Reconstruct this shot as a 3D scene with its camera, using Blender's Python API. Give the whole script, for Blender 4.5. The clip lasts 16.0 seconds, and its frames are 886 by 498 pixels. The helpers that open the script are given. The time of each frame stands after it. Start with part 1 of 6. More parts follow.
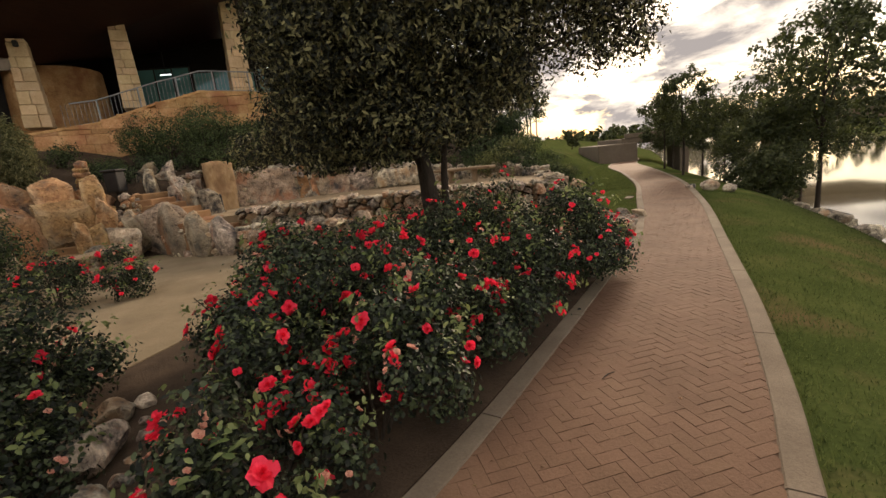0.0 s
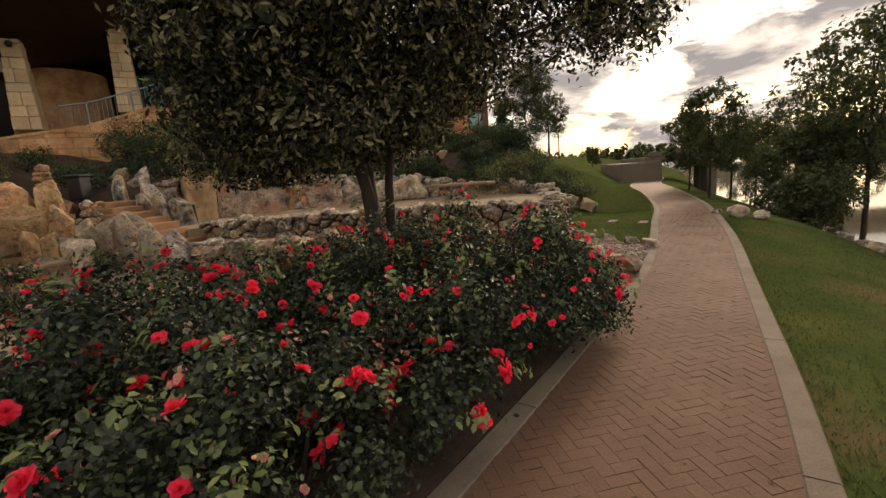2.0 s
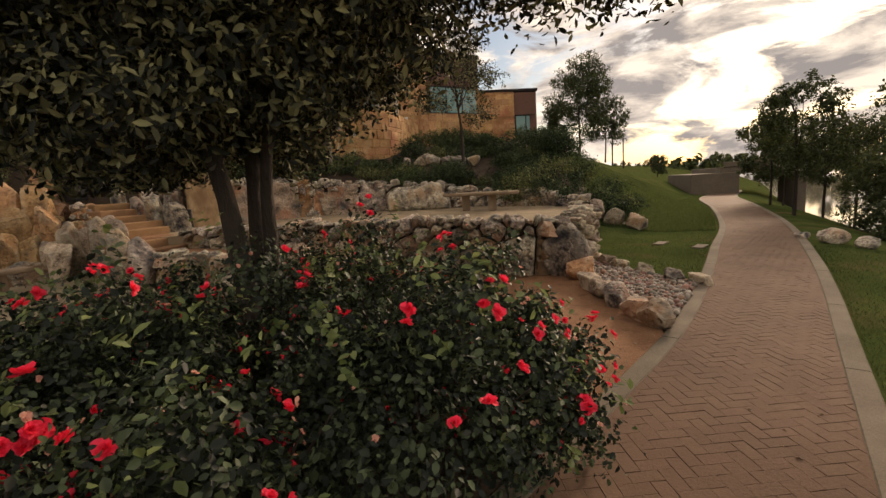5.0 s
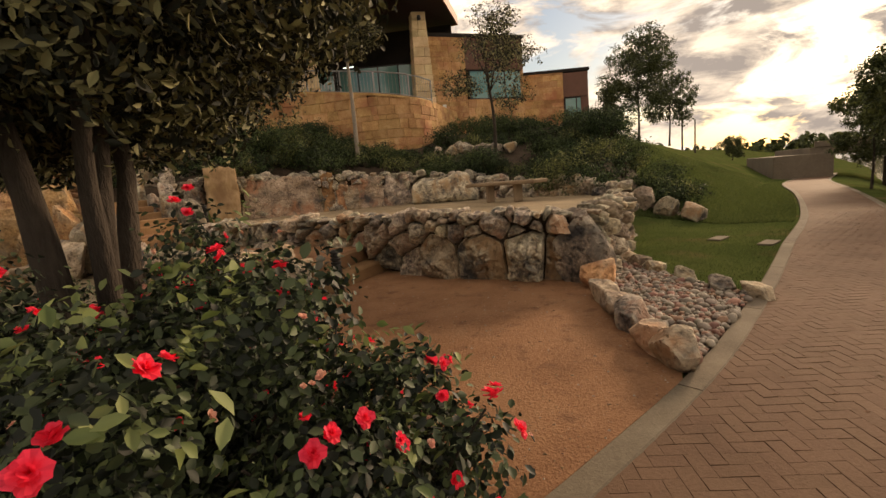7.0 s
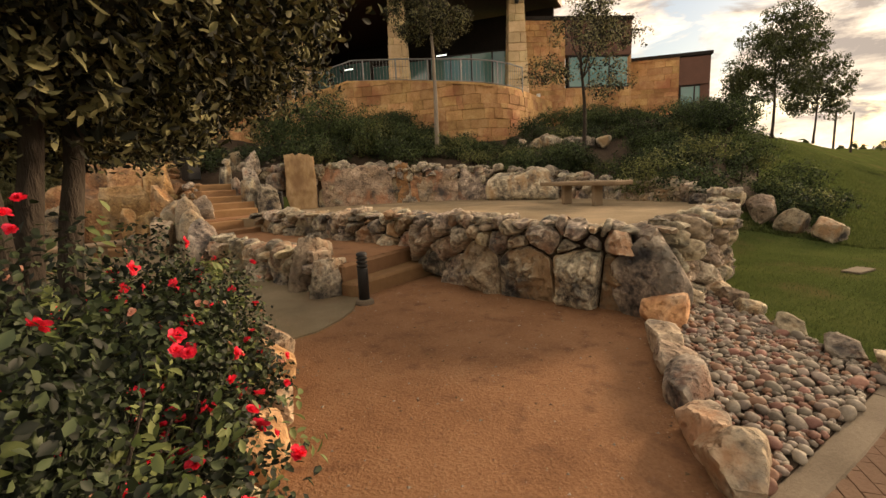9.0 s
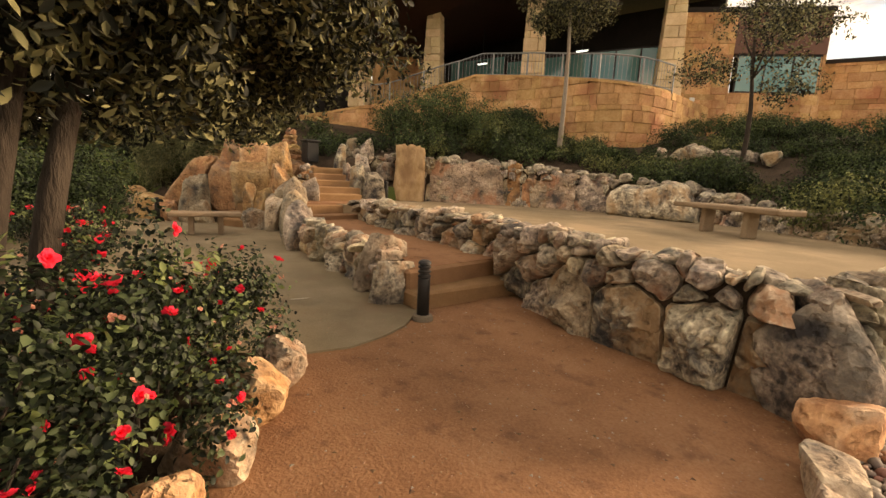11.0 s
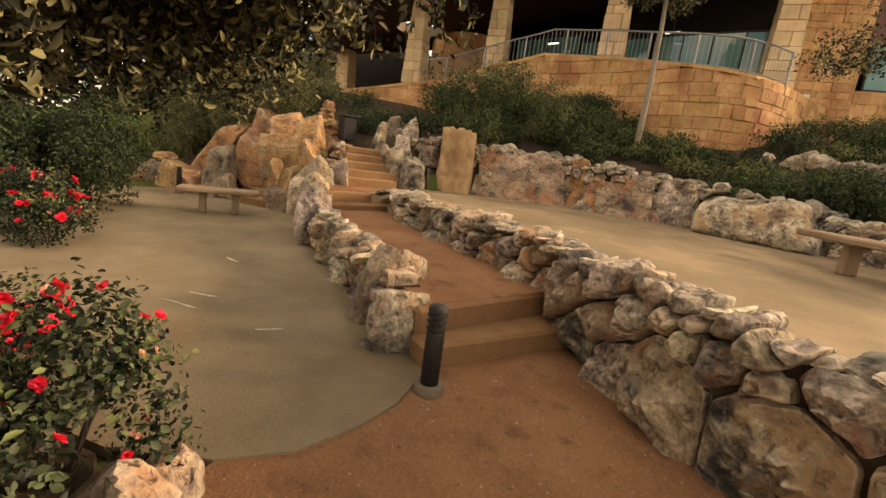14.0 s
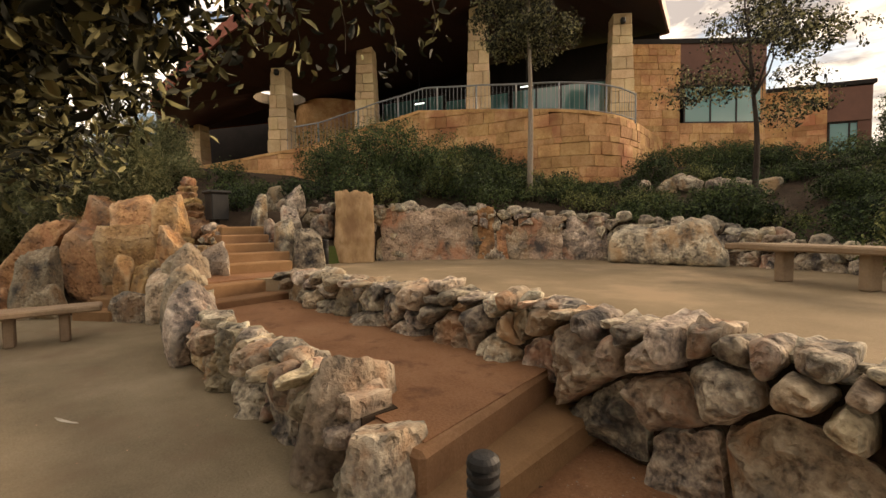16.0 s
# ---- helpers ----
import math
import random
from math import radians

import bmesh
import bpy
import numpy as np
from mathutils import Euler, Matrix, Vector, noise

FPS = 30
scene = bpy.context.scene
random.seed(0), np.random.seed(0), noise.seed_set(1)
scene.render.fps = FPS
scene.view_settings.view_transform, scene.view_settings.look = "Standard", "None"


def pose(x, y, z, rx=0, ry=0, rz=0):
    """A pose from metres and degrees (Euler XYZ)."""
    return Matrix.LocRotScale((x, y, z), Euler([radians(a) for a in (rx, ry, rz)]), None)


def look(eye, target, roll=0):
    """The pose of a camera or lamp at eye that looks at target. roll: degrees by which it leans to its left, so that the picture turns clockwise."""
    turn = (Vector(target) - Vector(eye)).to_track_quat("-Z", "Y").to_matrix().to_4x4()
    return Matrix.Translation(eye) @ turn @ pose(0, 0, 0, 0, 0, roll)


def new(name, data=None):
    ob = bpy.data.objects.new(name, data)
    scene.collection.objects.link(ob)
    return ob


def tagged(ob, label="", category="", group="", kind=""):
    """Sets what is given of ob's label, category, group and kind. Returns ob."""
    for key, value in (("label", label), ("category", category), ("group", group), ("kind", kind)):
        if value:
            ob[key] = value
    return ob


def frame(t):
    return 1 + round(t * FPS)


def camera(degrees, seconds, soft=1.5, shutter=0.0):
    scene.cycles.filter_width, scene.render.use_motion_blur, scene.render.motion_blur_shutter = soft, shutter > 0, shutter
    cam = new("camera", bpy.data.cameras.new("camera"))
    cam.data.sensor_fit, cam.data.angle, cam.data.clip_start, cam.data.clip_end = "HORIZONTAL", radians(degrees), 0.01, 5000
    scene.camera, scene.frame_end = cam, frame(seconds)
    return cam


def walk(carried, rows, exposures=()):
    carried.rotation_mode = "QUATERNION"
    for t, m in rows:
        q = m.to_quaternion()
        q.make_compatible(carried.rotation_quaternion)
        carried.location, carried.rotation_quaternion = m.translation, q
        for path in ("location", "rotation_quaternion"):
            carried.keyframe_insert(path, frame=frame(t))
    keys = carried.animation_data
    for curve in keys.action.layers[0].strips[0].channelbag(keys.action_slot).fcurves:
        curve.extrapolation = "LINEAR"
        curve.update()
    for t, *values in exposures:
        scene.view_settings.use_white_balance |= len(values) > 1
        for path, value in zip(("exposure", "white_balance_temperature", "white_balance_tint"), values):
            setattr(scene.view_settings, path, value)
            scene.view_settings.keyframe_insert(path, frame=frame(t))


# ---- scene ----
# Camera and its walk: seconds, place in metres, turn in degrees.
cam = camera(90.3, 16.0)
ROWS = [
    (0.0, 1.107, -1.321, 1.614, 78.33, 6.26, 2.91),
    (0.5, 1.315, -0.969, 1.584, 78.74, 5.93, 2.95),
    (1.0, 1.515, -0.620, 1.556, 79.09, 5.76, 2.95),
    (1.5, 1.690, -0.282, 1.544, 79.62, 5.34, 4.02),
    (2.0, 1.849, 0.038, 1.546, 80.33, 4.74, 5.92),
    (2.5, 2.015, 0.330, 1.549, 81.05, 4.06, 7.85),
    (3.0, 2.171, 0.601, 1.543, 81.51, 3.61, 10.00),
    (3.5, 2.311, 0.901, 1.530, 81.84, 3.40, 11.67),
    (4.0, 2.447, 1.191, 1.517, 81.95, 3.20, 11.50),
    (6.5, 3.226, 2.831, 1.348, 81.58, 5.01, 19.83),
    (7.0, 3.354, 3.107, 1.342, 81.40, 5.05, 21.35),
    (7.5, 3.452, 3.375, 1.347, 81.26, 4.66, 23.90),
    (8.0, 3.546, 3.641, 1.359, 81.07, 4.05, 26.62),
    (8.5, 3.617, 3.878, 1.385, 80.89, 3.43, 30.02),
    (9.0, 3.667, 4.084, 1.412, 81.00, 2.66, 34.24),
    (9.5, 3.654, 4.306, 1.422, 81.16, 1.25, 38.26),
    (12.0, 3.161, 5.519, 1.453, 79.87, -4.85, 56.59),
    (12.5, 2.990, 5.706, 1.477, 79.08, -5.54, 58.32),
    (13.0, 2.788, 5.859, 1.519, 78.13, -6.21, 59.88),
    (13.5, 2.557, 6.004, 1.548, 77.67, -6.66, 60.67),
    (14.0, 2.294, 6.146, 1.555, 78.32, -7.21, 57.83),
    (14.5, 1.983, 6.276, 1.548, 80.34, -6.99, 53.75),
    (15.0, 1.657, 6.359, 1.536, 83.05, -5.52, 48.72),
    (15.5, 1.330, 6.374, 1.530, 85.48, -2.77, 44.32),
    (16.0, 1.018, 6.344, 1.500, 87.13, 0.65, 41.48),
]
EXPOSURES = [(0.0, 0.86, 6350, 17), (4.0, 0.50, 6300, 18), (7.0, 0.70, 7150, 18), (9.0, 0.97, 7300, 17), (12.0, 1.45, 7500, 18), (14.0, 1.36, 7450, 18), (16.0, 1.05, 6850, 17)]
walk(cam, [(t, pose(x, y, z, rx, ry, rz)) for t, x, y, z, rx, ry, rz in ROWS], EXPOSURES)

# World: a cloudy evening sky with the sun low ahead of the path.
SUN_DIR = Vector((0.42, 0.87, 0.33)).normalized()
SUN_ELEV, SUN_AZ = math.asin(SUN_DIR.z), math.atan2(SUN_DIR.x, SUN_DIR.y)
world = bpy.data.worlds.new("evening_sky")
scene.world = world
world.use_nodes = True
wn, wl = world.node_tree.nodes, world.node_tree.links
wn.clear()


def wnode(kind, **values):
    n = wn.new(kind)
    for key, v in values.items():
        n.inputs[key].default_value = v
    return n


w_out, w_bg = wn.new("ShaderNodeOutputWorld"), wn.new("ShaderNodeBackground")
sky = wn.new("ShaderNodeTexSky")
sky.sky_type, sky.sun_disc, sky.sun_elevation, sky.sun_rotation = "NISHITA", False, SUN_ELEV, SUN_AZ
sky.dust_density, sky.air_density, sky.altitude = 1.0, 1.3, 200
w_gain = wn.new("ShaderNodeVectorMath")
w_gain.operation = "SCALE"
w_gain.inputs["Scale"].default_value = 0.068
w_tc, w_map = wn.new("ShaderNodeTexCoord"), wn.new("ShaderNodeMapping")
w_map.inputs["Scale"].default_value = (1.5, 1.5, 4.6)
w_map.inputs["Location"].default_value = (0.4, 1.1, 0.3)
w_noise = wnode("ShaderNodeTexNoise", Scale=2.8, Detail=10.0, Roughness=0.6, Distortion=0.5)
w_ramp = wn.new("ShaderNodeValToRGB")
w_ramp.color_ramp.elements[0].position, w_ramp.color_ramp.elements[1].position = 0.43, 0.53
w_shade = wnode("ShaderNodeTexNoise", Scale=4.6, Detail=9.0, Roughness=0.62, Distortion=0.4)
w_tone = wn.new("ShaderNodeValToRGB")
w_tone.color_ramp.elements[0].position, w_tone.color_ramp.elements[0].color = 0.40, (0.33, 0.30, 0.265, 1)
w_tone.color_ramp.elements[1].position, w_tone.color_ramp.elements[1].color = 0.61, (1.0, 0.87, 0.67, 1)
w_dot = wn.new("ShaderNodeVectorMath")
w_dot.operation = "DOT_PRODUCT"
w_dot.inputs[1].default_value = SUN_DIR
w_glow = wn.new("ShaderNodeMapRange")
w_glow.inputs["From Min"].default_value, w_glow.inputs["From Max"].default_value = 0.45, 1.0
w_glow.inputs["To Min"].default_value, w_glow.inputs["To Max"].default_value = 1.42, 0.78
w_mul = wn.new("ShaderNodeVectorMath")
w_mul.operation = "SCALE"
w_mix = wn.new("ShaderNodeMix")
w_mix.data_type = "RGBA"
wl.new(sky.outputs[0], w_gain.inputs[0])
wl.new(w_tc.outputs["Generated"], w_map.inputs[0])
wl.new(w_map.outputs[0], w_noise.inputs["Vector"])
wl.new(w_map.outputs[0], w_shade.inputs["Vector"])
wl.new(w_noise.outputs["Fac"], w_ramp.inputs[0])
wl.new(w_shade.outputs["Fac"], w_tone.inputs[0])
wl.new(w_tc.outputs["Generated"], w_dot.inputs[0])
wl.new(w_dot.outputs["Value"], w_glow.inputs["Value"])
wl.new(w_tone.outputs[0], w_mul.inputs[0])
wl.new(w_glow.outputs[0], w_mul.inputs["Scale"])
wl.new(w_ramp.outputs[0], w_mix.inputs["Factor"])
wl.new(w_gain.outputs[0], w_mix.inputs["A"])
wl.new(w_mul.outputs[0], w_mix.inputs["B"])
wl.new(w_mix.outputs["Result"], w_bg.inputs[0])
wl.new(w_bg.outputs[0], w_out.inputs[0])
w_bg.inputs["Strength"].default_value = 1.0

sun_data = bpy.data.lights.new("sun", "SUN")
sun_data.energy, sun_data.angle, sun_data.color = 2.8, radians(12), (1.0, 0.78, 0.52)
sun = new("sun", sun_data)
sun.matrix_world = look(SUN_DIR * 80, (0, 0, 0))


# ---- materials ----
def material(name, ramp, scale=3.0, fine=40.0, rough=0.85, bump=0.3, tint=0.0, metal=0.0, island=False, spots=None, stretch=(1, 1, 1), fine_mix=0.35, pits=0.0, edge=None, rust=None):
    """Colour by two scales of noise over world places, per-piece tint, and fine relief."""
    m = bpy.data.materials.new(name)
    m.use_nodes = True
    nt = m.node_tree
    n, l = nt.nodes, nt.links
    b = n["Principled BSDF"]
    geo, mp = n.new("ShaderNodeNewGeometry"), n.new("ShaderNodeMapping")
    mp.inputs["Scale"].default_value = stretch
    l.new(geo.outputs["Position"], mp.inputs[0])
    info = n.new("ShaderNodeObjectInfo")
    coarse, grain = n.new("ShaderNodeTexNoise"), n.new("ShaderNodeTexNoise")
    coarse.inputs["Scale"].default_value, coarse.inputs["Detail"].default_value = scale, 6
    grain.inputs["Scale"].default_value, grain.inputs["Detail"].default_value = fine, 4
    for t in (coarse, grain):
        t.inputs["Roughness"].default_value = 0.62
        l.new(mp.outputs[0], t.inputs["Vector"])
    mixf = n.new("ShaderNodeMix")
    mixf.inputs["Factor"].default_value = fine_mix
    l.new(coarse.outputs["Fac"], mixf.inputs["A"])
    l.new(grain.outputs["Fac"], mixf.inputs["B"])
    cr = n.new("ShaderNodeValToRGB")
    while len(cr.color_ramp.elements) < len(ramp):
        cr.color_ramp.elements.new(0.5)
    for e, (pos, col) in zip(cr.color_ramp.elements, ramp):
        e.position, e.color = pos, (*col, 1)
    l.new(mixf.outputs["Result"], cr.inputs[0])
    col = cr.outputs[0]
    if spots:
        sp = n.new("ShaderNodeTexNoise")
        sp.inputs["Scale"].default_value, sp.inputs["Detail"].default_value = spots[1], 8
        sp.inputs["Roughness"].default_value = 0.6
        l.new(mp.outputs[0], sp.inputs["Vector"])
        sr = n.new("ShaderNodeValToRGB")
        sr.color_ramp.elements[0].position, sr.color_ramp.elements[1].position = spots[2] - 0.03, spots[2] + 0.13
        l.new(sp.outputs["Fac"], sr.inputs[0])
        mx = n.new("ShaderNodeMix")
        mx.data_type = "RGBA"
        mx.inputs["B"].default_value = (*spots[0], 1)
        l.new(sr.outputs[0], mx.inputs["Factor"])
        l.new(col, mx.inputs["A"])
        col = mx.outputs["Result"]
    if rust:
        # broad patches of another colour, streaked downwards
        rp, rm = n.new("ShaderNodeMapping"), n.new("ShaderNodeMix")
        rp.inputs["Scale"].default_value, rp.inputs["Location"].default_value = (1, 1, 0.6), (13, 7, 3)
        l.new(geo.outputs["Position"], rp.inputs[0])
        rn, rr = n.new("ShaderNodeTexNoise"), n.new("ShaderNodeMapRange")
        rn.inputs["Scale"].default_value, rn.inputs["Detail"].default_value, rn.inputs["Roughness"].default_value = rust[1], 7, 0.65
        rr.inputs["From Min"].default_value, rr.inputs["From Max"].default_value = rust[2], rust[2] + 0.1
        rr.inputs["To Max"].default_value = 0.8
        rm.data_type = "RGBA"
        rm.inputs["B"].default_value = (*rust[0], 1)
        l.new(rp.outputs[0], rn.inputs["Vector"])
        l.new(rn.outputs["Fac"], rr.inputs["Value"])
        l.new(rr.outputs[0], rm.inputs["Factor"])
        l.new(col, rm.inputs["A"])
        col = rm.outputs["Result"]
    if edge:
        # lit arrises put into the colour: pointiness pales edges towards this tone
        er, em = n.new("ShaderNodeMapRange"), n.new("ShaderNodeMix")
        er.inputs["From Min"].default_value, er.inputs["From Max"].default_value = 0.52, 0.62
        er.inputs["To Max"].default_value = 0.6
        em.data_type = "RGBA"
        em.inputs["B"].default_value = (*edge, 1)
        l.new(geo.outputs["Pointiness"], er.inputs["Value"])
        l.new(er.outputs[0], em.inputs["Factor"])
        l.new(col, em.inputs["A"])
        col = em.outputs["Result"]
    height_out = mixf.outputs["Result"]
    if pits:
        # weathered hollows: cells warped by noise, darkened by lichen inside
        wv, ws = n.new("ShaderNodeVectorMath"), n.new("ShaderNodeVectorMath")
        ws.operation, ws.inputs["Scale"].default_value = "SCALE", 0.16
        l.new(coarse.outputs["Color"], ws.inputs[0])
        l.new(mp.outputs[0], wv.inputs[0])
        l.new(ws.outputs[0], wv.inputs[1])
        vo = n.new("ShaderNodeTexVoronoi")
        vo.inputs["Scale"].default_value = 11.0
        l.new(wv.outputs[0], vo.inputs["Vector"])
        vr = n.new("ShaderNodeMapRange")
        vr.inputs["From Min"].default_value, vr.inputs["From Max"].default_value = 0.12, 0.42
        l.new(vo.outputs["Distance"], vr.inputs["Value"])
        hm = n.new("ShaderNodeMath")
        hm.operation, hm.inputs[1].default_value = "MULTIPLY_ADD", pits
        l.new(vr.outputs[0], hm.inputs[0])
        l.new(mixf.outputs["Result"], hm.inputs[2])
        height_out = hm.outputs[0]
    if tint:
        rnd = n.new("ShaderNodeMath")
        rnd.operation = "ADD"
        l.new(info.outputs["Random"], rnd.inputs[0])
        if island:
            l.new(geo.outputs["Random Per Island"], rnd.inputs[1])
        else:
            rnd.inputs[1].default_value = 0.0
        fr = n.new("ShaderNodeMath")
        fr.operation = "FRACT"
        l.new(rnd.outputs[0], fr.inputs[0])
        mr = n.new("ShaderNodeMapRange")
        mr.inputs["To Min"].default_value, mr.inputs["To Max"].default_value = 1 - tint, 1 + tint
        l.new(fr.outputs[0], mr.inputs["Value"])
        hr = n.new("ShaderNodeMapRange")
        hr.inputs["To Min"].default_value, hr.inputs["To Max"].default_value = 0.5 - 0.05 * tint, 0.5 + 0.05 * tint
        fr2 = n.new("ShaderNodeMath")
        fr2.operation = "FRACT"
        mu = n.new("ShaderNodeMath")
        mu.operation, mu.inputs[1].default_value = "MULTIPLY", 7.31
        l.new(fr.outputs[0], mu.inputs[0])
        l.new(mu.outputs[0], fr2.inputs[0])
        l.new(fr2.outputs[0], hr.inputs["Value"])
        hsv = n.new("ShaderNodeHueSaturation")
        l.new(mr.outputs[0], hsv.inputs["Value"])
        l.new(hr.outputs[0], hsv.inputs["Hue"])
        l.new(col, hsv.inputs["Color"])
        col = hsv.outputs[0]
    l.new(col, b.inputs["Base Color"])
    b.inputs["Roughness"].default_value, b.inputs["Metallic"].default_value = rough, metal
    b.inputs["Specular IOR Level"].default_value = 0.3
    if bump:
        bp = n.new("ShaderNodeBump")
        bp.inputs["Strength"].default_value, bp.inputs["Distance"].default_value = bump, 0.05
        l.new(height_out, bp.inputs["Height"])
        l.new(bp.outputs[0], b.inputs["Normal"])
    return m


def leaf_material(name, dark, light, rough=0.5, through_light=0.25, shy=0.0):
    """Leaves that vary one by one, slightly translucent."""
    m = bpy.data.materials.new(name)
    m.use_nodes = True
    n, l = m.node_tree.nodes, m.node_tree.links
    b, out = n["Principled BSDF"], n["Material Output"]
    geo, cr = n.new("ShaderNodeNewGeometry"), n.new("ShaderNodeValToRGB")
    cr.color_ramp.elements[0].color, cr.color_ramp.elements[1].color = (*dark, 1), (*light, 1)
    cr.color_ramp.elements[0].position = shy
    l.new(geo.outputs["Random Per Island"], cr.inputs[0])
    l.new(cr.outputs[0], b.inputs["Base Color"])
    b.inputs["Roughness"].default_value = rough
    b.inputs["Specular IOR Level"].default_value = 0.35
    tr, mix = n.new("ShaderNodeBsdfTranslucent"), n.new("ShaderNodeMixShader")
    mix.inputs[0].default_value = through_light
    l.new(cr.outputs[0], tr.inputs[0])
    l.new(b.outputs[0], mix.inputs[1])
    l.new(tr.outputs[0], mix.inputs[2])
    l.new(mix.outputs[0], out.inputs[0])
    return m


M_STONE = material("limestone", [(0.38, (0.065, 0.057, 0.050)), (0.46, (0.22, 0.182, 0.142)), (0.54, (0.40, 0.33, 0.245)), (0.63, (0.68, 0.59, 0.45))], 5.5, 26, 0.9, 1.0, 0.34, spots=((0.045, 0.043, 0.044), 2.6, 0.515), pits=0.65, fine_mix=0.40, rust=((0.34, 0.20, 0.11), 1.7, 0.54), edge=(0.70, 0.63, 0.47))
M_STONE_WARM = material("warm_limestone", [(0.36, (0.15, 0.080, 0.036)), (0.48, (0.36, 0.205, 0.090)), (0.60, (0.53, 0.33, 0.15)), (0.7, (0.65, 0.45, 0.25))], 4.0, 22, 0.9, 1.0, 0.32, spots=((0.13, 0.098, 0.07), 2.2, 0.54), rust=((0.42, 0.22, 0.10), 1.3, 0.54), pits=0.5, fine_mix=0.36, edge=(0.68, 0.54, 0.34))
M_STONE_TAN = material("tan_limestone", [(0.37, (0.095, 0.074, 0.054)), (0.46, (0.28, 0.215, 0.145)), (0.56, (0.45, 0.355, 0.24)), (0.66, (0.66, 0.55, 0.40))], 5.0, 25, 0.9, 1.0, 0.34, spots=((0.06, 0.053, 0.048), 2.5, 0.525), rust=((0.36, 0.20, 0.10), 1.5, 0.53), pits=0.55, fine_mix=0.40, edge=(0.68, 0.60, 0.44))
M_SLAB = material("golden_limestone_slab", [(0.34, (0.24, 0.148, 0.073)), (0.5, (0.40, 0.262, 0.135)), (0.66, (0.53, 0.375, 0.215))], 2.4, 14, 0.9, 0.7, spots=((0.26, 0.155, 0.08), 2.0, 0.56), stretch=(1, 1, 0.5), fine_mix=0.3)
M_MASONRY = material("sandstone_masonry", [(0.32, (0.29, 0.15, 0.06)), (0.5, (0.50, 0.285, 0.125)), (0.66, (0.61, 0.40, 0.205))], 2.2, 16, 0.9, 1.0, 0.17, pits=0.12, spots=((0.34, 0.15, 0.07), 0.9, 0.54))
M_COLUMN = material("pale_limestone_block", [(0.3, (0.50, 0.34, 0.18)), (0.55, (0.68, 0.51, 0.30)), (0.75, (0.78, 0.64, 0.43))], 2.2, 20, 0.9, 0.5, 0.16)
M_BRICK = material("brick_paver", [(0.3, (0.092, 0.054, 0.034)), (0.5, (0.132, 0.079, 0.050)), (0.75, (0.172, 0.108, 0.071))], 1.2, 60, 0.85, 0.3, 0.045, island=True)
M_JOINT = material("sand_joint", [(0.3, (0.075, 0.046, 0.030)), (0.7, (0.125, 0.079, 0.053))], 3, 80, 0.95, 0.4)
M_KERB = material("concrete_kerb", [(0.3, (0.115, 0.092, 0.066)), (0.55, (0.175, 0.143, 0.104)), (0.75, (0.235, 0.198, 0.15))], 1.8, 70, 0.9, 0.35, 0.08)
M_GRAVEL = material("red_decomposed_granite", [(0.28, (0.145, 0.070, 0.035)), (0.5, (0.25, 0.13, 0.067)), (0.75, (0.34, 0.195, 0.108))], 1.4, 55, 0.95, 0.6, spots=((0.145, 0.072, 0.04), 4.0, 0.585), fine_mix=0.45)
M_PAD = material("tan_crushed_stone", [(0.3, (0.165, 0.122, 0.072)), (0.5, (0.235, 0.18, 0.111)), (0.72, (0.305, 0.245, 0.16))], 0.9, 70, 0.95, 0.45, spots=((0.32, 0.235, 0.145), 0.9, 0.56))
M_PATIO = material("grey_tan_crushed_stone", [(0.3, (0.135, 0.106, 0.066)), (0.5, (0.212, 0.170, 0.108)), (0.7, (0.28, 0.232, 0.155))], 1.1, 60, 0.95, 0.5, spots=((0.185, 0.135, 0.085), 0.9, 0.56))
M_STEP = material("tan_step_concrete", [(0.3, (0.165, 0.092, 0.046)), (0.55, (0.26, 0.152, 0.078)), (0.75, (0.35, 0.225, 0.13))], 1.6, 60, 0.9, 0.4, 0.1)
M_GRASS = material("lawn_grass", [(0.3, (0.032, 0.046, 0.014)), (0.5, (0.056, 0.074, 0.022)), (0.7, (0.105, 0.112, 0.038))], 0.8, 35, 0.9, 0.6, spots=((0.115, 0.085, 0.042), 0.6, 0.57))
M_MULCH = material("dark_mulch", [(0.3, (0.025, 0.018, 0.012)), (0.7, (0.085, 0.06, 0.04))], 3, 60, 0.95, 0.8)
M_BARK = material("bark", [(0.3, (0.018, 0.013, 0.010)), (0.7, (0.062, 0.048, 0.036))], 5, 40, 0.95, 1.0, stretch=(1, 1, 0.25))
M_BARK_PALE = material("pale_bark", [(0.3, (0.16, 0.13, 0.10)), (0.7, (0.34, 0.29, 0.23))], 5, 40, 0.95, 0.7, stretch=(1, 1, 0.25))
M_WOOD = material("weathered_bench_stone", [(0.3, (0.17, 0.115, 0.07)), (0.7, (0.31, 0.225, 0.145))], 2, 40, 0.85, 0.4, 0.08)
M_BLACK = material("black_painted_metal", [(0.3, (0.012, 0.012, 0.012)), (0.7, (0.03, 0.028, 0.026))], 6, 60, 0.55, 0.2)
M_RAIL = material("grey_painted_steel", [(0.3, (0.20, 0.21, 0.21)), (0.7, (0.32, 0.33, 0.33))], 4, 60, 0.45, 0.1, metal=0.6)
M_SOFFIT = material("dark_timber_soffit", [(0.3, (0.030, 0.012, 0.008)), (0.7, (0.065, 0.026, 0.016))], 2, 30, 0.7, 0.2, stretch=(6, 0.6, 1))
M_FASCIA = material("red_brown_fascia", [(0.3, (0.20, 0.055, 0.03)), (0.7, (0.30, 0.09, 0.05))], 2, 30, 0.6, 0.2)
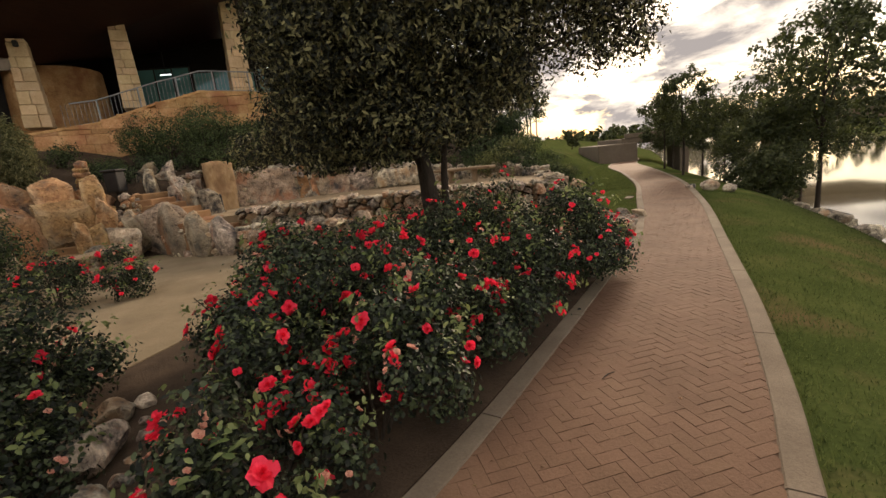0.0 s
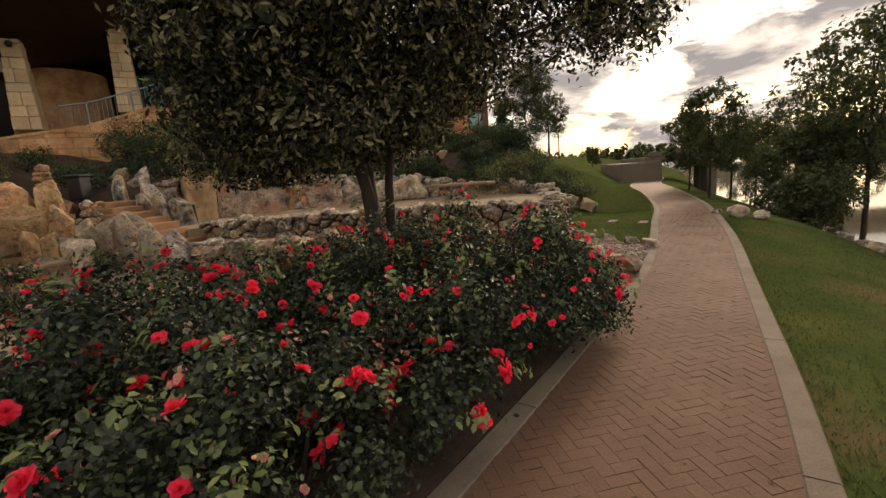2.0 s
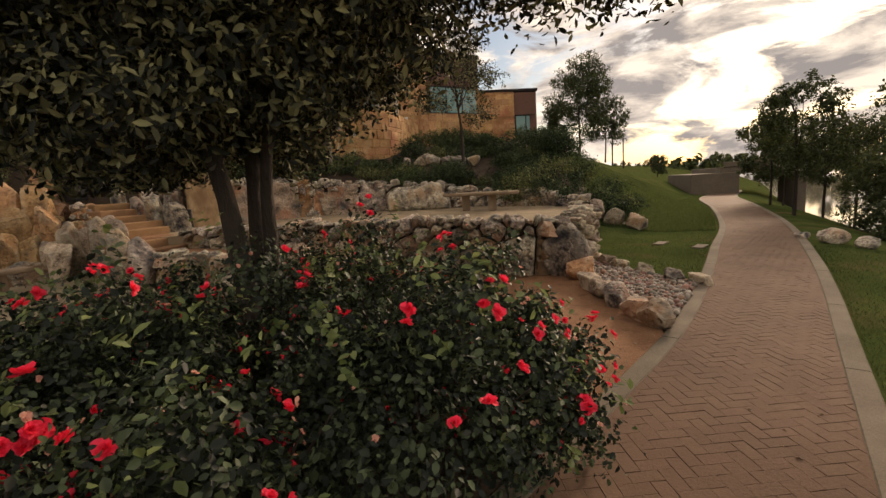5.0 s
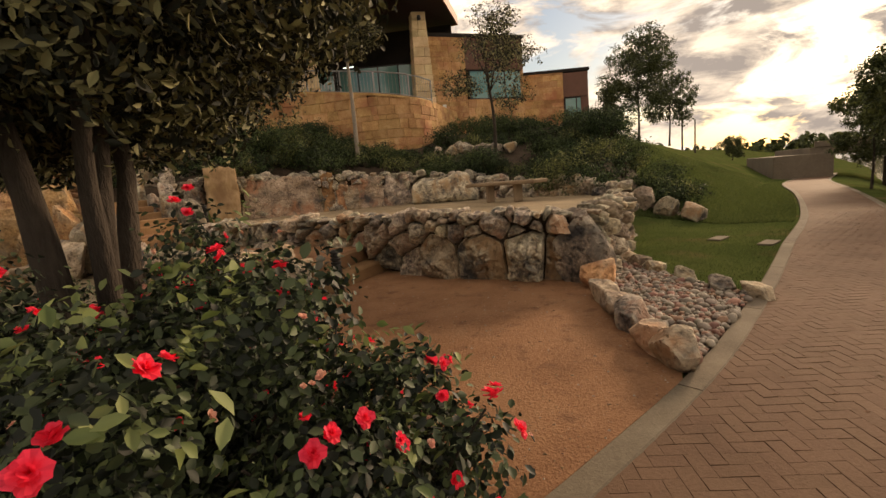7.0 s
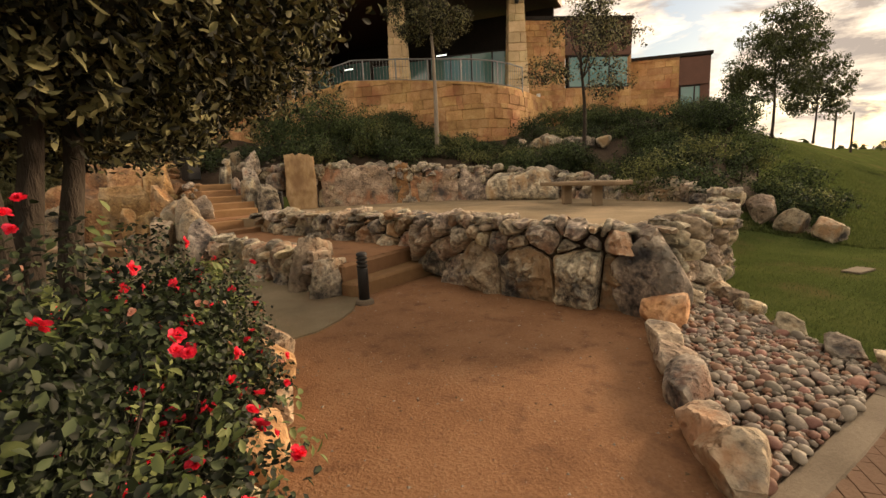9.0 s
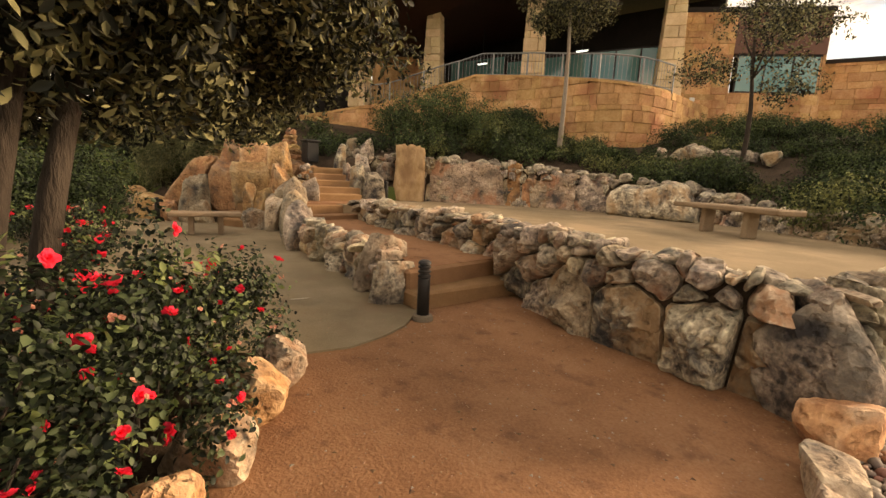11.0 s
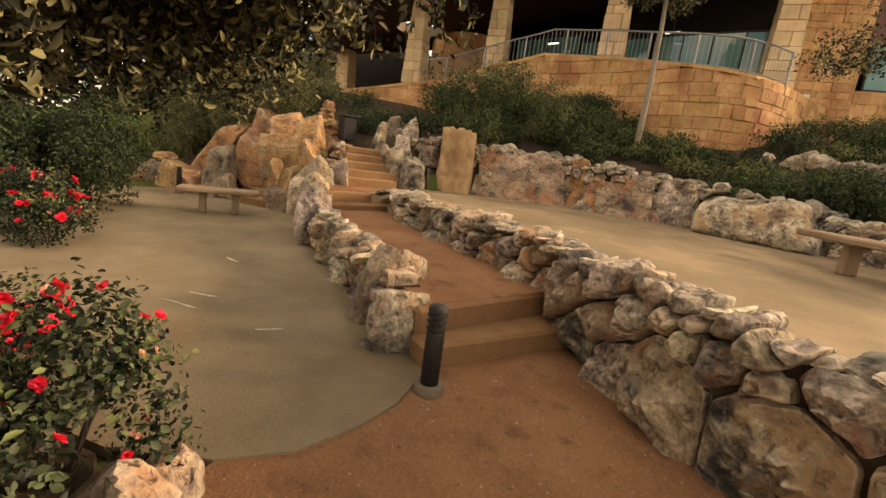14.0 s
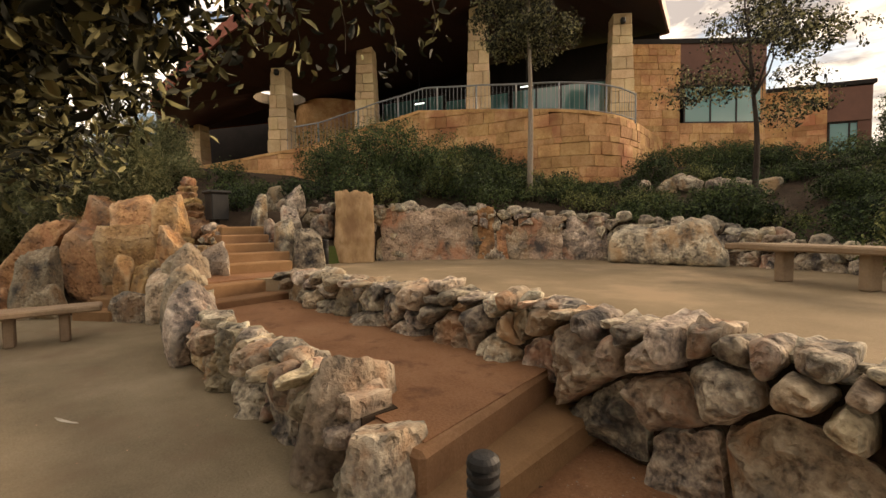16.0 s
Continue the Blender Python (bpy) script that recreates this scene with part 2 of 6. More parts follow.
M_PANEL = material("brown_metal_panel", [(0.3, (0.10, 0.045, 0.03)), (0.7, (0.16, 0.075, 0.05))], 1.5, 30, 0.6, 0.15)
# near-black: shade of unlit rooms put into the colour; roof edges and cap share it
M_DARK = material("room_shade_and_dark_trim", [(0.3, (0.012, 0.010, 0.009)), (0.7, (0.03, 0.024, 0.02))], 1, 10, 0.9, 0.1)
M_CONC = material("far_concrete", [(0.3, (0.085, 0.065, 0.045)), (0.7, (0.155, 0.122, 0.088))], 0.4, 6, 0.9, 0.2)
M_PEBBLE = material("river_pebble", [(0.3, (0.115, 0.092, 0.070)), (0.5, (0.20, 0.165, 0.13)), (0.75, (0.29, 0.25, 0.205))], 9, 60, 0.75, 0.2, 0.4, island=True)
M_PEBBLE_RED = material("red_river_pebble", [(0.3, (0.18, 0.09, 0.06)), (0.75, (0.30, 0.18, 0.13))], 9, 60, 0.75, 0.2, 0.3, island=True)
M_PEBBLE_PALE = material("pale_river_pebble", [(0.3, (0.22, 0.185, 0.145)), (0.75, (0.38, 0.335, 0.27))], 9, 60, 0.75, 0.2, 0.3, island=True)
M_GRIT = material("reddish_grit", [(0.3, (0.16, 0.085, 0.05)), (0.7, (0.42, 0.28, 0.18))], 6, 40, 0.9, 0.0, 0.35, island=True)
M_LITTER = material("dry_leaf", [(0.3, (0.05, 0.03, 0.018)), (0.7, (0.20, 0.12, 0.06))], 9, 40, 0.9, 0.0, 0.3, island=True)
M_CHALK = material("chalk_dust", [(0.3, (0.30, 0.25, 0.18)), (0.6, (0.52, 0.47, 0.38))], 14, 60, 0.95, 0.0)
M_WHITE = material("white_painted_metal", [(0.3, (0.62, 0.60, 0.56)), (0.7, (0.76, 0.74, 0.70))], 6, 40, 0.6, 0.05)
for dull in (M_GRASS, M_BRICK, M_JOINT, M_GRAVEL, M_PAD, M_PATIO, M_MULCH, M_STEP, M_KERB):
    dull.node_tree.nodes["Principled BSDF"].inputs["Specular IOR Level"].default_value = 0.0 if dull is M_GRASS else 0.13
M_LEAF_ROSE = leaf_material("rose_leaf", (0.008, 0.013, 0.007), (0.085, 0.115, 0.050), 0.6, 0.2, 0.35)
M_LEAF_NEW = leaf_material("young_rose_leaf", (0.085, 0.125, 0.036), (0.25, 0.29, 0.11), 0.6, 0.35)
M_LEAF_OAK = leaf_material("oak_leaf", (0.010, 0.012, 0.006), (0.26, 0.245, 0.11), 0.75, 0.10, 0.40)
M_LEAF_SHRUB = leaf_material("shrub_leaf", (0.012, 0.024, 0.008), (0.115, 0.155, 0.048), 0.7, 0.25, 0.2)
M_LEAF_SAGE = leaf_material("olive_shrub_leaf", (0.026, 0.036, 0.012), (0.22, 0.235, 0.08), 0.7, 0.25, 0.1)
M_LEAF_DEEP = leaf_material("deep_green_shrub_leaf", (0.007, 0.015, 0.006), (0.070, 0.105, 0.034), 0.7, 0.25, 0.25)
M_LEAF_TREE = leaf_material("tree_leaf", (0.022, 0.032, 0.012), (0.085, 0.10, 0.03), 0.55, 0.35)
M_LEAF_CEDAR = leaf_material("cedar_foliage", (0.055, 0.065, 0.028), (0.30, 0.30, 0.14), 0.7)
M_PETAL = leaf_material("red_petal", (0.80, 0.012, 0.036), (0.96, 0.055, 0.12), 0.6, 0.35)
M_PETAL_PINK = leaf_material("faded_pink_petal", (0.55, 0.20, 0.15), (0.74, 0.44, 0.32), 0.6, 0.3)
M_BLADE = leaf_material("grass_blade", (0.034, 0.052, 0.014), (0.10, 0.125, 0.038), 0.8, 0.5)


def glass_material(name, tint, rough=0.05):
    m = bpy.data.materials.new(name)
    m.use_nodes = True
    b = m.node_tree.nodes["Principled BSDF"]
    b.inputs["Base Color"].default_value = (*tint, 1)
    b.inputs["Roughness"].default_value, b.inputs["Metallic"].default_value = rough, 0.0
    b.inputs["Transmission Weight"].default_value = 0.15
    b.inputs["Specular IOR Level"].default_value = 0.9
    return m


M_GLASS = glass_material("green_tinted_glass", (0.10, 0.25, 0.23), 0.06)
M_TUBE = bpy.data.materials.new("lit_tube")
M_TUBE.use_nodes = True
M_TUBE.node_tree.nodes["Principled BSDF"].inputs["Emission Color"].default_value = (0.85, 1.0, 0.92, 1)
M_TUBE.node_tree.nodes["Principled BSDF"].inputs["Emission Strength"].default_value = 1.2
M_WATER = bpy.data.materials.new("river_water")
M_WATER.use_nodes = True
_b = M_WATER.node_tree.nodes["Principled BSDF"]
_b.inputs["Base Color"].default_value, _b.inputs["Roughness"].default_value = (0.10, 0.085, 0.05, 1), 0.06
_wn, _wb = M_WATER.node_tree.nodes.new("ShaderNodeTexNoise"), M_WATER.node_tree.nodes.new("ShaderNodeBump")
_wn.inputs["Scale"].default_value, _wb.inputs["Strength"].default_value = 3.0, 0.25
M_WATER.node_tree.links.new(_wn.outputs["Fac"], _wb.inputs["Height"])
M_WATER.node_tree.links.new(_wb.outputs[0], _b.inputs["Normal"])


# ---- mesh helpers ----
def thing(name, label, category, group="", kind="", at=(0, 0, 0)):
    """An Empty at the base of a thing, which parents its parts."""
    ob = new(name)
    ob.location = at
    ob.empty_display_size = 0.1
    return tagged(ob, label, category, group, kind)


def link_mesh(name, me, mat, parent=None, label="", smooth=False):
    ob = new(name, me)
    if mat and not me.materials:
        me.materials.append(mat)
    if smooth:
        me.polygons.foreach_set("use_smooth", np.ones(len(me.polygons), dtype=bool))
    if parent:
        ob.parent = parent
    return tagged(ob, label)


def part(name, bm, mat, parent=None, label="", smooth=False):
    me = bpy.data.meshes.new(name)
    bm.normal_update()
    bm.to_mesh(me)
    bm.free()
    return link_mesh(name, me, mat, parent, label, smooth)


def pydata(name, verts, faces, mat, parent=None, label="", smooth=False):
    me = bpy.data.meshes.new(name)
    me.from_pydata([tuple(v) for v in verts], [], faces)
    me.update()
    return link_mesh(name, me, mat, parent, label, smooth)


def box_bm(sx, sy, sz, bevel=0.01, m=None, bm=None):
    """A bevelled box, its base on z = 0."""
    b = bmesh.new()
    bmesh.ops.create_cube(b, size=1.0)
    bmesh.ops.scale(b, vec=(sx, sy, sz), verts=b.verts)
    bmesh.ops.translate(b, vec=(0, 0, sz / 2), verts=b.verts)
    if bevel:
        bmesh.ops.bevel(b, geom=b.edges, offset=bevel, segments=1, affect="EDGES", profile=0.5)
    if m is not None:
        b.transform(m)
    if bm is None:
        return b
    me = bpy.data.meshes.new("tmp")
    b.to_mesh(me)
    b.free()
    bm.from_mesh(me)
    bpy.data.meshes.remove(me)
    return bm


def tube(verts, faces, pts, radii, sides=8):
    """Adds a tapered tube along pts to verts and faces."""
    base = len(verts)
    pts = [Vector(p) for p in pts]
    for i, p in enumerate(pts):
        d = (pts[min(i + 1, len(pts) - 1)] - pts[max(i - 1, 0)]).normalized()
        a = d.cross(Vector((0.31, 0.95, 0.1))).normalized()
        b = d.cross(a)
        for k in range(sides):
            w = 2 * math.pi * k / sides
            verts.append(p + (a * math.cos(w) + b * math.sin(w)) * radii[i])
    for i in range(len(pts) - 1):
        for k in range(sides):
            q = base + i * sides
            faces.append((q + k, q + (k + 1) % sides, q + sides + (k + 1) % sides, q + sides + k))
    faces.append(tuple(base + k for k in range(sides))[::-1])
    faces.append(tuple(base + (len(pts) - 1) * sides + k for k in range(sides)))


def spline(pts, step=0.3):
    """A smooth curve through pts, sampled about every step metres."""
    p = np.array(pts, float)
    q = np.vstack([2 * p[0] - p[1], p, 2 * p[-1] - p[-2]])
    out = []
    for i in range(1, len(q) - 2):
        n = max(1, int(np.linalg.norm(q[i + 1] - q[i]) / step))
        for t in np.linspace(0, 1, n, endpoint=False):
            out.append(0.5 * (2 * q[i] + (q[i + 1] - q[i - 1]) * t + (2 * q[i - 1] - 5 * q[i] + 4 * q[i + 1] - q[i + 2]) * t ** 2 + (3 * q[i] - q[i - 1] - 3 * q[i + 1] + q[i + 2]) * t ** 3))
    out.append(p[-1])
    return np.array(out)


def leaves(name, places, normals, size, mat, parent=None, label="", seed=1, ratio=0.5, sag=0.25):
    """One mesh of many small folded leaves at places, facing about along normals."""
    rng = np.random.default_rng(seed)
    n = len(places)
    nr = normals + rng.normal(0, 0.55, (n, 3))
    nr /= np.linalg.norm(nr, axis=1)[:, None] + 1e-9
    ax = np.cross(nr, rng.normal(0, 1, (n, 3)))
    ax /= np.linalg.norm(ax, axis=1)[:, None] + 1e-9
    ax[:, 2] -= sag * rng.random(n)
    bx = np.cross(nr, ax)
    s = (size * (0.6 + 0.8 * rng.random(n)))[:, None]
    v = np.empty((n, 6, 3))
    v[:, 0] = places - ax * s * 0.5
    v[:, 1] = places - ax * s * 0.12 + bx * s * ratio * 0.5 + nr * s * 0.08
    v[:, 2] = places + ax * s * 0.22 + bx * s * ratio * 0.42 + nr * s * 0.06
    v[:, 3] = places + ax * s * 0.5 - nr * s * 0.08
    v[:, 4] = places + ax * s * 0.22 - bx * s * ratio * 0.42 + nr * s * 0.06
    v[:, 5] = places - ax * s * 0.12 - bx * s * ratio * 0.5 + nr * s * 0.08
    me = bpy.data.meshes.new(name)
    me.vertices.add(n * 6)
    me.vertices.foreach_set("co", v.ravel())
    idx = np.arange(n)[:, None] * 6
    loops = np.concatenate([idx + np.array([0, 1, 2, 3]), idx + np.array([0, 3, 4, 5])], 1).ravel()
    me.loops.add(n * 8)
    me.loops.foreach_set("vertex_index", loops)
    me.polygons.add(n * 2)
    me.polygons.foreach_set("loop_start", np.arange(n * 2) * 4)
    me.polygons.foreach_set("loop_total", np.full(n * 2, 4))
    me.update(calc_edges=True)
    me.validate()
    return link_mesh(name, me, mat, parent, label)


def blob_points(blobs, density, rng, shell=0.45):
    """Leaf places and outward normals in rough ellipsoids (x, y, z, rx, ry, rz), gathered in twig-sized tufts with gaps."""
    pts, nrm = [], []
    for x, y, z, rx, ry, rz in blobs:
        area = (rx * ry + rx * rz + ry * rz) / 3
        tufts = max(6, int(area * density / 14))
        d = rng.normal(0, 1, (tufts, 3))
        d /= np.linalg.norm(d, axis=1)[:, None]
        r = shell + (1 - shell) * rng.random(tufts) ** 0.6
        r *= 1 + 0.14 * np.sin(d[:, 0] * 5 + x * 3) * np.cos(d[:, 2] * 4 + y)
        c = d * r[:, None] * np.array([rx, ry, rz]) + np.array([x, y, z])
        k = 14
        spread = 0.11 * (rx * ry * rz) ** (1 / 3) + 0.05
        p = np.repeat(c, k, axis=0) + rng.normal(0, spread * 0.62, (tufts * k, 3))
        pts.append(p)
        nrm.append(np.repeat(d, k, axis=0) + np.array([0, 0, 0.35]))
    return np.vstack(pts), np.vstack(nrm)


# ---- rocks ----
def rock_mesh(name, seed, detail=3, broken=False):
    """A weathered boulder of about unit size: a ball cut by planes, then roughened; a broken one keeps few, sharp planes."""
    rng = np.random.default_rng(seed)
    bm = bmesh.new()
    bmesh.ops.create_icosphere(bm, subdivisions=detail, radius=1.0)
    planes = np.vstack([np.eye(3), -np.eye(3), rng.normal(0, 1, (9, 3))])
    planes[:6] += rng.normal(0, 0.26, (6, 3))
    planes /= np.linalg.norm(planes, axis=1)[:, None]
    hs = np.concatenate([0.60 + 0.2 * rng.random(6), 0.60 + 0.26 * rng.random(9)])
    off = Vector(rng.random(3) * 50)
    crisp = 130
    if broken:
        planes, hs, crisp = planes[:11], np.concatenate([0.5 + 0.16 * rng.random(6), 0.5 + 0.3 * rng.random(5)]), 600
    for v in bm.verts:
        d = np.array(v.co.normalized())
        k = planes @ d
        r = np.where(k > 0.12, hs / np.maximum(k, 0.12), 9)
        r = -math.log(np.exp(-crisp * np.minimum(r, 1.08)).sum() + math.exp(-crisp * 1.05)) / crisp + 0.015
        p = v.co.normalized()
        r += 0.03 * noise.noise(p * 2.3 + off) + 0.03 * noise.noise(p * 5 + off) - 0.03 * abs(noise.noise(p * 9 + off)) + 0.012 * noise.noise(p * 20 + off)
        v.co = p * r
    me = bpy.data.meshes.new(name)
    bm.to_mesh(me)
    bm.free()
    me.polygons.foreach_set("use_smooth", np.ones(len(me.polygons), dtype=bool))
    me.set_sharp_from_angle(angle=radians(24))
    return me


ROCKS, ROCKS_WARM, ROCKS_TAN, ROCKS_SMALL, BROKEN, BROKEN_WARM = [], [], [], [], [], []
for i in range(7):
    me = rock_mesh("boulder", 20 + i, 4)
    ROCKS.append(me)
    warm = me.copy()
    me.materials.append(M_STONE)
    warm.materials.append(M_STONE_WARM)
    ROCKS_WARM.append(warm)
    tan = warm.copy()
    tan.materials[0] = M_STONE_TAN
    ROCKS_TAN.append(tan)
    for pool, mat in ((BROKEN, M_STONE_TAN), (BROKEN_WARM, M_STONE_WARM)):
        shard = rock_mesh("broken_rock", 90 + i, 4, True)
        shard.materials.append(mat)
        pool.append(shard)
    sm = rock_mesh("rock", 60 + i, 3)
    sm.materials.append(M_STONE)
    ROCKS_SMALL.append(sm)
RNG = random.Random(5)


def rock(name, x, y, z, sx, sy, sz, turn=None, warm=False, parent=None, small=False, tilt=8):
    """A boulder whose foot is sunk a little below z; sizes are full width, depth and height."""
    pool = ROCKS_SMALL if small else (ROCKS_TAN if warm == 2 else ROCKS_WARM if warm else ROCKS)
    ob = new(name, RNG.choice(pool))
    ob.matrix_world = pose(x, y, z + sz * 0.40, RNG.uniform(-tilt, tilt), RNG.uniform(-tilt, tilt), RNG.uniform(0, 360) if turn is None else turn) @ Matrix.Diagonal((sx / 1.64, sy / 1.64, sz / 1.5, 1))
    if parent:
        ob.parent = parent
    return ob


def clip(poly, px, py, nx, ny):
    """The part of a polygon where (p - (px, py)) . n <= 0."""
    out = []
    for i, a in enumerate(poly):
        b = poly[(i + 1) % len(poly)]
        da, db = (a[0] - px) * nx + (a[1] - py) * ny, (b[0] - px) * nx + (b[1] - py) * ny
        if da <= 0:
            out.append(a)
        if da * db < 0:
            t = da / (da - db)
            out.append((a[0] + t * (b[0] - a[0]), a[1] + t * (b[1] - a[1])))
    return out


def stone_face(parent, line, low, high, sizes, mat, seed, depth=0.32, proud=0.09, joint=0.014, name="stone", side=1, own=(), own_span=(9, 9), rounds=1):
    """Fits broken stones over a wall that follows line; low and high give its foot and top along it (share, z)."""
    rng = np.random.default_rng(seed)
    p = np.array(line, float)
    seg = np.linalg.norm(np.diff(p, axis=0), axis=1)
    cum = np.concatenate([[0], np.cumsum(seg)])
    length = cum[-1]

    def at(u, v, d):
        i = min(max(np.searchsorted(cum, u) - 1, 0), len(seg) - 1)
        t = (u - cum[i]) / seg[i]
        q = p[i] + (p[i + 1] - p[i]) * t
        a = p[min(i + 2, len(p) - 1)] - p[max(i - 1, 0)]
        n = np.array([a[1], -a[0]]) / np.linalg.norm(a) * side
        return Vector((q[0] + n[0] * d, q[1] + n[1] * d, v))

    lo = lambda u: float(np.interp(u / length, [a for a, _ in low], [b for _, b in low]))
    hi = lambda u: float(np.interp(u / length, [a for a, _ in high], [b for _, b in high]))
    seeds = [tuple(q) for q in own]
    tries = 0
    while tries < 6000:
        tries += 1
        u = rng.random() * length
        a, b = lo(u), hi(u)
        v = a + rng.random() * (b - a)
        share = (v - a) / max(b - a, 0.01)
        if own_span[0] < u < own_span[1] and share < 0.7:
            continue
        s = sizes[0] + (sizes[1] - sizes[0]) * share ** 0.7
        s *= 0.5 * (0.55 + 0.9 * rng.random() ** 1.5)
        if all(((u - q[0]) ** 2 + ((v - q[1]) * (1.1 + 0.7 * share)) ** 2) > (s + q[2]) ** 2 for q in seeds):
            seeds.append((u, v, s))
    back = np.linspace(0, length, max(8, int(length / 0.25)))
    bv = [q for u in back for q in (at(u, lo(u) - 0.1, -0.1), at(u, hi(u) - 0.07, -0.1), at(u, hi(u) - 0.07, -depth), at(u, lo(u) - 0.1, -depth))]
    bf = [tuple(4 * i + k for k in q) for i in range(len(back) - 1) for q in ((0, 1, 5, 4), (1, 2, 6, 5), (2, 3, 7, 6))] + [(3, 2, 1, 0), tuple(4 * len(back) - 4 + k for k in range(4))]
    pydata("core", bv, bf if side > 0 else [f[::-1] for f in bf], M_MULCH, parent, "dark earth packed behind the stones")
    made = 0
    for u, v, s in seeds:
        a, b = lo(u) - 0.05, hi(u) + rng.uniform(-0.05, 0.07)
        poly = [(max(0, u - 2.2 * s), a), (min(length, u + 2.2 * s), a), (min(length, u + 2.2 * s), b), (max(0, u - 2.2 * s), b)]
        for q in seeds:
            dx, dy = q[0] - u, q[1] - v
            d = math.hypot(dx, dy)
            if 0 < d < 5 * max(s, q[2]):
                f = min(0.85, max(0.15, (s * s - q[2] * q[2]) / (2 * d * d) + 0.5))
                poly = clip(poly, u + dx * f, v + dy * f, dx / d, dy / d)
                if len(poly) < 3:
                    break
        if len(poly) < 3:
            continue
        ring = []
        for i, c in enumerate(poly):
            e = poly[(i + 1) % len(poly)]
            k = max(1, int(math.hypot(e[0] - c[0], e[1] - c[1]) / max(0.028, 0.13 * s)))
            ring += [(c[0] + (e[0] - c[0]) * j / k, c[1] + (e[1] - c[1]) * j / k) for j in range(k)]
        ring = np.array(ring)
        for _ in range(rounds):
            ring = 0.25 * np.roll(ring, 1, 0) + 0.5 * ring + 0.25 * np.roll(ring, -1, 0)
        c = ring.mean(0)
        if np.ptp(ring[:, 0]) < 0.05 or np.ptp(ring[:, 1]) < 0.04:
            continue
        sc = 1 - joint / max(0.04, np.abs(ring - c).max())
        out = proud * rng.uniform(0.1, 1.9)
        tu, tv = rng.uniform(-0.17, 0.17), rng.uniform(-0.25, 0.08)
        off = Vector(rng.random(3) * 40)
        cuts = [(math.cos(a), math.sin(a), rng.uniform(-0.1, 0.5) * s, rng.uniform(0.25, 0.7)) for a in rng.random(4) * 6.283]
        rings = [(0.86, -depth), (0.95, -depth * 0.7), (1.0, -depth * 0.42), (1.0, -0.07), (0.985, out * 0.1 - 0.02), (0.94, out * 0.5), (0.87, out * 0.76), (0.76, out * 0.92), (0.62, out), (0.48, out), (0.36, out), (0.24, out), (0.12, out)]
        verts, faces = [], []
        n = len(ring)
        for k, (w, d) in enumerate(rings):
            for x, y in (ring - c) * sc * w + c:
                nz = noise.noise(Vector((x * 5, y * 5, k * 0.2)) + off)
                nf = noise.noise(Vector((x * 15, y * 15, k * 0.2)) + off)
                nr = abs(noise.noise(Vector((x * 9, y * 9, 3)) + off))
                dd = d + 0.05 * nz if k < 3 else d + (tu * (x - c[0]) + tv * (y - c[1])) * (0.5 if k == 3 else 1) + (0.075 * nz + 0.045 * nf - 0.07 * nr + 0.02 * noise.noise(Vector((x * 34, y * 34, 5)) + off)) * min(1, s * 4.4)
                if k > 3:
                    dd = max(-0.04, dd - min(0.1, max(0.0, *(g * (ux * (x - c[0]) + uy * (y - c[1]) - t0) for ux, uy, t0, g in cuts))))
                crown = 0.055 * noise.noise(Vector((x * 6, d * 8, 9)) + off) + 0.04 * nf if k < 4 and y > c[1] else 0.02 * nf
                verts.append(at(x, y + crown, dd))
        verts.append(at(c[0], c[1], rings[-1][1]))
        for k in range(len(rings) - 1):
            for i in range(n):
                j = (i + 1) % n
                faces.append((k * n + i, k * n + j, k * n + n + j, k * n + n + i))
        last = (len(rings) - 1) * n
        faces += [(last + i, last + (i + 1) % n, len(verts) - 1) for i in range(n)]
        faces.append(tuple(range(n))[::-1])
        if side < 0:
            faces = [f[::-1] for f in faces]
        stone = pydata(name, verts, faces, mat[made % len(mat)], parent, smooth=True)
        stone.data.set_sharp_from_angle(angle=radians(30))
        made += 1
    return at, length, hi


def ashlar(parent, line, low, high, mat, seed, course=0.34, wide=(0.4, 0.85), proud=0.03, side=1, name="sandstone_block"):
    """Coursed squared blocks over a wall that follows line; high(x) gives its top."""
    rng = random.Random(seed)
    p = np.array(line, float)
    seg = np.linalg.norm(np.diff(p, axis=0), axis=1)
    cum = np.concatenate([[0], np.cumsum(seg)])
    nrm = np.gradient(p, axis=0)
    nrm = np.stack([nrm[:, 1], -nrm[:, 0]], 1) / np.linalg.norm(nrm, axis=1)[:, None] * side

    def at(u, v, d):
        q = [np.interp(u, cum, p[:, k]) + np.interp(u, cum, nrm[:, k]) * d for k in (0, 1)]
        return (q[0], q[1], v)

    z = low
    while z < max(high(q[0]) for q in p) - 0.08:
        ch = course * rng.uniform(0.6, 1.4)
        u = -rng.uniform(0, 0.3)
        while u < cum[-1]:
            w = rng.uniform(*wide)
            a, b = max(0, u) + 0.002, min(cum[-1], u + w) - 0.002
            u += w
            top = min(z + ch, high(at((a + b) / 2, 0, 0)[0])) - 0.004
            if b - a < 0.08 or top - z < 0.07:
                continue
            d = proud * rng.uniform(0.5, 1.3)
            c = 0.008
            v = [at(x, y, k) for k, e in ((-0.12, 0), (d - 0.015, 0), (d, c)) for x, y in ((a + e, z + 0.0012 + e), (b - e, z + 0.0012 + e), (b - e, top - e), (a + e, top - e))]
            v[8:] = [(q[0], q[1], q[2] + rng.uniform(-0.01, 0.01)) for q in v[8:]]
            f = [(8, 9, 10, 11)] + [(k + i, k + (i + 1) % 4, k + 4 + (i + 1) % 4, k + 4 + i) for k in (0, 4) for i in range(4)]
            pydata(name, v, f if side > 0 else [g[::-1] for g in f], mat, parent)
        z += ch


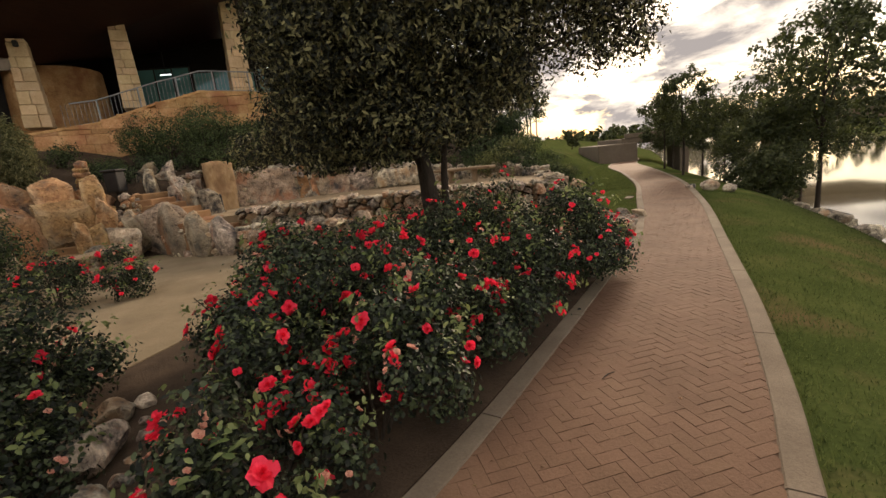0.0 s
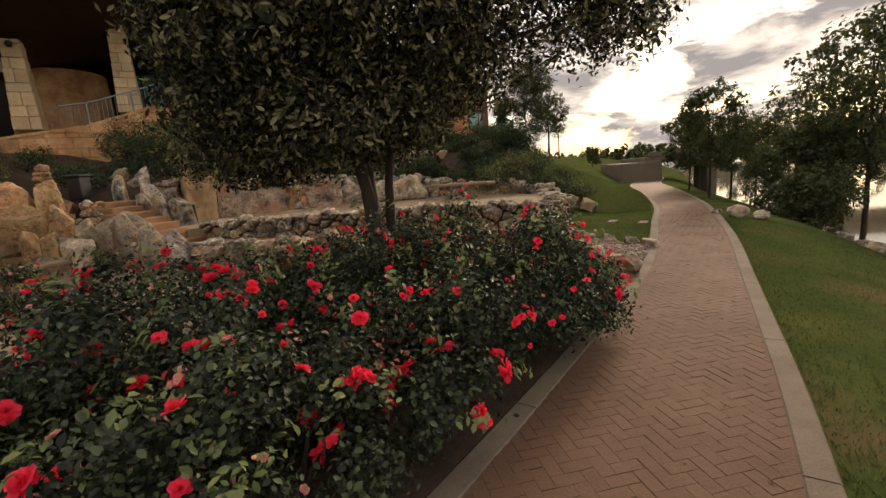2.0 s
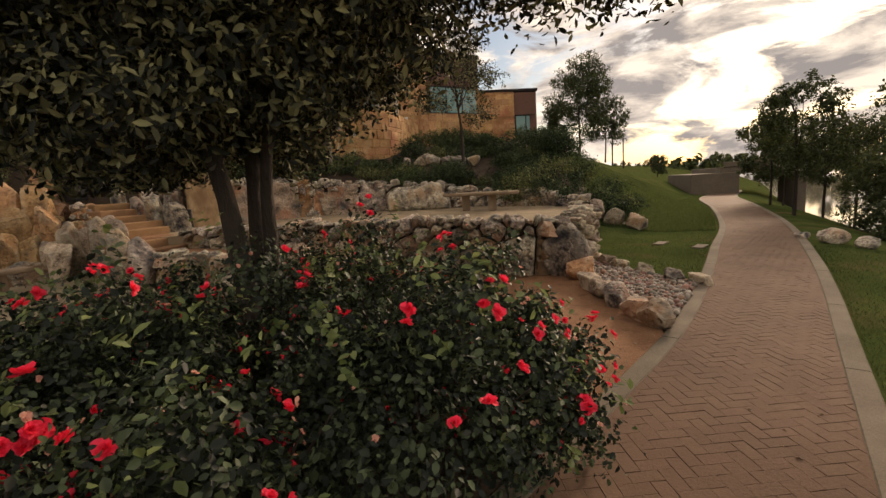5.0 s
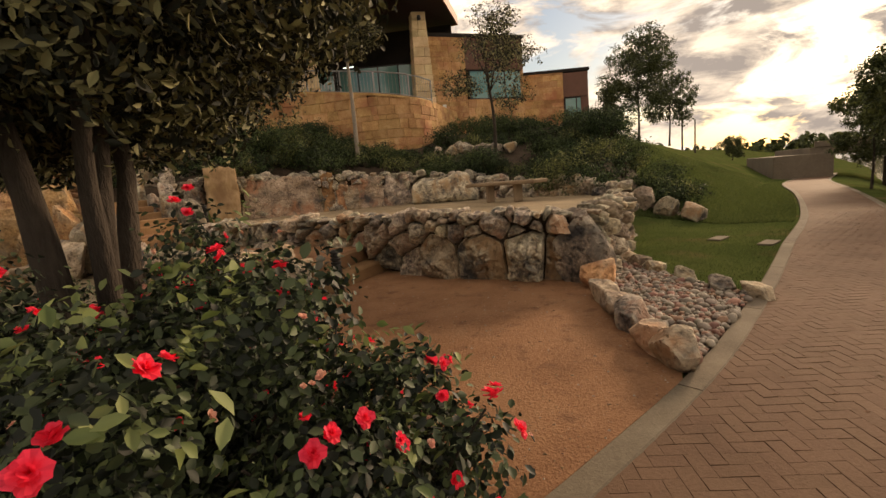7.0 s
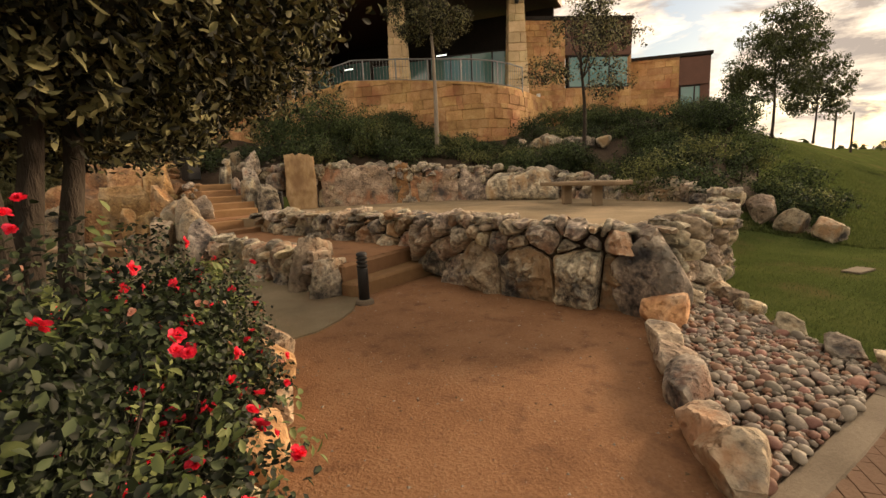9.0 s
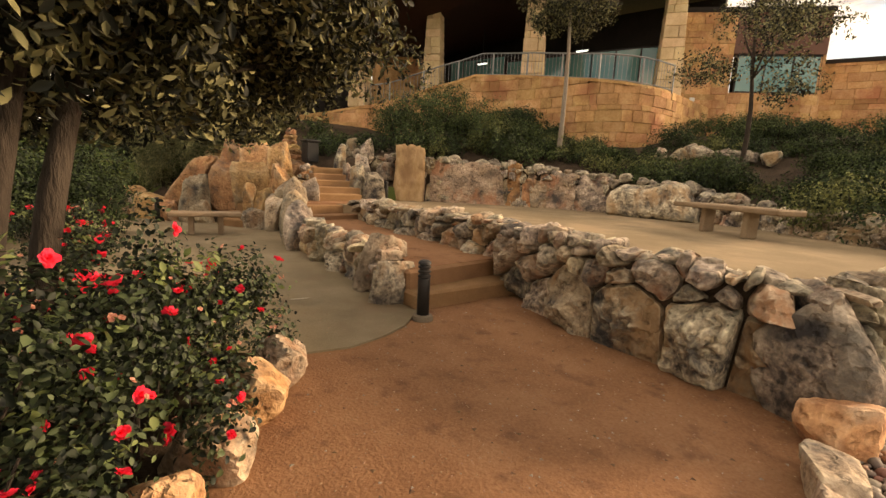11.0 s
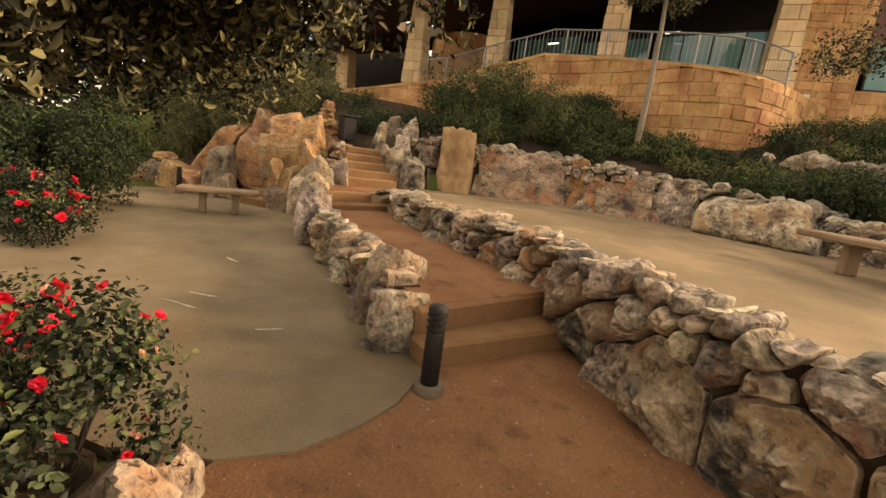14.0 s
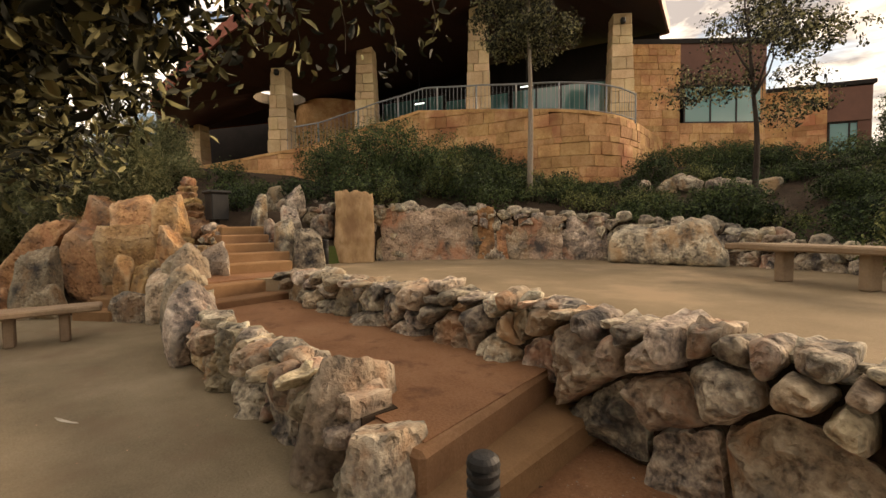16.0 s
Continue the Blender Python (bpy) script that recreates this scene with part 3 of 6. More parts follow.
# ---- the ground ----
PATH_L = [(-5.15, -8.0), (-1.85, -3.3), (-0.44, -1.3), (0.83, 0.56), (1.77, 2.18), (2.72, 3.9), (3.36, 5.05), (4.0, 6.31), (4.8, 8.3), (5.67, 10.71), (7.54, 16.0), (10.4, 26.0), (14.5, 41.7), (22, 62)]
PATH_R = [(-3.4, -9.0), (-0.1, -4.3), (1.25, -1.7), (2.34, 0.39), (2.79, 1.21), (3.54, 2.74), (4.19, 4.2), (4.79, 5.56), (5.78, 7.8), (6.75, 10.2), (9.0, 16.2), (12.3, 26.5), (17.2, 42.5), (25, 63)]
EDGE_L, EDGE_R = spline(PATH_L, 0.3), spline(PATH_R, 0.3)
WALL_BACK = [(-7.5, 11.05), (-7.1, 11.75), (-6.25, 12.75), (-5.2, 14.0), (-3.5, 15.0), (-1.9, 15.35), (-0.5, 15.35), (0.8, 14.95), (1.9, 14.2), (2.75, 13.35), (3.35, 12.4)]
BACK_X, BACK_Y = [p[0] for p in WALL_BACK], [p[1] for p in WALL_BACK]


def fall(y):
    """The gentle fall of the park along the path."""
    return -0.028 * np.maximum(0, y - 11.0) if y < 60 else -1.37


def left_x(y):
    return float(np.interp(y, EDGE_L[:, 1], EDGE_L[:, 0])) if y < 62 else 22 + 0.35 * (y - 62)


def right_x(y):
    return float(np.interp(y, EDGE_R[:, 1], EDGE_R[:, 0])) if y < 63 else 25 + 0.35 * (y - 63)


def step01(v, a, b):
    t = min(1.0, max(0.0, (v - a) / (b - a)))
    return t * t * (3 - 2 * t)


def height(x, y):
    """The lie of the land."""
    base = fall(y)
    d = x - right_x(y) - 0.35
    if d > 0:
        low = base - 0.16 * d ** 1.6
        far = x - right_x(y) - 48
        return max(low, -4.8) if far < 0 else min(-4.8 + 0.25 * far, -1.2 + 0.02 * far if far < 200 else 2.8)
    dl = left_x(y) - x
    z = base
    if x > 3.3:
        s = float(np.interp(y, [12.4, 14.5, 18, 31, 60, 90], [0.0, 0.16, 0.30, 0.52, 0.40, 0.25]))
        z = base + max(0.0, dl - 1.6) * s
        z = min(z, base + 5.0)
    elif y > np.interp(x, BACK_X, BACK_Y) + 0.42:
        top = float(np.interp(x, [-7, -4.7, -1, 1, 3.3], [1.85, 1.65, 1.30, 0.95, 0.55]))
        k = y - float(np.interp(x, BACK_X, BACK_Y))
        z = top + 0.30 * k
        s = float(np.interp(y, [12.4, 14.5, 18, 31, 60, 90], [0.0, 0.16, 0.30, 0.52, 0.40, 0.25]))
        z = min(max(min(z, 3.3), base + max(0.0, dl - 1.6) * s if x > -2 else 0), base + 5.0)
        z = max(z, 3.0) if y > 24 else z
    if 3.3 < x < 5.0 and y > 12.4:
        k = 1 - step01(x, 3.3, 5.0)
        z = max(z, base + k * min(0.55 + 0.24 * (y - 13.2), 3.0) * step01(y, 13.6, 16.0))
    if x < -7.4 and y > 6.0:
        d = (x + 7.6) * -0.6 + (y - 8.7) * 0.8
        z = max(z, min(1.9, 1.1 * d) * step01(x, -13.5, -10.8))
    if x < -6.6 and y > 8.6:
        z = max(z, min(3.3, 1.3 + (-7.0 - x) * 0.36) * step01(y, 8.8, 10.4))
    if x < -9.5 and y < 12:
        z = max(z, 0.10 * (-9.5 - x)) if y > 2 else z
    return min(z, 5.2)


def axis(lo, hi, fine_lo, fine_hi, fine, grow=1.22):
    v = list(np.arange(fine_lo, fine_hi + fine / 2, fine))
    s = fine
    while v[-1] < hi:
        s *= grow
        v.append(v[-1] + s)
    s = fine
    while v[0] > lo:
        s *= grow
        v.insert(0, v[0] - s)
    return v


gx, gy = axis(-1500, 1500, -17, 19, 0.28), axis(-1500, 2500, -7, 36, 0.28)
g_verts = [(x, y, height(x, y) - 0.035) for y in gy for x in gx]
g_faces = [(j * len(gx) + i, j * len(gx) + i + 1, (j + 1) * len(gx) + i + 1, (j + 1) * len(gx) + i) for j in range(len(gy) - 1) for i in range(len(gx) - 1)]
ground = pydata("ground", g_verts, g_faces, M_GRASS, smooth=True)
ground.data.materials.append(M_MULCH)


def planted(x, y):
    """Where the hillside is mulched and planted rather than mown."""
    if x < 3.3:
        return (y > np.interp(x, BACK_X, BACK_Y) and y < 27) or (-11.5 < x < -6.6 and y > 8.4) or (-11.5 < x < -7.4 and y > 6 and (x + 7.6) * -0.6 + (y - 8.7) * 0.8 > -0.1)
    return 15.2 < y < 19.5 and x < 5.0 - (y - 15.2) * 0.25


bed_mask = np.zeros(len(g_faces), dtype=np.int32)
for i, face in enumerate(g_faces):
    cx, cy = (g_verts[face[0]][0] + g_verts[face[2]][0]) / 2, (g_verts[face[0]][1] + g_verts[face[2]][1]) / 2
    if -45 < cx < 6 and -15 < cy < 30 and planted(cx, cy):
        bed_mask[i] = 1
ground.data.polygons.foreach_set("material_index", bed_mask)
tagged(ground, "mown green lawn sloping from the hill to the river", "lawn", kind="structure")

water = pydata("water", [(-900, -1200, -3.35), (1500, -1200, -3.35), (1500, 2000, -3.35), (-900, 2000, -3.35)], [(0, 1, 2, 3)], M_WATER)
tagged(water, "calm river reflecting the bright evening sky", "river", kind="structure")


def sheet(name, outline, z, mat, label, category, thick=0.06):
    """A flat patch of ground with a little thickness."""
    bm = bmesh.new()
    top = [bm.verts.new((x, y, z(x, y) if callable(z) else z)) for x, y in outline]
    f = bm.faces.new(top)
    f.normal_update()
    if f.normal.z < 0:
        f.normal_flip()
    ext = bmesh.ops.extrude_face_region(bm, geom=[f])
    bmesh.ops.translate(bm, vec=(0, 0, -thick), verts=[v for v in ext["geom"] if isinstance(v, bmesh.types.BMVert)])
    bmesh.ops.recalc_face_normals(bm, faces=bm.faces)
    bmesh.ops.triangulate(bm, faces=bm.faces)
    ob = part(name, bm, mat)
    return tagged(ob, label, category, kind="structure")


def offset(line, d):
    t = np.gradient(line, axis=0)
    n = np.stack([-t[:, 1], t[:, 0]], 1) / np.linalg.norm(t, axis=1)[:, None]
    return line + n * d


def strip(name, a, b, za, mat, label, category, thick=0.1):
    """A ribbon between two lines, with sides."""
    n = min(len(a), len(b))
    u = np.linspace(0, 1, n)
    a = np.stack([np.interp(u, np.linspace(0, 1, len(a)), a[:, k]) for k in (0, 1)], 1)
    b = np.stack([np.interp(u, np.linspace(0, 1, len(b)), b[:, k]) for k in (0, 1)], 1)
    v, f = [], []
    for p, q in zip(a, b):
        v += [(*p, fall(p[1]) + za), (*q, fall(q[1]) + za), (*p, fall(p[1]) + za - thick), (*q, fall(q[1]) + za - thick)]
    for i in range(n - 1):
        k = 4 * i
        f += [(k, k + 1, k + 5, k + 4), (k + 2, k, k + 4, k + 6), (k + 1, k + 3, k + 7, k + 5)]
    f += [(0, 2, 3, 1), (4 * n - 4, 4 * n - 3, 4 * n - 1, 4 * n - 2)]
    return tagged(pydata(name, v, f, mat), label, category, kind="structure")


path_bed = strip("path", EDGE_L, EDGE_R, 0.0105, M_JOINT, "curving herringbone brick footpath with pale kerbs", "footpath")
FAR_L, FAR_R = EDGE_L[EDGE_L[:, 1] > 27.5], EDGE_R[EDGE_R[:, 1] > 27.5]
strip("path_far", FAR_L, FAR_R, 0.012, M_BRICK, "brick footpath running on towards the bridge", "footpath", thick=0.02)


def kerb(name, line, outward, label):
    """Kerb stones, cast in lengths with open joints."""
    top = thing(name, label, "kerb", kind="structure")
    seg = np.concatenate([[0], np.cumsum(np.linalg.norm(np.diff(line, axis=0), axis=1))])
    at = lambda s: np.array([np.interp(s, seg, line[:, 0]), np.interp(s, seg, line[:, 1])])
    out = offset(line, 0.15 * outward)
    ato = lambda s: np.array([np.interp(s, seg, out[:, 0]), np.interp(s, seg, out[:, 1])])
    s = 0.3
    while s < seg[-1] - 1:
        e = min(s + 1.8, seg[-1])
        v, f = [], []
        n = 7
        for t in np.linspace(s + 0.006, e - 0.006, n):
            a, b = at(t), ato(t)
            z = fall(a[1]) + 0.022
            c = a + (b - a) * 0.07
            d = a + (b - a) * 0.93
            v += [(*a, z - 0.14), (*a, z - 0.012), (*c, z), (*d, z), (*b, z - 0.012), (*b, z - 0.14)]
        for i in range(n - 1):
            for k in range(5):
                q = 6 * i + k
                f.append((q, q + 1, q + 7, q + 6))
        f += [tuple(range(6))[::-1], tuple(6 * (n - 1) + k for k in range(6))]
        if outward < 0:
            f = [g[::-1] for g in f]
        pydata("kerb_stone", v, f, M_KERB, top)
        s = e
    return top


kerb("kerb_left", EDGE_L, 1, "pale concrete kerb between brick path and rose bed")
kerb("kerb_right", EDGE_R, -1, "pale concrete kerb between brick path and lawn")

KERB_OUT = offset(EDGE_L, 0.15)
kerb_run = [tuple(p) for p in KERB_OUT if 3.6 < p[1] < 6.2]
GRAVEL = kerb_run + [(3.72, 6.35), (3.45, 7.0), (3.12, 8.3), (3.0, 9.0), (-0.2, 9.6), (-0.4, 8.0), (0.0, 7.55), (0.12, 7.4), (0.25, 7.1), (0.33, 6.72), (0.25, 6.36), (0.55, 5.9), (1.0, 5.6), (1.5, 5.35), (1.9, 4.8)]
sheet("gravel_court", GRAVEL, 0.012, M_GRAVEL, "reddish decomposed granite court between rock walls", "gravel")
PAD = [(0.12, 7.4), (0.25, 7.1), (0.33, 6.72), (0.25, 6.36), (0.0, 5.95), (-0.9, 5.2), (-1.8, 4.0), (-2.2, 2.4), (-2.6, 0.6), (-4.5, -1.2), (-8.5, 0.5), (-10.4, 4.0), (-10.2, 7.6), (-8.2, 9.3), (-6.2, 8.9), (-4.3, 8.4), (-2.5, 8.4), (-1.4, 8.2), (-0.2, 7.8)]
sheet("patio", PAD, 0.03, M_PATIO, "smooth tan crushed stone patio with a rounded edge", "patio")
ROSE_BED = [tuple(p) for p in KERB_OUT if -6 < p[1] < 4.0] + [(1.9, 4.8), (1.5, 5.35), (1.0, 5.6), (0.55, 5.9), (0.0, 5.9), (-0.9, 5.2), (-1.8, 4.0), (-2.2, 2.4), (-2.6, 0.6), (-4.5, -1.2), (-6.5, -4.5)]
sheet("flower_bed", ROSE_BED, 0.02, M_MULCH, "dark mulched bed under red roses", "flower bed")

RIM = [(-4.75, 9.5), (-3.6, 9.42), (-2.6, 9.38), (-1.4, 9.42), (-0.5, 9.3), (0.1, 9.08), (0.7, 8.84), (1.4, 8.62), (2.1, 8.6), (2.75, 8.58), (3.15, 8.8), (3.38, 9.7), (3.46, 10.9), (3.42, 12.3)]
TERRACE = [(x, y + 0.12) for x, y in RIM[:10]] + [(3.0, 8.95), (3.2, 9.7), (3.28, 10.9), (3.25, 12.35)] + [(x, y + 0.1) for x, y in WALL_BACK[::-1]] + [(-7.3, 10.4), (-6.2, 9.2), (-5.2, 9.3)]
sheet("terrace_floor", TERRACE, 0.78, M_PAD, "level tan gravel terrace held by rock walls", "terrace", thick=0.7)
RAMP = [(-0.5, 7.9), (-0.58, 9.4), (-4.75, 9.6), (-4.85, 8.3), (-2.5, 8.05)]
sheet("gravel_ramp", RAMP, lambda x, y: 0.415 + 0.02 * (-0.5 - x), M_GRAVEL, "reddish gravel walk rising between two low rock walls", "gravel", thick=0.4)
sheet("gravel_landing", [(-5.25, 8.3), (-5.25, 9.7), (-6.3, 10.4), (-6.6, 9.4), (-6.2, 8.6)], 0.79, M_GRAVEL, "reddish gravel landing below the rock stair", "gravel", thick=0.7)

# ---- steps ----
steps_low = thing("steps_lower", "two broad tan concrete steps with worn gravel-dusted treads", "steps", kind="structure")
for i, (x, top, turn) in enumerate(((-0.2, 0.2, -2), (-0.5, 0.41, 5))):
    part("step", box_bm(0.5, 1.75, top + 0.05, 0.03, pose(x - 0.25, 8.66, -0.05, 0, 0, turn)), M_STEP, steps_low)
steps_mid = thing("steps_middle", "two tan gravel-covered steps between low rock walls", "steps", kind="structure")
for i, (x, top) in enumerate(((-4.75, 0.60), (-5.05, 0.77))):
    part("step", box_bm(0.5, 1.35, 0.6, 0.02, pose(x - 0.25, 9.0, top - 0.6, 0, 0, 6)), M_STEP, steps_mid)
stair = thing("rock_stair", "narrow tan stone stair climbing between boulders", "stair", kind="structure")
for i in range(5):
    part("step", box_bm(0.5, 1.15, 0.9, 0.02, pose(-6.25 - 0.30 * i, 9.75 + 0.13 * i, 0.05 + 0.15 * i, 0, 0, -8)), M_STEP, stair)

# ---- rock walls ----
wall_rim = thing("wall_rim", "dry-laid limestone boulder wall holding the gravel terrace", "rock wall", kind="structure")
at_rim, len_rim, hi_rim = stone_face(wall_rim, RIM, [(0, 0.45), (0.36, 0.34), (0.43, 0.0), (1, 0.0)], [(0, 0.92), (0.36, 0.93), (0.5, 0.93), (0.8, 0.88), (1, 0.80)], (0.62, 0.2), [M_STONE, M_STONE_TAN, M_STONE, M_STONE_TAN, M_STONE], 11, proud=0.11, joint=0.02,
                                         own=[(4.75, 0.24, 0.2), (4.48, 0.58, 0.25), (5.26, 0.26, 0.12), (5.8, 0.34, 0.3), (6.5, 0.36, 0.32), (7.12, 0.42, 0.28), (7.52, 0.38, 0.18), (7.9, 0.2, 0.2), (7.95, 0.55, 0.18), (5.05, 0.74, 0.11), (5.48, 0.7, 0.13), (5.14, 0.5, 0.17), (6.16, 0.7, 0.11), (5.82, 0.78, 0.1), (6.72, 0.76, 0.2), (7.12, 0.82, 0.13), (7.55, 0.74, 0.14), (7.8, 0.8, 0.1), (8.15, 0.76, 0.12), (4.15, 0.8, 0.13), (4.15, 0.5, 0.14)], own_span=(4.05, 8.1))
for i in range(100):
    u = len_rim * (i + RNG.random()) / 100
    p = at_rim(u, hi_rim(u), -0.12 - 0.1 * RNG.random())
    s = RNG.uniform(0.12, 0.36)
    rock("cap_stone", p.x, p.y, p.z - 0.10, s, s * RNG.uniform(0.6, 0.9), s * RNG.uniform(0.22, 0.45), parent=wall_rim, small=True)
wall_back = thing("wall_back", "tall limestone slab wall with rubble coping behind the terrace", "rock wall", kind="structure")
at_bk, len_bk, hi_bk = stone_face(wall_back, WALL_BACK, [(0, 0.74), (1, 0.74)], [(0, 1.9), (0.1, 1.95), (0.3, 1.84), (0.5, 1.66), (0.63, 1.4), (0.75, 1.15), (1, 0.95)], (0.6, 0.3), [M_STONE, M_STONE, M_STONE_TAN], 4, proud=0.08, joint=0.014,
                                      own=[(0.2, 1.3, 0.36), (0.72, 1.1, 0.32), (0.55, 1.68, 0.2), (1.4, 1.26, 0.42), (2.85, 1.22, 0.98), (4.08, 1.3, 0.2), (4.5, 1.1, 0.2), (4.5, 1.6, 0.12), (5.22, 1.2, 0.5), (6.22, 1.18, 0.46), (7.5, 1.1, 0.8), (8.6, 0.95, 0.25)], own_span=(0, 8.5))
for i in range(60):
    u = len_bk * (i + RNG.random()) / 60
    p = at_bk(u, hi_bk(u), -0.1 - 0.15 * RNG.random())
    s = RNG.uniform(0.2, 0.45)
    rock("coping_stone", p.x, p.y, p.z - 0.04, s, s * RNG.uniform(0.6, 0.9), s * RNG.uniform(0.35, 0.75), parent=wall_back, small=True)
LOW_WALL = [(-0.95, 7.75), (-1.5, 7.88), (-2.3, 7.96), (-3.4, 7.97), (-4.4, 8.08), (-5.3, 8.35), (-6.3, 8.75)]
wall_low = thing("wall_low", "low limestone boulder wall between patio and gravel walk", "rock wall", kind="structure")
at_lw, len_lw, hi_lw = stone_face(wall_low, LOW_WALL[::-1], [(0, 0.0), (1, 0.0)], [(0, 0.8), (0.4, 0.56), (1, 0.5)], (0.62, 0.34), [M_STONE, M_STONE_TAN, M_STONE_TAN], 8, depth=0.34, proud=0.09, joint=0.018, side=1)
for i in range(26):
    u = len_lw * (0.02 + 0.86 * (i + RNG.random()) / 26)
    p = at_lw(u, hi_lw(u), -0.16)
    s = RNG.uniform(0.2, 0.36)
    rock("cap_stone", p.x, p.y, p.z - 0.05, s, s * RNG.uniform(0.7, 0.9), s * RNG.uniform(0.4, 0.6), parent=wall_low, small=True)

# ---- boulders standing alone ----
def boulder(x, y, z, sx, sy, sz, label, turn=None, warm=False, tilt=8):
    return tagged(rock("boulder", x, y, z, sx, sy, sz, turn, warm, tilt=tilt), label, "boulder", "boulders")


def slab_mesh(w, d, h, seed, chip=1.0):
    """An upright slab with a flat, chipped face, an uneven top and worn edges; its foot is at z = 0."""
    bm = bmesh.new()
    bmesh.ops.create_grid(bm, x_segments=22, y_segments=30, size=0.5)
    bmesh.ops.solidify(bm, geom=bm.faces[:], thickness=0.6)
    off = Vector((7.3 * seed, 3.1, 1.7 * seed))
    for v in bm.verts:
        q = v.co.copy()
        m = Vector((q.x * w, q.z, q.y * h))
        edge = max(0, max(abs(q.x), q.y) * 2 - 0.86) / 0.14
        nz = noise.noise(m * 2.2 + off) * 0.06 + noise.noise(m * 6 + off) * 0.035 + noise.noise(m * 15 + off) * 0.014 * chip
        ledge = 0.05 * chip * max(-0.5, min(0.5, 4 * noise.noise(Vector((m.x * 1.6, 0, m.z * 2.4)) + off)))
        crest = noise.noise(Vector((q.x * 3.1, 3, 0)) + off) * 0.07 + noise.noise(Vector((q.x * 9, 5, 0)) + off) * 0.03
        side = noise.noise(Vector((2, 0, q.y * 3)) + off) * 0.06
        taper = 1 - 0.06 * (q.y + 0.5)
        v.co = Vector(((q.x * taper + side * abs(q.x) * 2) * w + nz * 0.4, (q.z + 0.3) / 0.6 * d * (1 - 0.22 * edge) + nz * 0.8 + ledge, (q.y + 0.5) * h * (1 + crest) + nz * 0.5 * (q.y + 0.5)))
    bmesh.ops.recalc_face_normals(bm, faces=bm.faces)
    return bm


def slab(x, y, z, w, d, h, turn):
    """The tall upright slab with a flat face."""
    ob = part("upright_slab", slab_mesh(w, d, h, 1, 0.6), M_SLAB, smooth=True)
    ob.matrix_world = pose(x, y, z, 0, 0, turn)
    return tagged(ob, "tall upright slab of golden limestone with a flat face", "rock slab")


slab(-6.52, 12.06, 0.76, 0.82, 0.42, 1.5, 48)
# broad blocks set upright along the back wall: stretch along it, height, stone
for k, (u0, u1, h, mat) in enumerate(((1.98, 4.04, 1.2, M_STONE_TAN), (4.1, 4.48, 1.24, M_STONE_WARM), (4.52, 4.9, 0.86, M_STONE_WARM), (4.98, 5.94, 1.0, M_STONE_TAN), (6.0, 6.86, 0.98, M_STONE))):
    a, b = at_bk(u0, 0.68, -0.12), at_bk(u1, 0.68, -0.12)
    ob = part("block", slab_mesh((b - a).length, 0.3, h, 3 + k), mat, wall_back, smooth=True)
    ob.data.set_sharp_from_angle(angle=radians(35))
    ob.matrix_world = pose((a.x + b.x) / 2, (a.y + b.y) / 2, 0.68, 0, 0, math.degrees(math.atan2(b.y - a.y, b.x - a.x))) @ Matrix.Rotation(math.pi, 4, "Z")
for x, y, z, sx, sy, sz, warm in [(-0.66, 7.78, 0, 0.62, 0.5, 0.56, 0), (-1.22, 7.98, 0, 0.72, 0.55, 0.78, 2), (-1.85, 8.06, 0, 0.55, 0.45, 0.62, 0), (-1.85, 8.06, 0, 0.3, 0.3, 0.4, 0)]:
    boulder(x, y, z, sx, sy, sz, "large weathered limestone boulder in the low wall", warm=warm)
for x, y, sx, sz, warm in ((-4.45, 8.2, 0.85, 0.84, 0), (-5.15, 8.38, 0.95, 0.98, 2), (-5.95, 8.72, 1.0, 1.2, 2)):
    boulder(x, y, 0, sx, 0.5, sz, "big rounded limestone boulder standing in the low wall", turn=-20, warm=warm, tilt=4)
for x, y, sx, sy, sz in [(2.0, 4.85, 0.4, 0.3, 0.26), (1.7, 5.18, 0.42, 0.34, 0.3), (1.3, 5.48, 0.4, 0.34, 0.28), (0.95, 5.72, 0.46, 0.36, 0.34), (0.62, 6.0, 0.4, 0.32, 0.32), (0.36, 6.2, 0.26, 0.24, 0.22), (2.28, 4.35, 0.3, 0.26, 0.2)]:
    boulder(x, y, 0, sx, sy, sz, "buff limestone rock edging the rose bed", warm=2 if sx < 0.41 else 1)
for x, y, s in [(-1.36, 0.92, 0.44), (-1.6, 1.38, 0.3), (-1.05, 0.55, 0.26), (-1.5, 1.62, 0.16), (-1.18, 1.2, 0.12), (-1.32, 1.38, 0.1), (-1.1, 0.95, 0.09), (-1.0, 0.75, 0.13)]:
    boulder(x, y, 0, s, s * 0.85, s * 0.62, "small grey rock at the gap in the rose bed")
bed_edge = spline([(3.08, 8.4), (3.2, 7.75), (3.42, 6.98), (3.58, 6.5), (3.68, 6.28)], 0.37)
for i, (x, y) in enumerate(bed_edge):
    s = RNG.uniform(0.42, 0.52)
    boulder(x, y, 0, s, s * 0.56, s * 0.52, "long pale limestone rock edging the pebble bed", turn=104 + RNG.uniform(-14, 14), warm=2 if i % 3 else 0)
for i, (x, y) in enumerate(spline([(3.45, 9.75), (3.75, 9.05), (4.02, 8.6), (4.3, 8.2), (4.55, 7.95)], 0.34)):
    s = RNG.uniform(0.32, 0.44)
    boulder(x, y, 0, s, s * 0.6, s * 0.5, "grey limestone rock between pebble bed and lawn", turn=125 + RNG.uniform(-20, 20), warm=2 * (i % 2))
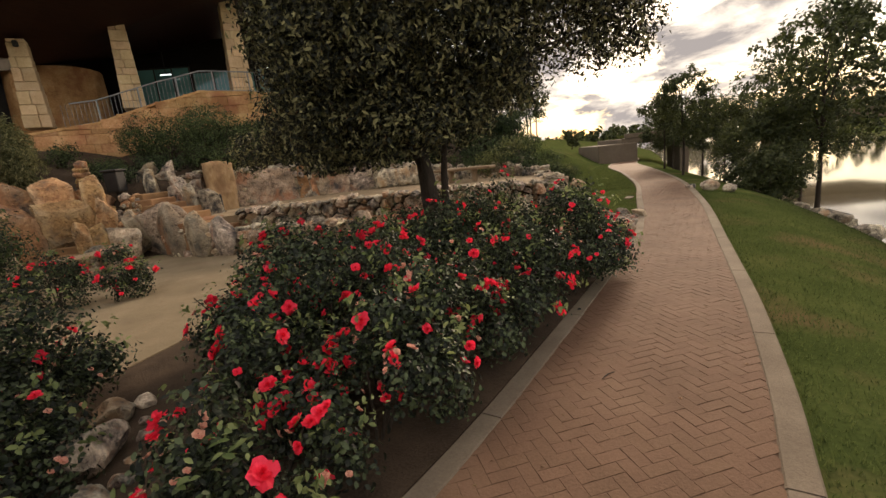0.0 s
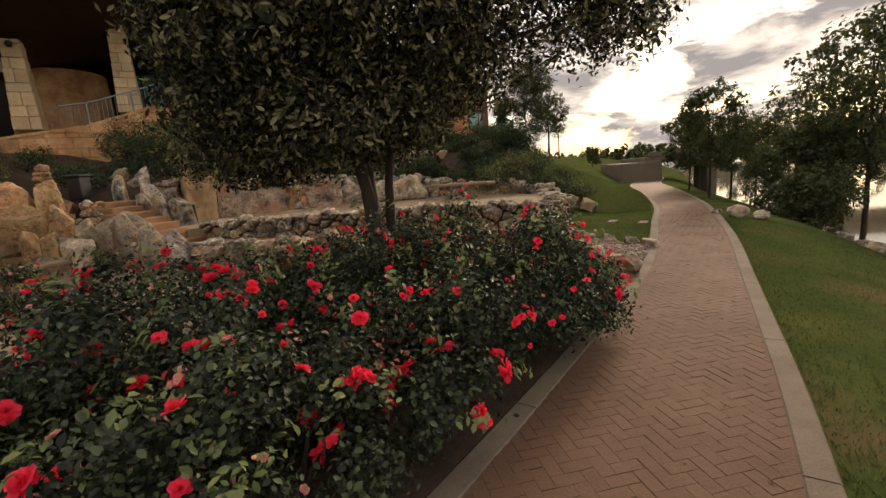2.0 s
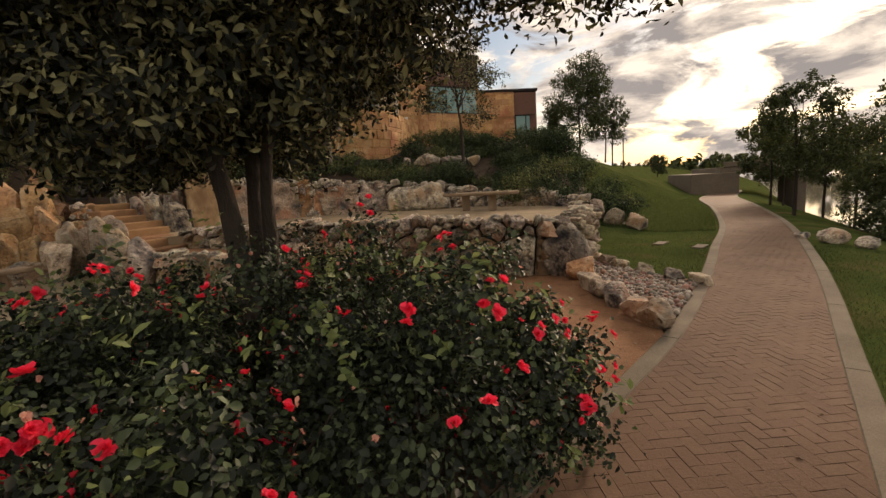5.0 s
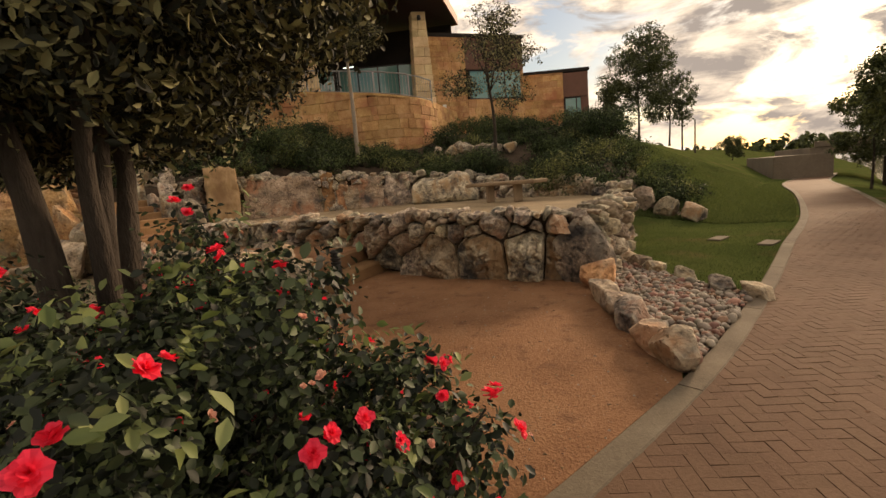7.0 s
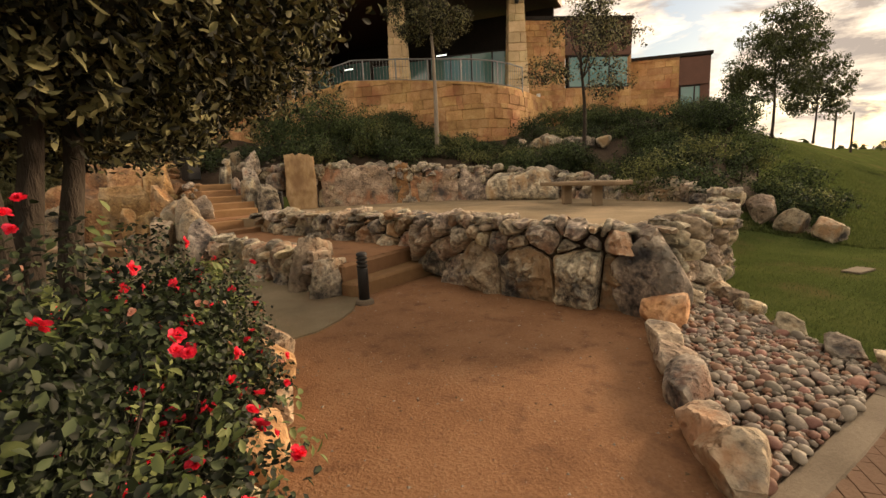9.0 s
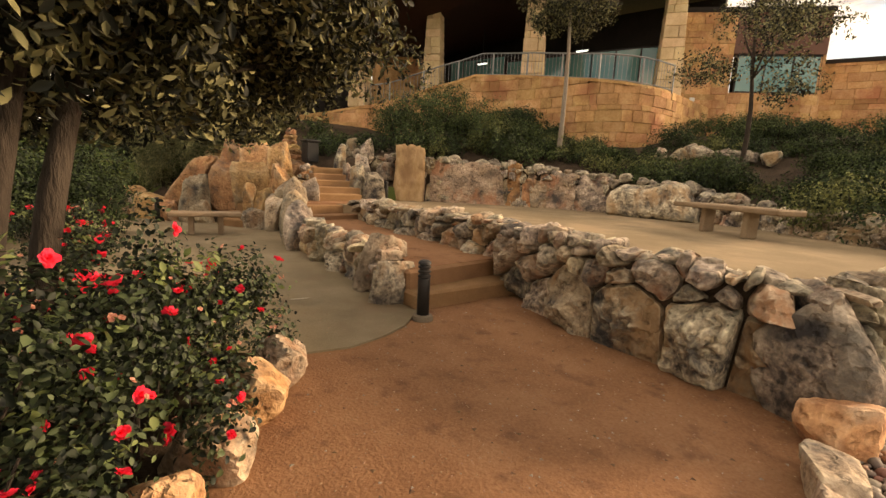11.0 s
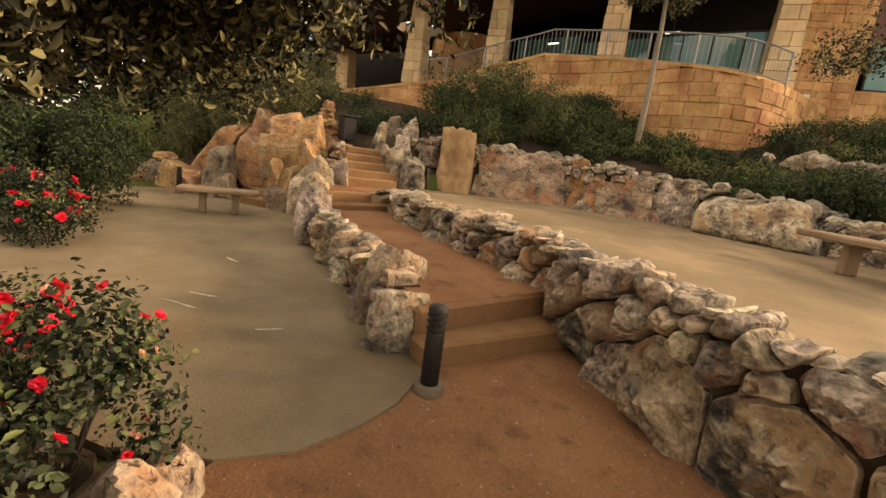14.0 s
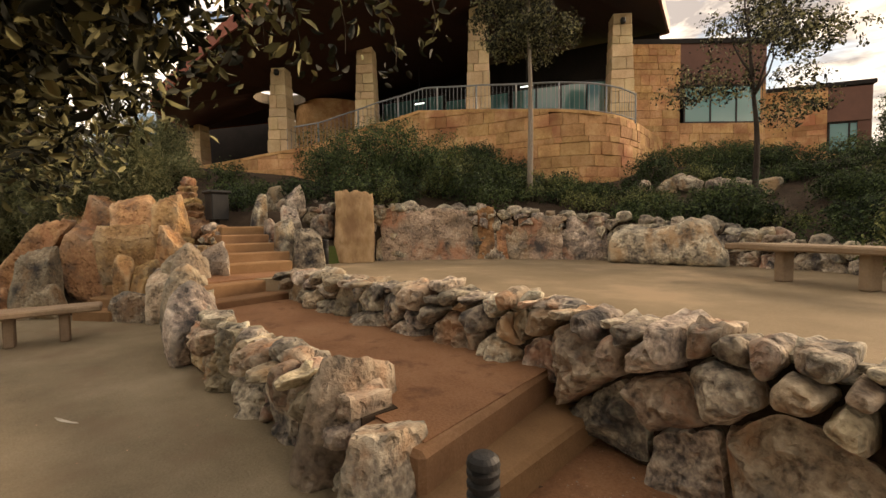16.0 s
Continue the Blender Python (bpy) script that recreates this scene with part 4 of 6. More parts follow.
for x, y, sx, sz in [(3.45, 15.2, 0.5, 0.38), (3.95, 15.1, 0.68, 0.5), (4.45, 14.95, 0.58, 0.46), (4.95, 14.75, 0.68, 0.45)]:
    boulder(x, y, height(x, y) - 0.05, sx, sx * 0.7, sz, "rounded limestone boulder in the row at the lawn's edge", warm=2)


def wavy_boulder(x, y, z, length, turn):
    """A long block whose top dips in the middle and swells to a knob near one end."""
    rows, n = [], 20
    bm = bmesh.new()
    for i in range(31):
        u = i / 30
        h = float(np.interp(u, [0, 0.06, 0.2, 0.42, 0.55, 0.7, 0.82, 0.92, 1], [0.3, 0.6, 0.74, 0.66, 0.7, 0.84, 0.8, 0.5, 0.2]))
        w = 0.32 * min(1, (u * 8) ** 0.5 + 0.3, ((1 - u) * 8) ** 0.5 + 0.3)
        ring = []
        for k in range(n):
            a = 2 * math.pi * k / n
            ca, sa = math.cos(a), math.sin(a)
            q = Vector(((u - 0.5) * length, w * math.copysign(abs(ca) ** 0.55, ca), h * (0.5 + 0.5 * math.copysign(abs(sa) ** 0.6, sa))))
            q += Vector((0.3, 1, 0.7)) * (0.05 * noise.noise(q * 2.5) + 0.03 * noise.noise(q * 7) - 0.03 * abs(noise.noise(q * 5 + Vector((4, 0, 0)))))
            ring.append(bm.verts.new(q))
        rows.append(ring)
    for a, b in zip(rows, rows[1:]):
        for k in range(n):
            bm.faces.new((a[k], a[(k + 1) % n], b[(k + 1) % n], b[k]))
    bm.faces.new(rows[0][::-1])
    bm.faces.new(rows[-1])
    bmesh.ops.recalc_face_normals(bm, faces=bm.faces)
    ob = part("boulder", bm, M_STONE, smooth=True)
    ob.data.set_sharp_from_angle(angle=radians(38))
    ob.matrix_world = pose(x, y, z, 0, 0, turn)
    return tagged(ob, "long grey boulder with a wavy top in the back wall", "boulder")


wavy_boulder(-1.25, 15.0, 0.78, 1.95, 2)
boulder(3.12, 8.32, 0, 0.42, 0.36, 0.36, "tan limestone boulder at the wall's corner", warm=True)
tagged(rock("boulder", 2.92, 8.72, 0, 0.7, 0.6, 0.78, 10), "big pitted limestone boulder at the wall's corner", "boulder")
for x, y, z, s, h in [(7.75, 11.4, 0, 0.5, 0.26), (8.15, 11.1, 0, 0.42, 0.2), (7.5, 11.9, 0, 0.34, 0.18), (8.35, 11.55, 0, 0.3, 0.16)]:
    boulder(x, y, height(x, y) - 0.03, s, s * 0.7, h, "pale rock lying in the lawn beside the path")
for x, y in [(4.95, 11.9), (5.5, 11.2)]:
    part_ob = part("lawn_drain", box_bm(0.42, 0.2, 0.03, 0.006, pose(x, y, height(x, y) - 0.03, 0, 0, 60)), M_KERB)
    tagged(part_ob, "flat concrete utility cover set in the lawn", "drain cover")

# ---- rock garden beside the stair ----
def garden_rock(x, y, foot, top, w, d, turn, lean, warm, label):
    """A broken block of the rock garden between two heights, leaning in its own plane."""
    ob = new("boulder", RNG.choice(BROKEN_WARM if warm else BROKEN))
    h = top - foot + 0.12
    ob.matrix_world = pose(x, y, foot - 0.06 + h / 2, RNG.uniform(-6, 6), lean, turn) @ Matrix.Diagonal((w / 1.12, d / 1.12, h / 1.12, 1))
    return tagged(ob, label, "boulder", "boulders")


for x, y, foot, top, w, d, turn, lean, warm in [
        (-9.2, 7.4, 0, 1.07, 0.5, 0.4, 30, 5, 0), (-8.9, 7.5, 0, 0.5, 0.32, 0.3, 20, -8, 0), (-7.95, 8.34, 0.38, 0.99, 0.3, 0.3, 30, -4, 1), 
        (-7.7, 8.62, 0.2, 0.85, 0.4, 0.36, 10, -8, 1), (-10.3, 6.6, 0, 0.5, 0.85, 0.6, 45, 0, 1), (-9.75, 6.85, 0, 0.4, 0.5, 0.45, 10, 0, 1), (-10.9, 6.2, 0, 0.45, 0.7, 0.5, 60, 0, 0), (-7.1, 8.95, 0.3, 1.1, 0.36, 0.36, 36, -12, 0)]:
    garden_rock(x, y, foot, top, w, d, turn, lean, warm, "broken limestone block standing at the foot of the rock garden")
for x, y, foot, top, w, d, turn, lean, warm in [
        (-9.16, 8.08, 0.2, 1.42, 0.66, 0.5, 36, 3, 1), (-8.44, 8.6, 0.4, 1.46, 1.0, 0.5, 37, -2, 1), (-9.42, 8.42, 1.2, 1.92, 0.7, 0.5, 34, 8, 1), (-8.8, 8.86, 1.3, 2.03, 0.74, 0.5, 38, -5, 1), (-8.1, 9.14, 1.1, 1.98, 0.42, 0.4, 34, 6, 1),
        (-10.2, 7.9, 0.2, 1.15, 0.7, 0.5, 30, 14, 1), (-10.15, 8.3, 1.0, 1.7, 0.9, 0.6, 34, 20, 1), (-7.85, 9.0, 0.3, 1.3, 0.4, 0.4, 40, 8, 1)]:
    garden_rock(x, y, foot, top, w, d, turn, lean, warm, "golden weathered limestone block piled in the rock garden")
for x, y, sx, sz, turn, warm in ((-6.72, 9.25, 1.4, 1.45, -8, 2), (-7.4, 8.72, 1.4, 1.0, -15, 2), (-7.4, 8.4, 1.15, 0.54, 36, 0)):
    boulder(x, y, 0, sx, 0.5, sz, "big rounded pale limestone boulder at the end of the low wall", turn=turn, warm=warm, tilt=4)
garden_rock(-9.85, 7.35, 0.0, 1.72, 0.42, 0.42, 36, 42, 1, "long reddish limestone slab leaning on the rock garden")
for i in range(64):
    t = RNG.random()
    x, y = -7.25 - 0.35 * t + RNG.uniform(-0.35, 0.3), 9.25 + 0.3 * t + RNG.uniform(-0.25, 0.3)
    s = RNG.uniform(0.12, 0.3)
    boulder(x, y, max(0.6, height(x, y)) + 0.55 * t - 0.05, s, s * 0.8, s * 0.7, "small golden rubble stone in the rock garden", warm=i % 3 > 0)
garden_rock(-8.65, 9.62, max(0.4, height(-8.65, 9.62)) - 0.2, 1.66, 1.0, 0.8, 30, 0, 1, "golden limestone block under the stacked cairn")
for i in range(7):
    boulder(-8.65 + 0.02 * RNG.uniform(-1, 1), 9.62, 1.58 + 0.13 * i, 0.55 - 0.045 * i, 0.48 - 0.035 * i, 0.2, "flat stone in a stacked cairn", warm=True, tilt=5)
for i in range(60):
    x, y = RNG.uniform(-14.0, -10.2), RNG.uniform(2.4, 7.0)
    s = RNG.uniform(0.25, 0.7)
    boulder(x, y, max(0.0, height(x, y)) - 0.06, s, s * 0.8, s * 0.6, "pale limestone rock at the patio's far edge", warm=i % 2)
small_steps = thing("garden_steps", "three rough stone steps in the rock garden", "steps", kind="structure")
for i in range(3):
    part("step", box_bm(0.75, 0.45, 0.2, 0.025, pose(-8.12 - 0.1 * i, 8.05 + 0.25 * i, 0.0 + 0.17 * i, 0, 0, 32)), M_STEP, small_steps)
for x, y, z, s, h in [(-7.56, 10.5, 1.1, 0.42, 1.15), (-8.07, 11.1, 1.5, 0.6, 0.95), (-7.61, 11.3, 1.4, 0.5, 1.05), (-6.5, 10.5, 0.7, 0.5, 1.1), (-6.15, 10.75, 0.7, 0.55, 0.95), (-6.95, 10.5, 0.8, 0.45, 0.9), (-7.0, 11.6, 1.5, 0.5, 0.6), (-9.2, 11.4, 1.8, 0.6, 0.6), (-7.9, 12.2, 1.7, 0.6, 0.6), (-7.1, 10.95, 1.2, 0.5, 0.8)]:
    boulder(x, y, min(z, height(x, y)) if y > 11 else z, s, s * 0.75, h, "grey limestone boulder beside the stair")


# ---- benches and bollards ----
def bench(x, y, z, turn, length, label):
    top = thing("stone_bench", label, "bench", "garden benches", at=(x, y, z))
    top.rotation_euler = (0, 0, radians(turn))
    bm = box_bm(length, 0.42, 0.085, 0.02, pose(0, 0, 0.38))
    bmesh.ops.subdivide_edges(bm, edges=[e for e in bm.edges if e.calc_length() > 0.5], cuts=10)
    for v in bm.verts:
        v.co += Vector((0, noise.noise(v.co * 4) * 0.03, noise.noise(v.co * 3 + Vector((5, 0, 0))) * 0.012))
    part("seat", bm, M_WOOD, top)
    for s in (-1, 1):
        part("leg", box_bm(0.11, 0.2, 0.39, 0.015, pose(s * length * 0.2, 0, 0)), M_WOOD, top)
    return top


bench(0.95, 12.95, 0.78, -32, 2.2, "backless tan stone bench before the back wall")
bench(-6.75, 7.1, 0.03, 78, 1.35, "backless grey stone bench on the patio")


def bollard(x, y, z, h, r):
    top = thing("bollard_light", "short black louvred bollard light on a concrete foot", "bollard", "bollard lights", at=(x, y, z))
    foot, body, cap = bmesh.new(), bmesh.new(), bmesh.new()

    def lathe(bm, prof, n=20):
        rows = []
        for rr, zz in prof:
            rows.append([bm.verts.new((rr * math.cos(2 * math.pi * k / n), rr * math.sin(2 * math.pi * k / n), zz)) for k in range(n)])
        for a, b in zip(rows, rows[1:]):
            for k in range(n):
                bm.faces.new((a[k], a[(k + 1) % n], b[(k + 1) % n], b[k]))
        bm.faces.new(rows[0][::-1])
        bm.faces.new(rows[-1])

    lathe(foot, [(r * 1.7, -0.05), (r * 1.75, 0.02), (r * 1.6, 0.05), (r * 1.1, 0.06)])
    lathe(body, [(r * 1.0, 0.05), (r * 1.0, h * 0.68), (r * 0.92, h * 0.70)])
    prof = [(r * 0.8, h * 0.69)]
    for i in range(3):
        zz = h * (0.72 + 0.075 * i)
        prof += [(r * 1.06, zz), (r * 1.06, zz + h * 0.025), (r * 0.78, zz + h * 0.04), (r * 0.78, zz + h * 0.06)]
    prof += [(r * 1.08, h * 0.93), (r * 1.0, h * 0.965), (r * 0.7, h * 0.99), (r * 0.3, h)]
    lathe(cap, prof)
    part("foot", foot, M_KERB, top, "round concrete foot", smooth=False)
    part("post", body, M_BLACK, top, smooth=True)
    part("louvre_head", cap, M_BLACK, top)
    return top


bollard(0.03, 7.68, 0.01, 0.62, 0.062)
bollard(-6.0, 11.0, 0.78, 0.52, 0.055)
bollard(-9.3, 6.55, 0.03, 0.6, 0.055)

lantern_z = height(-8.1, 9.93)
lantern_up = max(1.68, lantern_z + 0.15) - lantern_z
lantern = thing("stair_lantern", "dark metal lantern box on a post by the stair", "lantern", at=(-8.1, 9.93, lantern_z))
part("post", box_bm(0.07, 0.07, lantern_up + 0.05, 0.008), M_BLACK, lantern)
part("lamp_box", box_bm(0.36, 0.32, 0.52, 0.02, pose(0, 0, lantern_up)), M_BLACK, lantern)
part("lid", box_bm(0.44, 0.4, 0.06, 0.02, pose(0, 0, lantern_up + 0.52)), M_BLACK, lantern)

# ---- the building on the hill ----
TER = spline([(-3.75, 23.6), (-3.6, 21.5), (-3.5, 19.9), (-3.65, 19.0), (-4.1, 18.35), (-4.9, 18.0), (-6.0, 17.85), (-7.5, 17.6), (-9.3, 16.9), (-10.6, 15.9), (-12, 14.6), (-14, 13.0), (-17, 11.5), (-22, 10.0)], 0.6)
TER_Z = lambda x: float(np.interp(x, [-22, -17, -14, -12, -10.6, -9.3, -7.5, -5.5, -3.9, -2.6], [3.2, 3.4, 3.8, 4.2, 4.85, 5.3, 5.15, 4.85, 4.6, 4.4]))
terrace_wall = thing("terrace_wall", "curved orange sandstone retaining wall below the pavilion deck", "retaining wall", kind="structure")
v, f = [], []
for x, y in TER:
    v += [(x, y + 0.12, 1.5), (x, y + 0.12, TER_Z(x) - 0.03), (x, y + 0.55, TER_Z(x) - 0.03), (x, y + 0.55, 1.5)]
for i in range(len(TER) - 1):
    for k in range(3):
        q = 4 * i + k
        f.append((q, q + 1, q + 5, q + 4))
pydata("backing", v, f, M_MASONRY, terrace_wall)
ashlar(terrace_wall, TER, 2.2, TER_Z, M_MASONRY, 3, 0.27, (0.2, 0.8), side=-1, proud=0.045)

v, f = [], []
for k, (x, y) in enumerate(TER):
    z = TER_Z(x) + 0.012 * noise.noise(Vector((k * 0.7, 0, 0)))
    v += [(x, y - 0.06, z - 0.05), (x, y - 0.06, z + 0.035), (x, y + 0.42, z + 0.035), (x, y + 0.42, z - 0.05)]
    if k:
        f += [tuple(4 * (k - 1) + q for q in g) for g in ((0, 1, 5, 4), (1, 2, 6, 5), (2, 3, 7, 6), (3, 0, 4, 7))]
pydata("coping", v, f, M_MASONRY, terrace_wall, "weathered stone coping of the retaining wall")

deck = [tuple(p + np.array([0, 0.3])) for p in TER] + [(-25, 16), (-22, 26), (-4, 28), (-3.5, 24.5)]
bm = bmesh.new()
bm.faces.new([bm.verts.new((x, y, min(5.0, TER_Z(x)) - 0.12)) for x, y in deck])
bmesh.ops.triangulate(bm, faces=bm.faces)
tagged(part("deck", bm, M_PAD), "level stone deck of the pavilion", "deck", kind="structure")


def column(x, y, z, h, w0, w1, seed):
    """A tapered pier of coursed limestone blocks, with a small spotlight near its top."""
    rng = random.Random(seed)
    top = thing("stone_column", "tapered pale limestone column of coursed blocks", "column", "pavilion columns", at=(x, y, z))
    top.rotation_euler = (0, 0, radians(35))
    zz = 0.0
    while zz < h - 0.05:
        ch = min(rng.uniform(0.26, 0.5), h - zz)
        w = w0 + (w1 - w0) * zz / h
        cut = rng.uniform(-0.22, 0.22) * w
        pieces = [(-w / 2, cut), (cut, w / 2)] if rng.random() < 0.75 else [(-w / 2, w / 2)]
        for a, b in pieces:
            g = rng.uniform(-0.012, 0.018)
            part("block", box_bm(b - a - 0.014, w + g, ch - 0.014, 0.018, pose((a + b) / 2, 0, zz)), M_COLUMN, top)
        zz += ch
    part("spotlight", box_bm(0.16, 0.16, 0.2, 0.03, pose(0, -w1 / 2 - 0.1, h * 0.9)), M_BLACK, top, "small black spotlight")
    return top


COLS = [(-14.5, 14.9, 4.3, 3.1), (-12.4, 17.25, 5.0, 4.05), (-8.8, 19.5, 5.2, 4.2), (-4.9, 22.75, 4.9, 4.05)]
for i, (x, y, z, h) in enumerate(COLS):
    column(x, y, z, h, 0.92 - 0.1 * (i < 2), 0.62 - 0.1 * (i < 2), i)
column(-21.6, 14.5, 4.4, 2.0, 0.8, 0.7, 9)

# roof plate: rises from the far eave to the high front
roof = thing("pavilion_roof", "broad dark timber pavilion roof with red-brown fascia", "roof", kind="structure")
ROOF = [(-22.5, 14.5, 6.3), (-17.15, 11.4, 5.8), (-15.4, 12.0, 6.85), (-13.6, 12.5, 7.62), (-12.3, 12.9, 8.0), (-11.2, 13.2, 8.35), (-6.5, 18.3, 9.6), (-3.4, 21.6, 9.2), (-4.4, 27.0, 9.6), (-12, 28, 10.2), (-24, 24, 9.0)]
n = len(ROOF)
HOLE = [(-17.2 + 1.15 * math.cos(k * math.pi / 12), 16.3 + 1.05 * math.sin(k * math.pi / 12)) for k in range(24)]


def roof_sheet(name, rise, mat):
    """One skin of the roof, with the round skylight cut through it."""
    bm = bmesh.new()
    outer = [bm.verts.new((x, y, z + rise)) for x, y, z in ROOF]
    inner = [bm.verts.new((x, y, 7.2 + rise)) for x, y in HOLE]
    edges = [bm.edges.new((r[i], r[(i + 1) % len(r)])) for r in (outer, inner) for i in range(len(r))]
    bmesh.ops.triangle_fill(bm, use_beauty=True, use_dissolve=False, edges=edges)
    return part(name, bm, mat, roof)


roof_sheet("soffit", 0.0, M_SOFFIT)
roof_sheet("roof_skin", 0.36, M_PANEL)
bm = bmesh.new()
ring = [[bm.verts.new((x, y, z)) for x, y in HOLE] for z in (7.16, 7.6)]
for k in range(24):
    bm.faces.new((ring[0][k], ring[0][(k + 1) % 24], ring[1][(k + 1) % 24], ring[1][k]))
part("skylight_curb", bm, M_KERB, roof, "pale curb of the round skylight")
bm = bmesh.new()
for i in range(n):
    a, b = Vector(ROOF[i]), Vector(ROOF[(i + 1) % n])
    out = Vector((b.y - a.y, a.x - b.x, 0)).normalized() * 0.05
    if (a - Vector((-11.5, 21, a.z))).dot(out) < 0:
        out = -out
    q = [bm.verts.new(p) for p in (a + out - Vector((0, 0, 0.04)), b + out - Vector((0, 0, 0.04)), b + out + Vector((0, 0, 0.42)), a + out + Vector((0, 0, 0.42)), a - out, b - out, b - out + Vector((0, 0, 0.42)), a - out + Vector((0, 0, 0.42)))]
    for k in ((0, 1, 2, 3), (5, 4, 7, 6), (4, 5, 1, 0), (3, 2, 6, 7)):
        bm.faces.new([q[j] for j in k])
part("fascia", bm, M_FASCIA, roof, "red-brown fascia board")


def wall_box(parent, name, a, b, z0, z1, thick, mat, label=""):
    """A straight wall from a to b, its face on that line."""
    a, b = Vector((*a, 0)), Vector((*b, 0))
    L = (b - a).length
    ang = math.degrees(math.atan2(b.y - a.y, b.x - a.x))
    bm = box_bm(L, thick, z1 - z0, 0.0, pose(*((a + b) / 2 + Vector((-(b - a).y, (b - a).x, 0)).normalized() * thick / 2)[:2], z0, 0, 0, ang))
    return part(name, bm, mat, parent, label)


def window(parent, a, b, z0, z1, panes, gap=0.04):
    """A framed window between a and b with upright panes."""
    a, b = Vector((*a, 0)), Vector((*b, 0))
    L, d = (b - a).length, (b - a).normalized()
    ang = math.degrees(math.atan2(d.y, d.x))
    win = part("window", box_bm(L, 0.05, 0.07, 0.008, pose(*((a + b) / 2)[:2], z0, 0, 0, ang)), M_BLACK, parent)
    part("head", box_bm(L, 0.05, 0.07, 0.008, pose(*((a + b) / 2)[:2], z1 - 0.07, 0, 0, ang)), M_BLACK, win)
    for i in range(panes + 1):
        q = a + d * (L * i / panes)
        part("mullion", box_bm(0.06, 0.06, z1 - z0, 0.008, pose(q.x, q.y, z0, 0, 0, ang)), M_BLACK, win)
    for i in range(panes):
        q = a + d * (L * (i + 0.5) / panes)
        part("pane", box_bm(L / panes - 0.06, 0.012, z1 - z0 - 0.1, 0, pose(q.x, q.y, z0 + 0.05, 0, 0, ang)), M_GLASS, win)
    return win


pav = thing("pavilion_building", "glazed pavilion hall in deep shade under the roof", "building")
# hall walls take the near-black colour that stands in for shade indoors
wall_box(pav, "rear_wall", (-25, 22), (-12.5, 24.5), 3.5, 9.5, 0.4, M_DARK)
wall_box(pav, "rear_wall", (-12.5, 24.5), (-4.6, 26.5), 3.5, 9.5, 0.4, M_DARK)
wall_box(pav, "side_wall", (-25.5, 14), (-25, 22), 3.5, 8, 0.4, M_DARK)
for a, b, k in (((-12.2, 21.6), (-9.4, 22.4), 3), ((-9.2, 22.4), (-6.4, 23.4), 3), ((-6.4, 23.4), (-4.9, 24.2), 2)):
    window(pav, a, b, 4.9, 7.2, k)
window(pav, (-15.4, 20.7), (-12.3, 21.55), 4.9, 7.5, 4)
for k, (x, y) in enumerate(((-13.0, 20.7), (-8.3, 22.0))):
    lamp = thing("fluorescent_lamp", "white fluorescent strip lamp under the pavilion soffit", "lamp", "strip lamps", at=(x, y, 7.0 + 0.04 * k))
    part("housing", box_bm(0.55, 0.12, 0.06, 0.01, pose(0, 0, 0.05, 0, 0, 15)), M_BLACK, lamp)
    part("tube", box_bm(0.5, 0.05, 0.05, 0.015, pose(0, 0, 0, 0, 0, 15)), M_TUBE, lamp, "glowing white tube")
    part("hanger", box_bm(0.03, 0.03, 1.6, 0, pose(0, 0, 0.1)), M_BLACK, lamp)
rot = bmesh.new()
bmesh.ops.create_cone(rot, cap_ends=True, segments=28, radius1=1.9, radius2=1.8, depth=3.0, matrix=pose(-17.3, 19.2, 5.8))
part("rotunda", rot, M_MASONRY, pav, "round orange stone drum")
rc = bmesh.new()
bmesh.ops.create_cone(rc, cap_ends=True, segments=8, radius1=0.75, radius2=0.1, depth=0.7, matrix=pose(-17.3, 19.2, 7.6))
part("cap", rc, M_DARK, pav)
wall_box(pav, "low_wall", (-24, 12.6), (-17.5, 14.6), 2.8, 4.2, 0.4, M_MASONRY)

wing = thing("wing_building", "orange sandstone wing with brown metal panels and green-tinted windows", "building")
wall_box(wing, "wall", (-4.75, 23.1), (-3.3, 24.4), 2.5, 8.05, 0.5, M_MASONRY)
ashlar(wing, [(-4.75, 23.1), (-4.0, 23.77), (-3.3, 24.4)], 3.2, lambda x: 8.04, M_MASONRY, 5, 0.28, (0.3, 0.65), side=1)
ashlar(wing, [(-3.3, 24.4), (-2.0, 25.56), (-0.95, 26.5)], 3.2, lambda x: 5.18, M_MASONRY, 6, 0.28, (0.3, 0.7), side=1)
ashlar(wing, [(-1.6, 27.85), (-0.4, 28.3), (0.75, 28.73)], 2.8, lambda x: 6.74, M_MASONRY, 7, 0.3, (0.35, 0.75), side=1)
ashlar(wing, [(0.75, 28.73), (1.4, 28.97), (2.0, 29.2)], 2.6, lambda x: 4.08, M_MASONRY, 8, 0.3, (0.35, 0.75), side=1)
wall_box(wing, "lower_wall", (-3.3, 24.4), (-0.95, 26.5), 2.5, 5.2, 0.5, M_MASONRY)
wall_box(wing, "panel", (-3.3, 24.38), (-0.95, 26.48), 6.6, 8.05, 0.5, M_PANEL, "brown metal panel")
wall_box(wing, "end_wall", (-0.95, 26.5), (-2.0, 29.5), 2.5, 8.05, 0.4, M_MASONRY)
window(wing, (-3.2, 24.6), (-1.05, 26.5), 5.2, 6.6, 3)
# room back coloured near-black, painting the room's shade behind the panes
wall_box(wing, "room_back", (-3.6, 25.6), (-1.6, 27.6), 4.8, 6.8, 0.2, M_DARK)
wall_box(wing, "roof_edge", (-4.85, 23.0), (-0.85, 26.42), 8.05, 8.22, 1.2, M_DARK)
wall_box(wing, "wall", (-1.6, 27.85), (0.75, 28.73), 2.3, 6.75, 0.5, M_MASONRY)
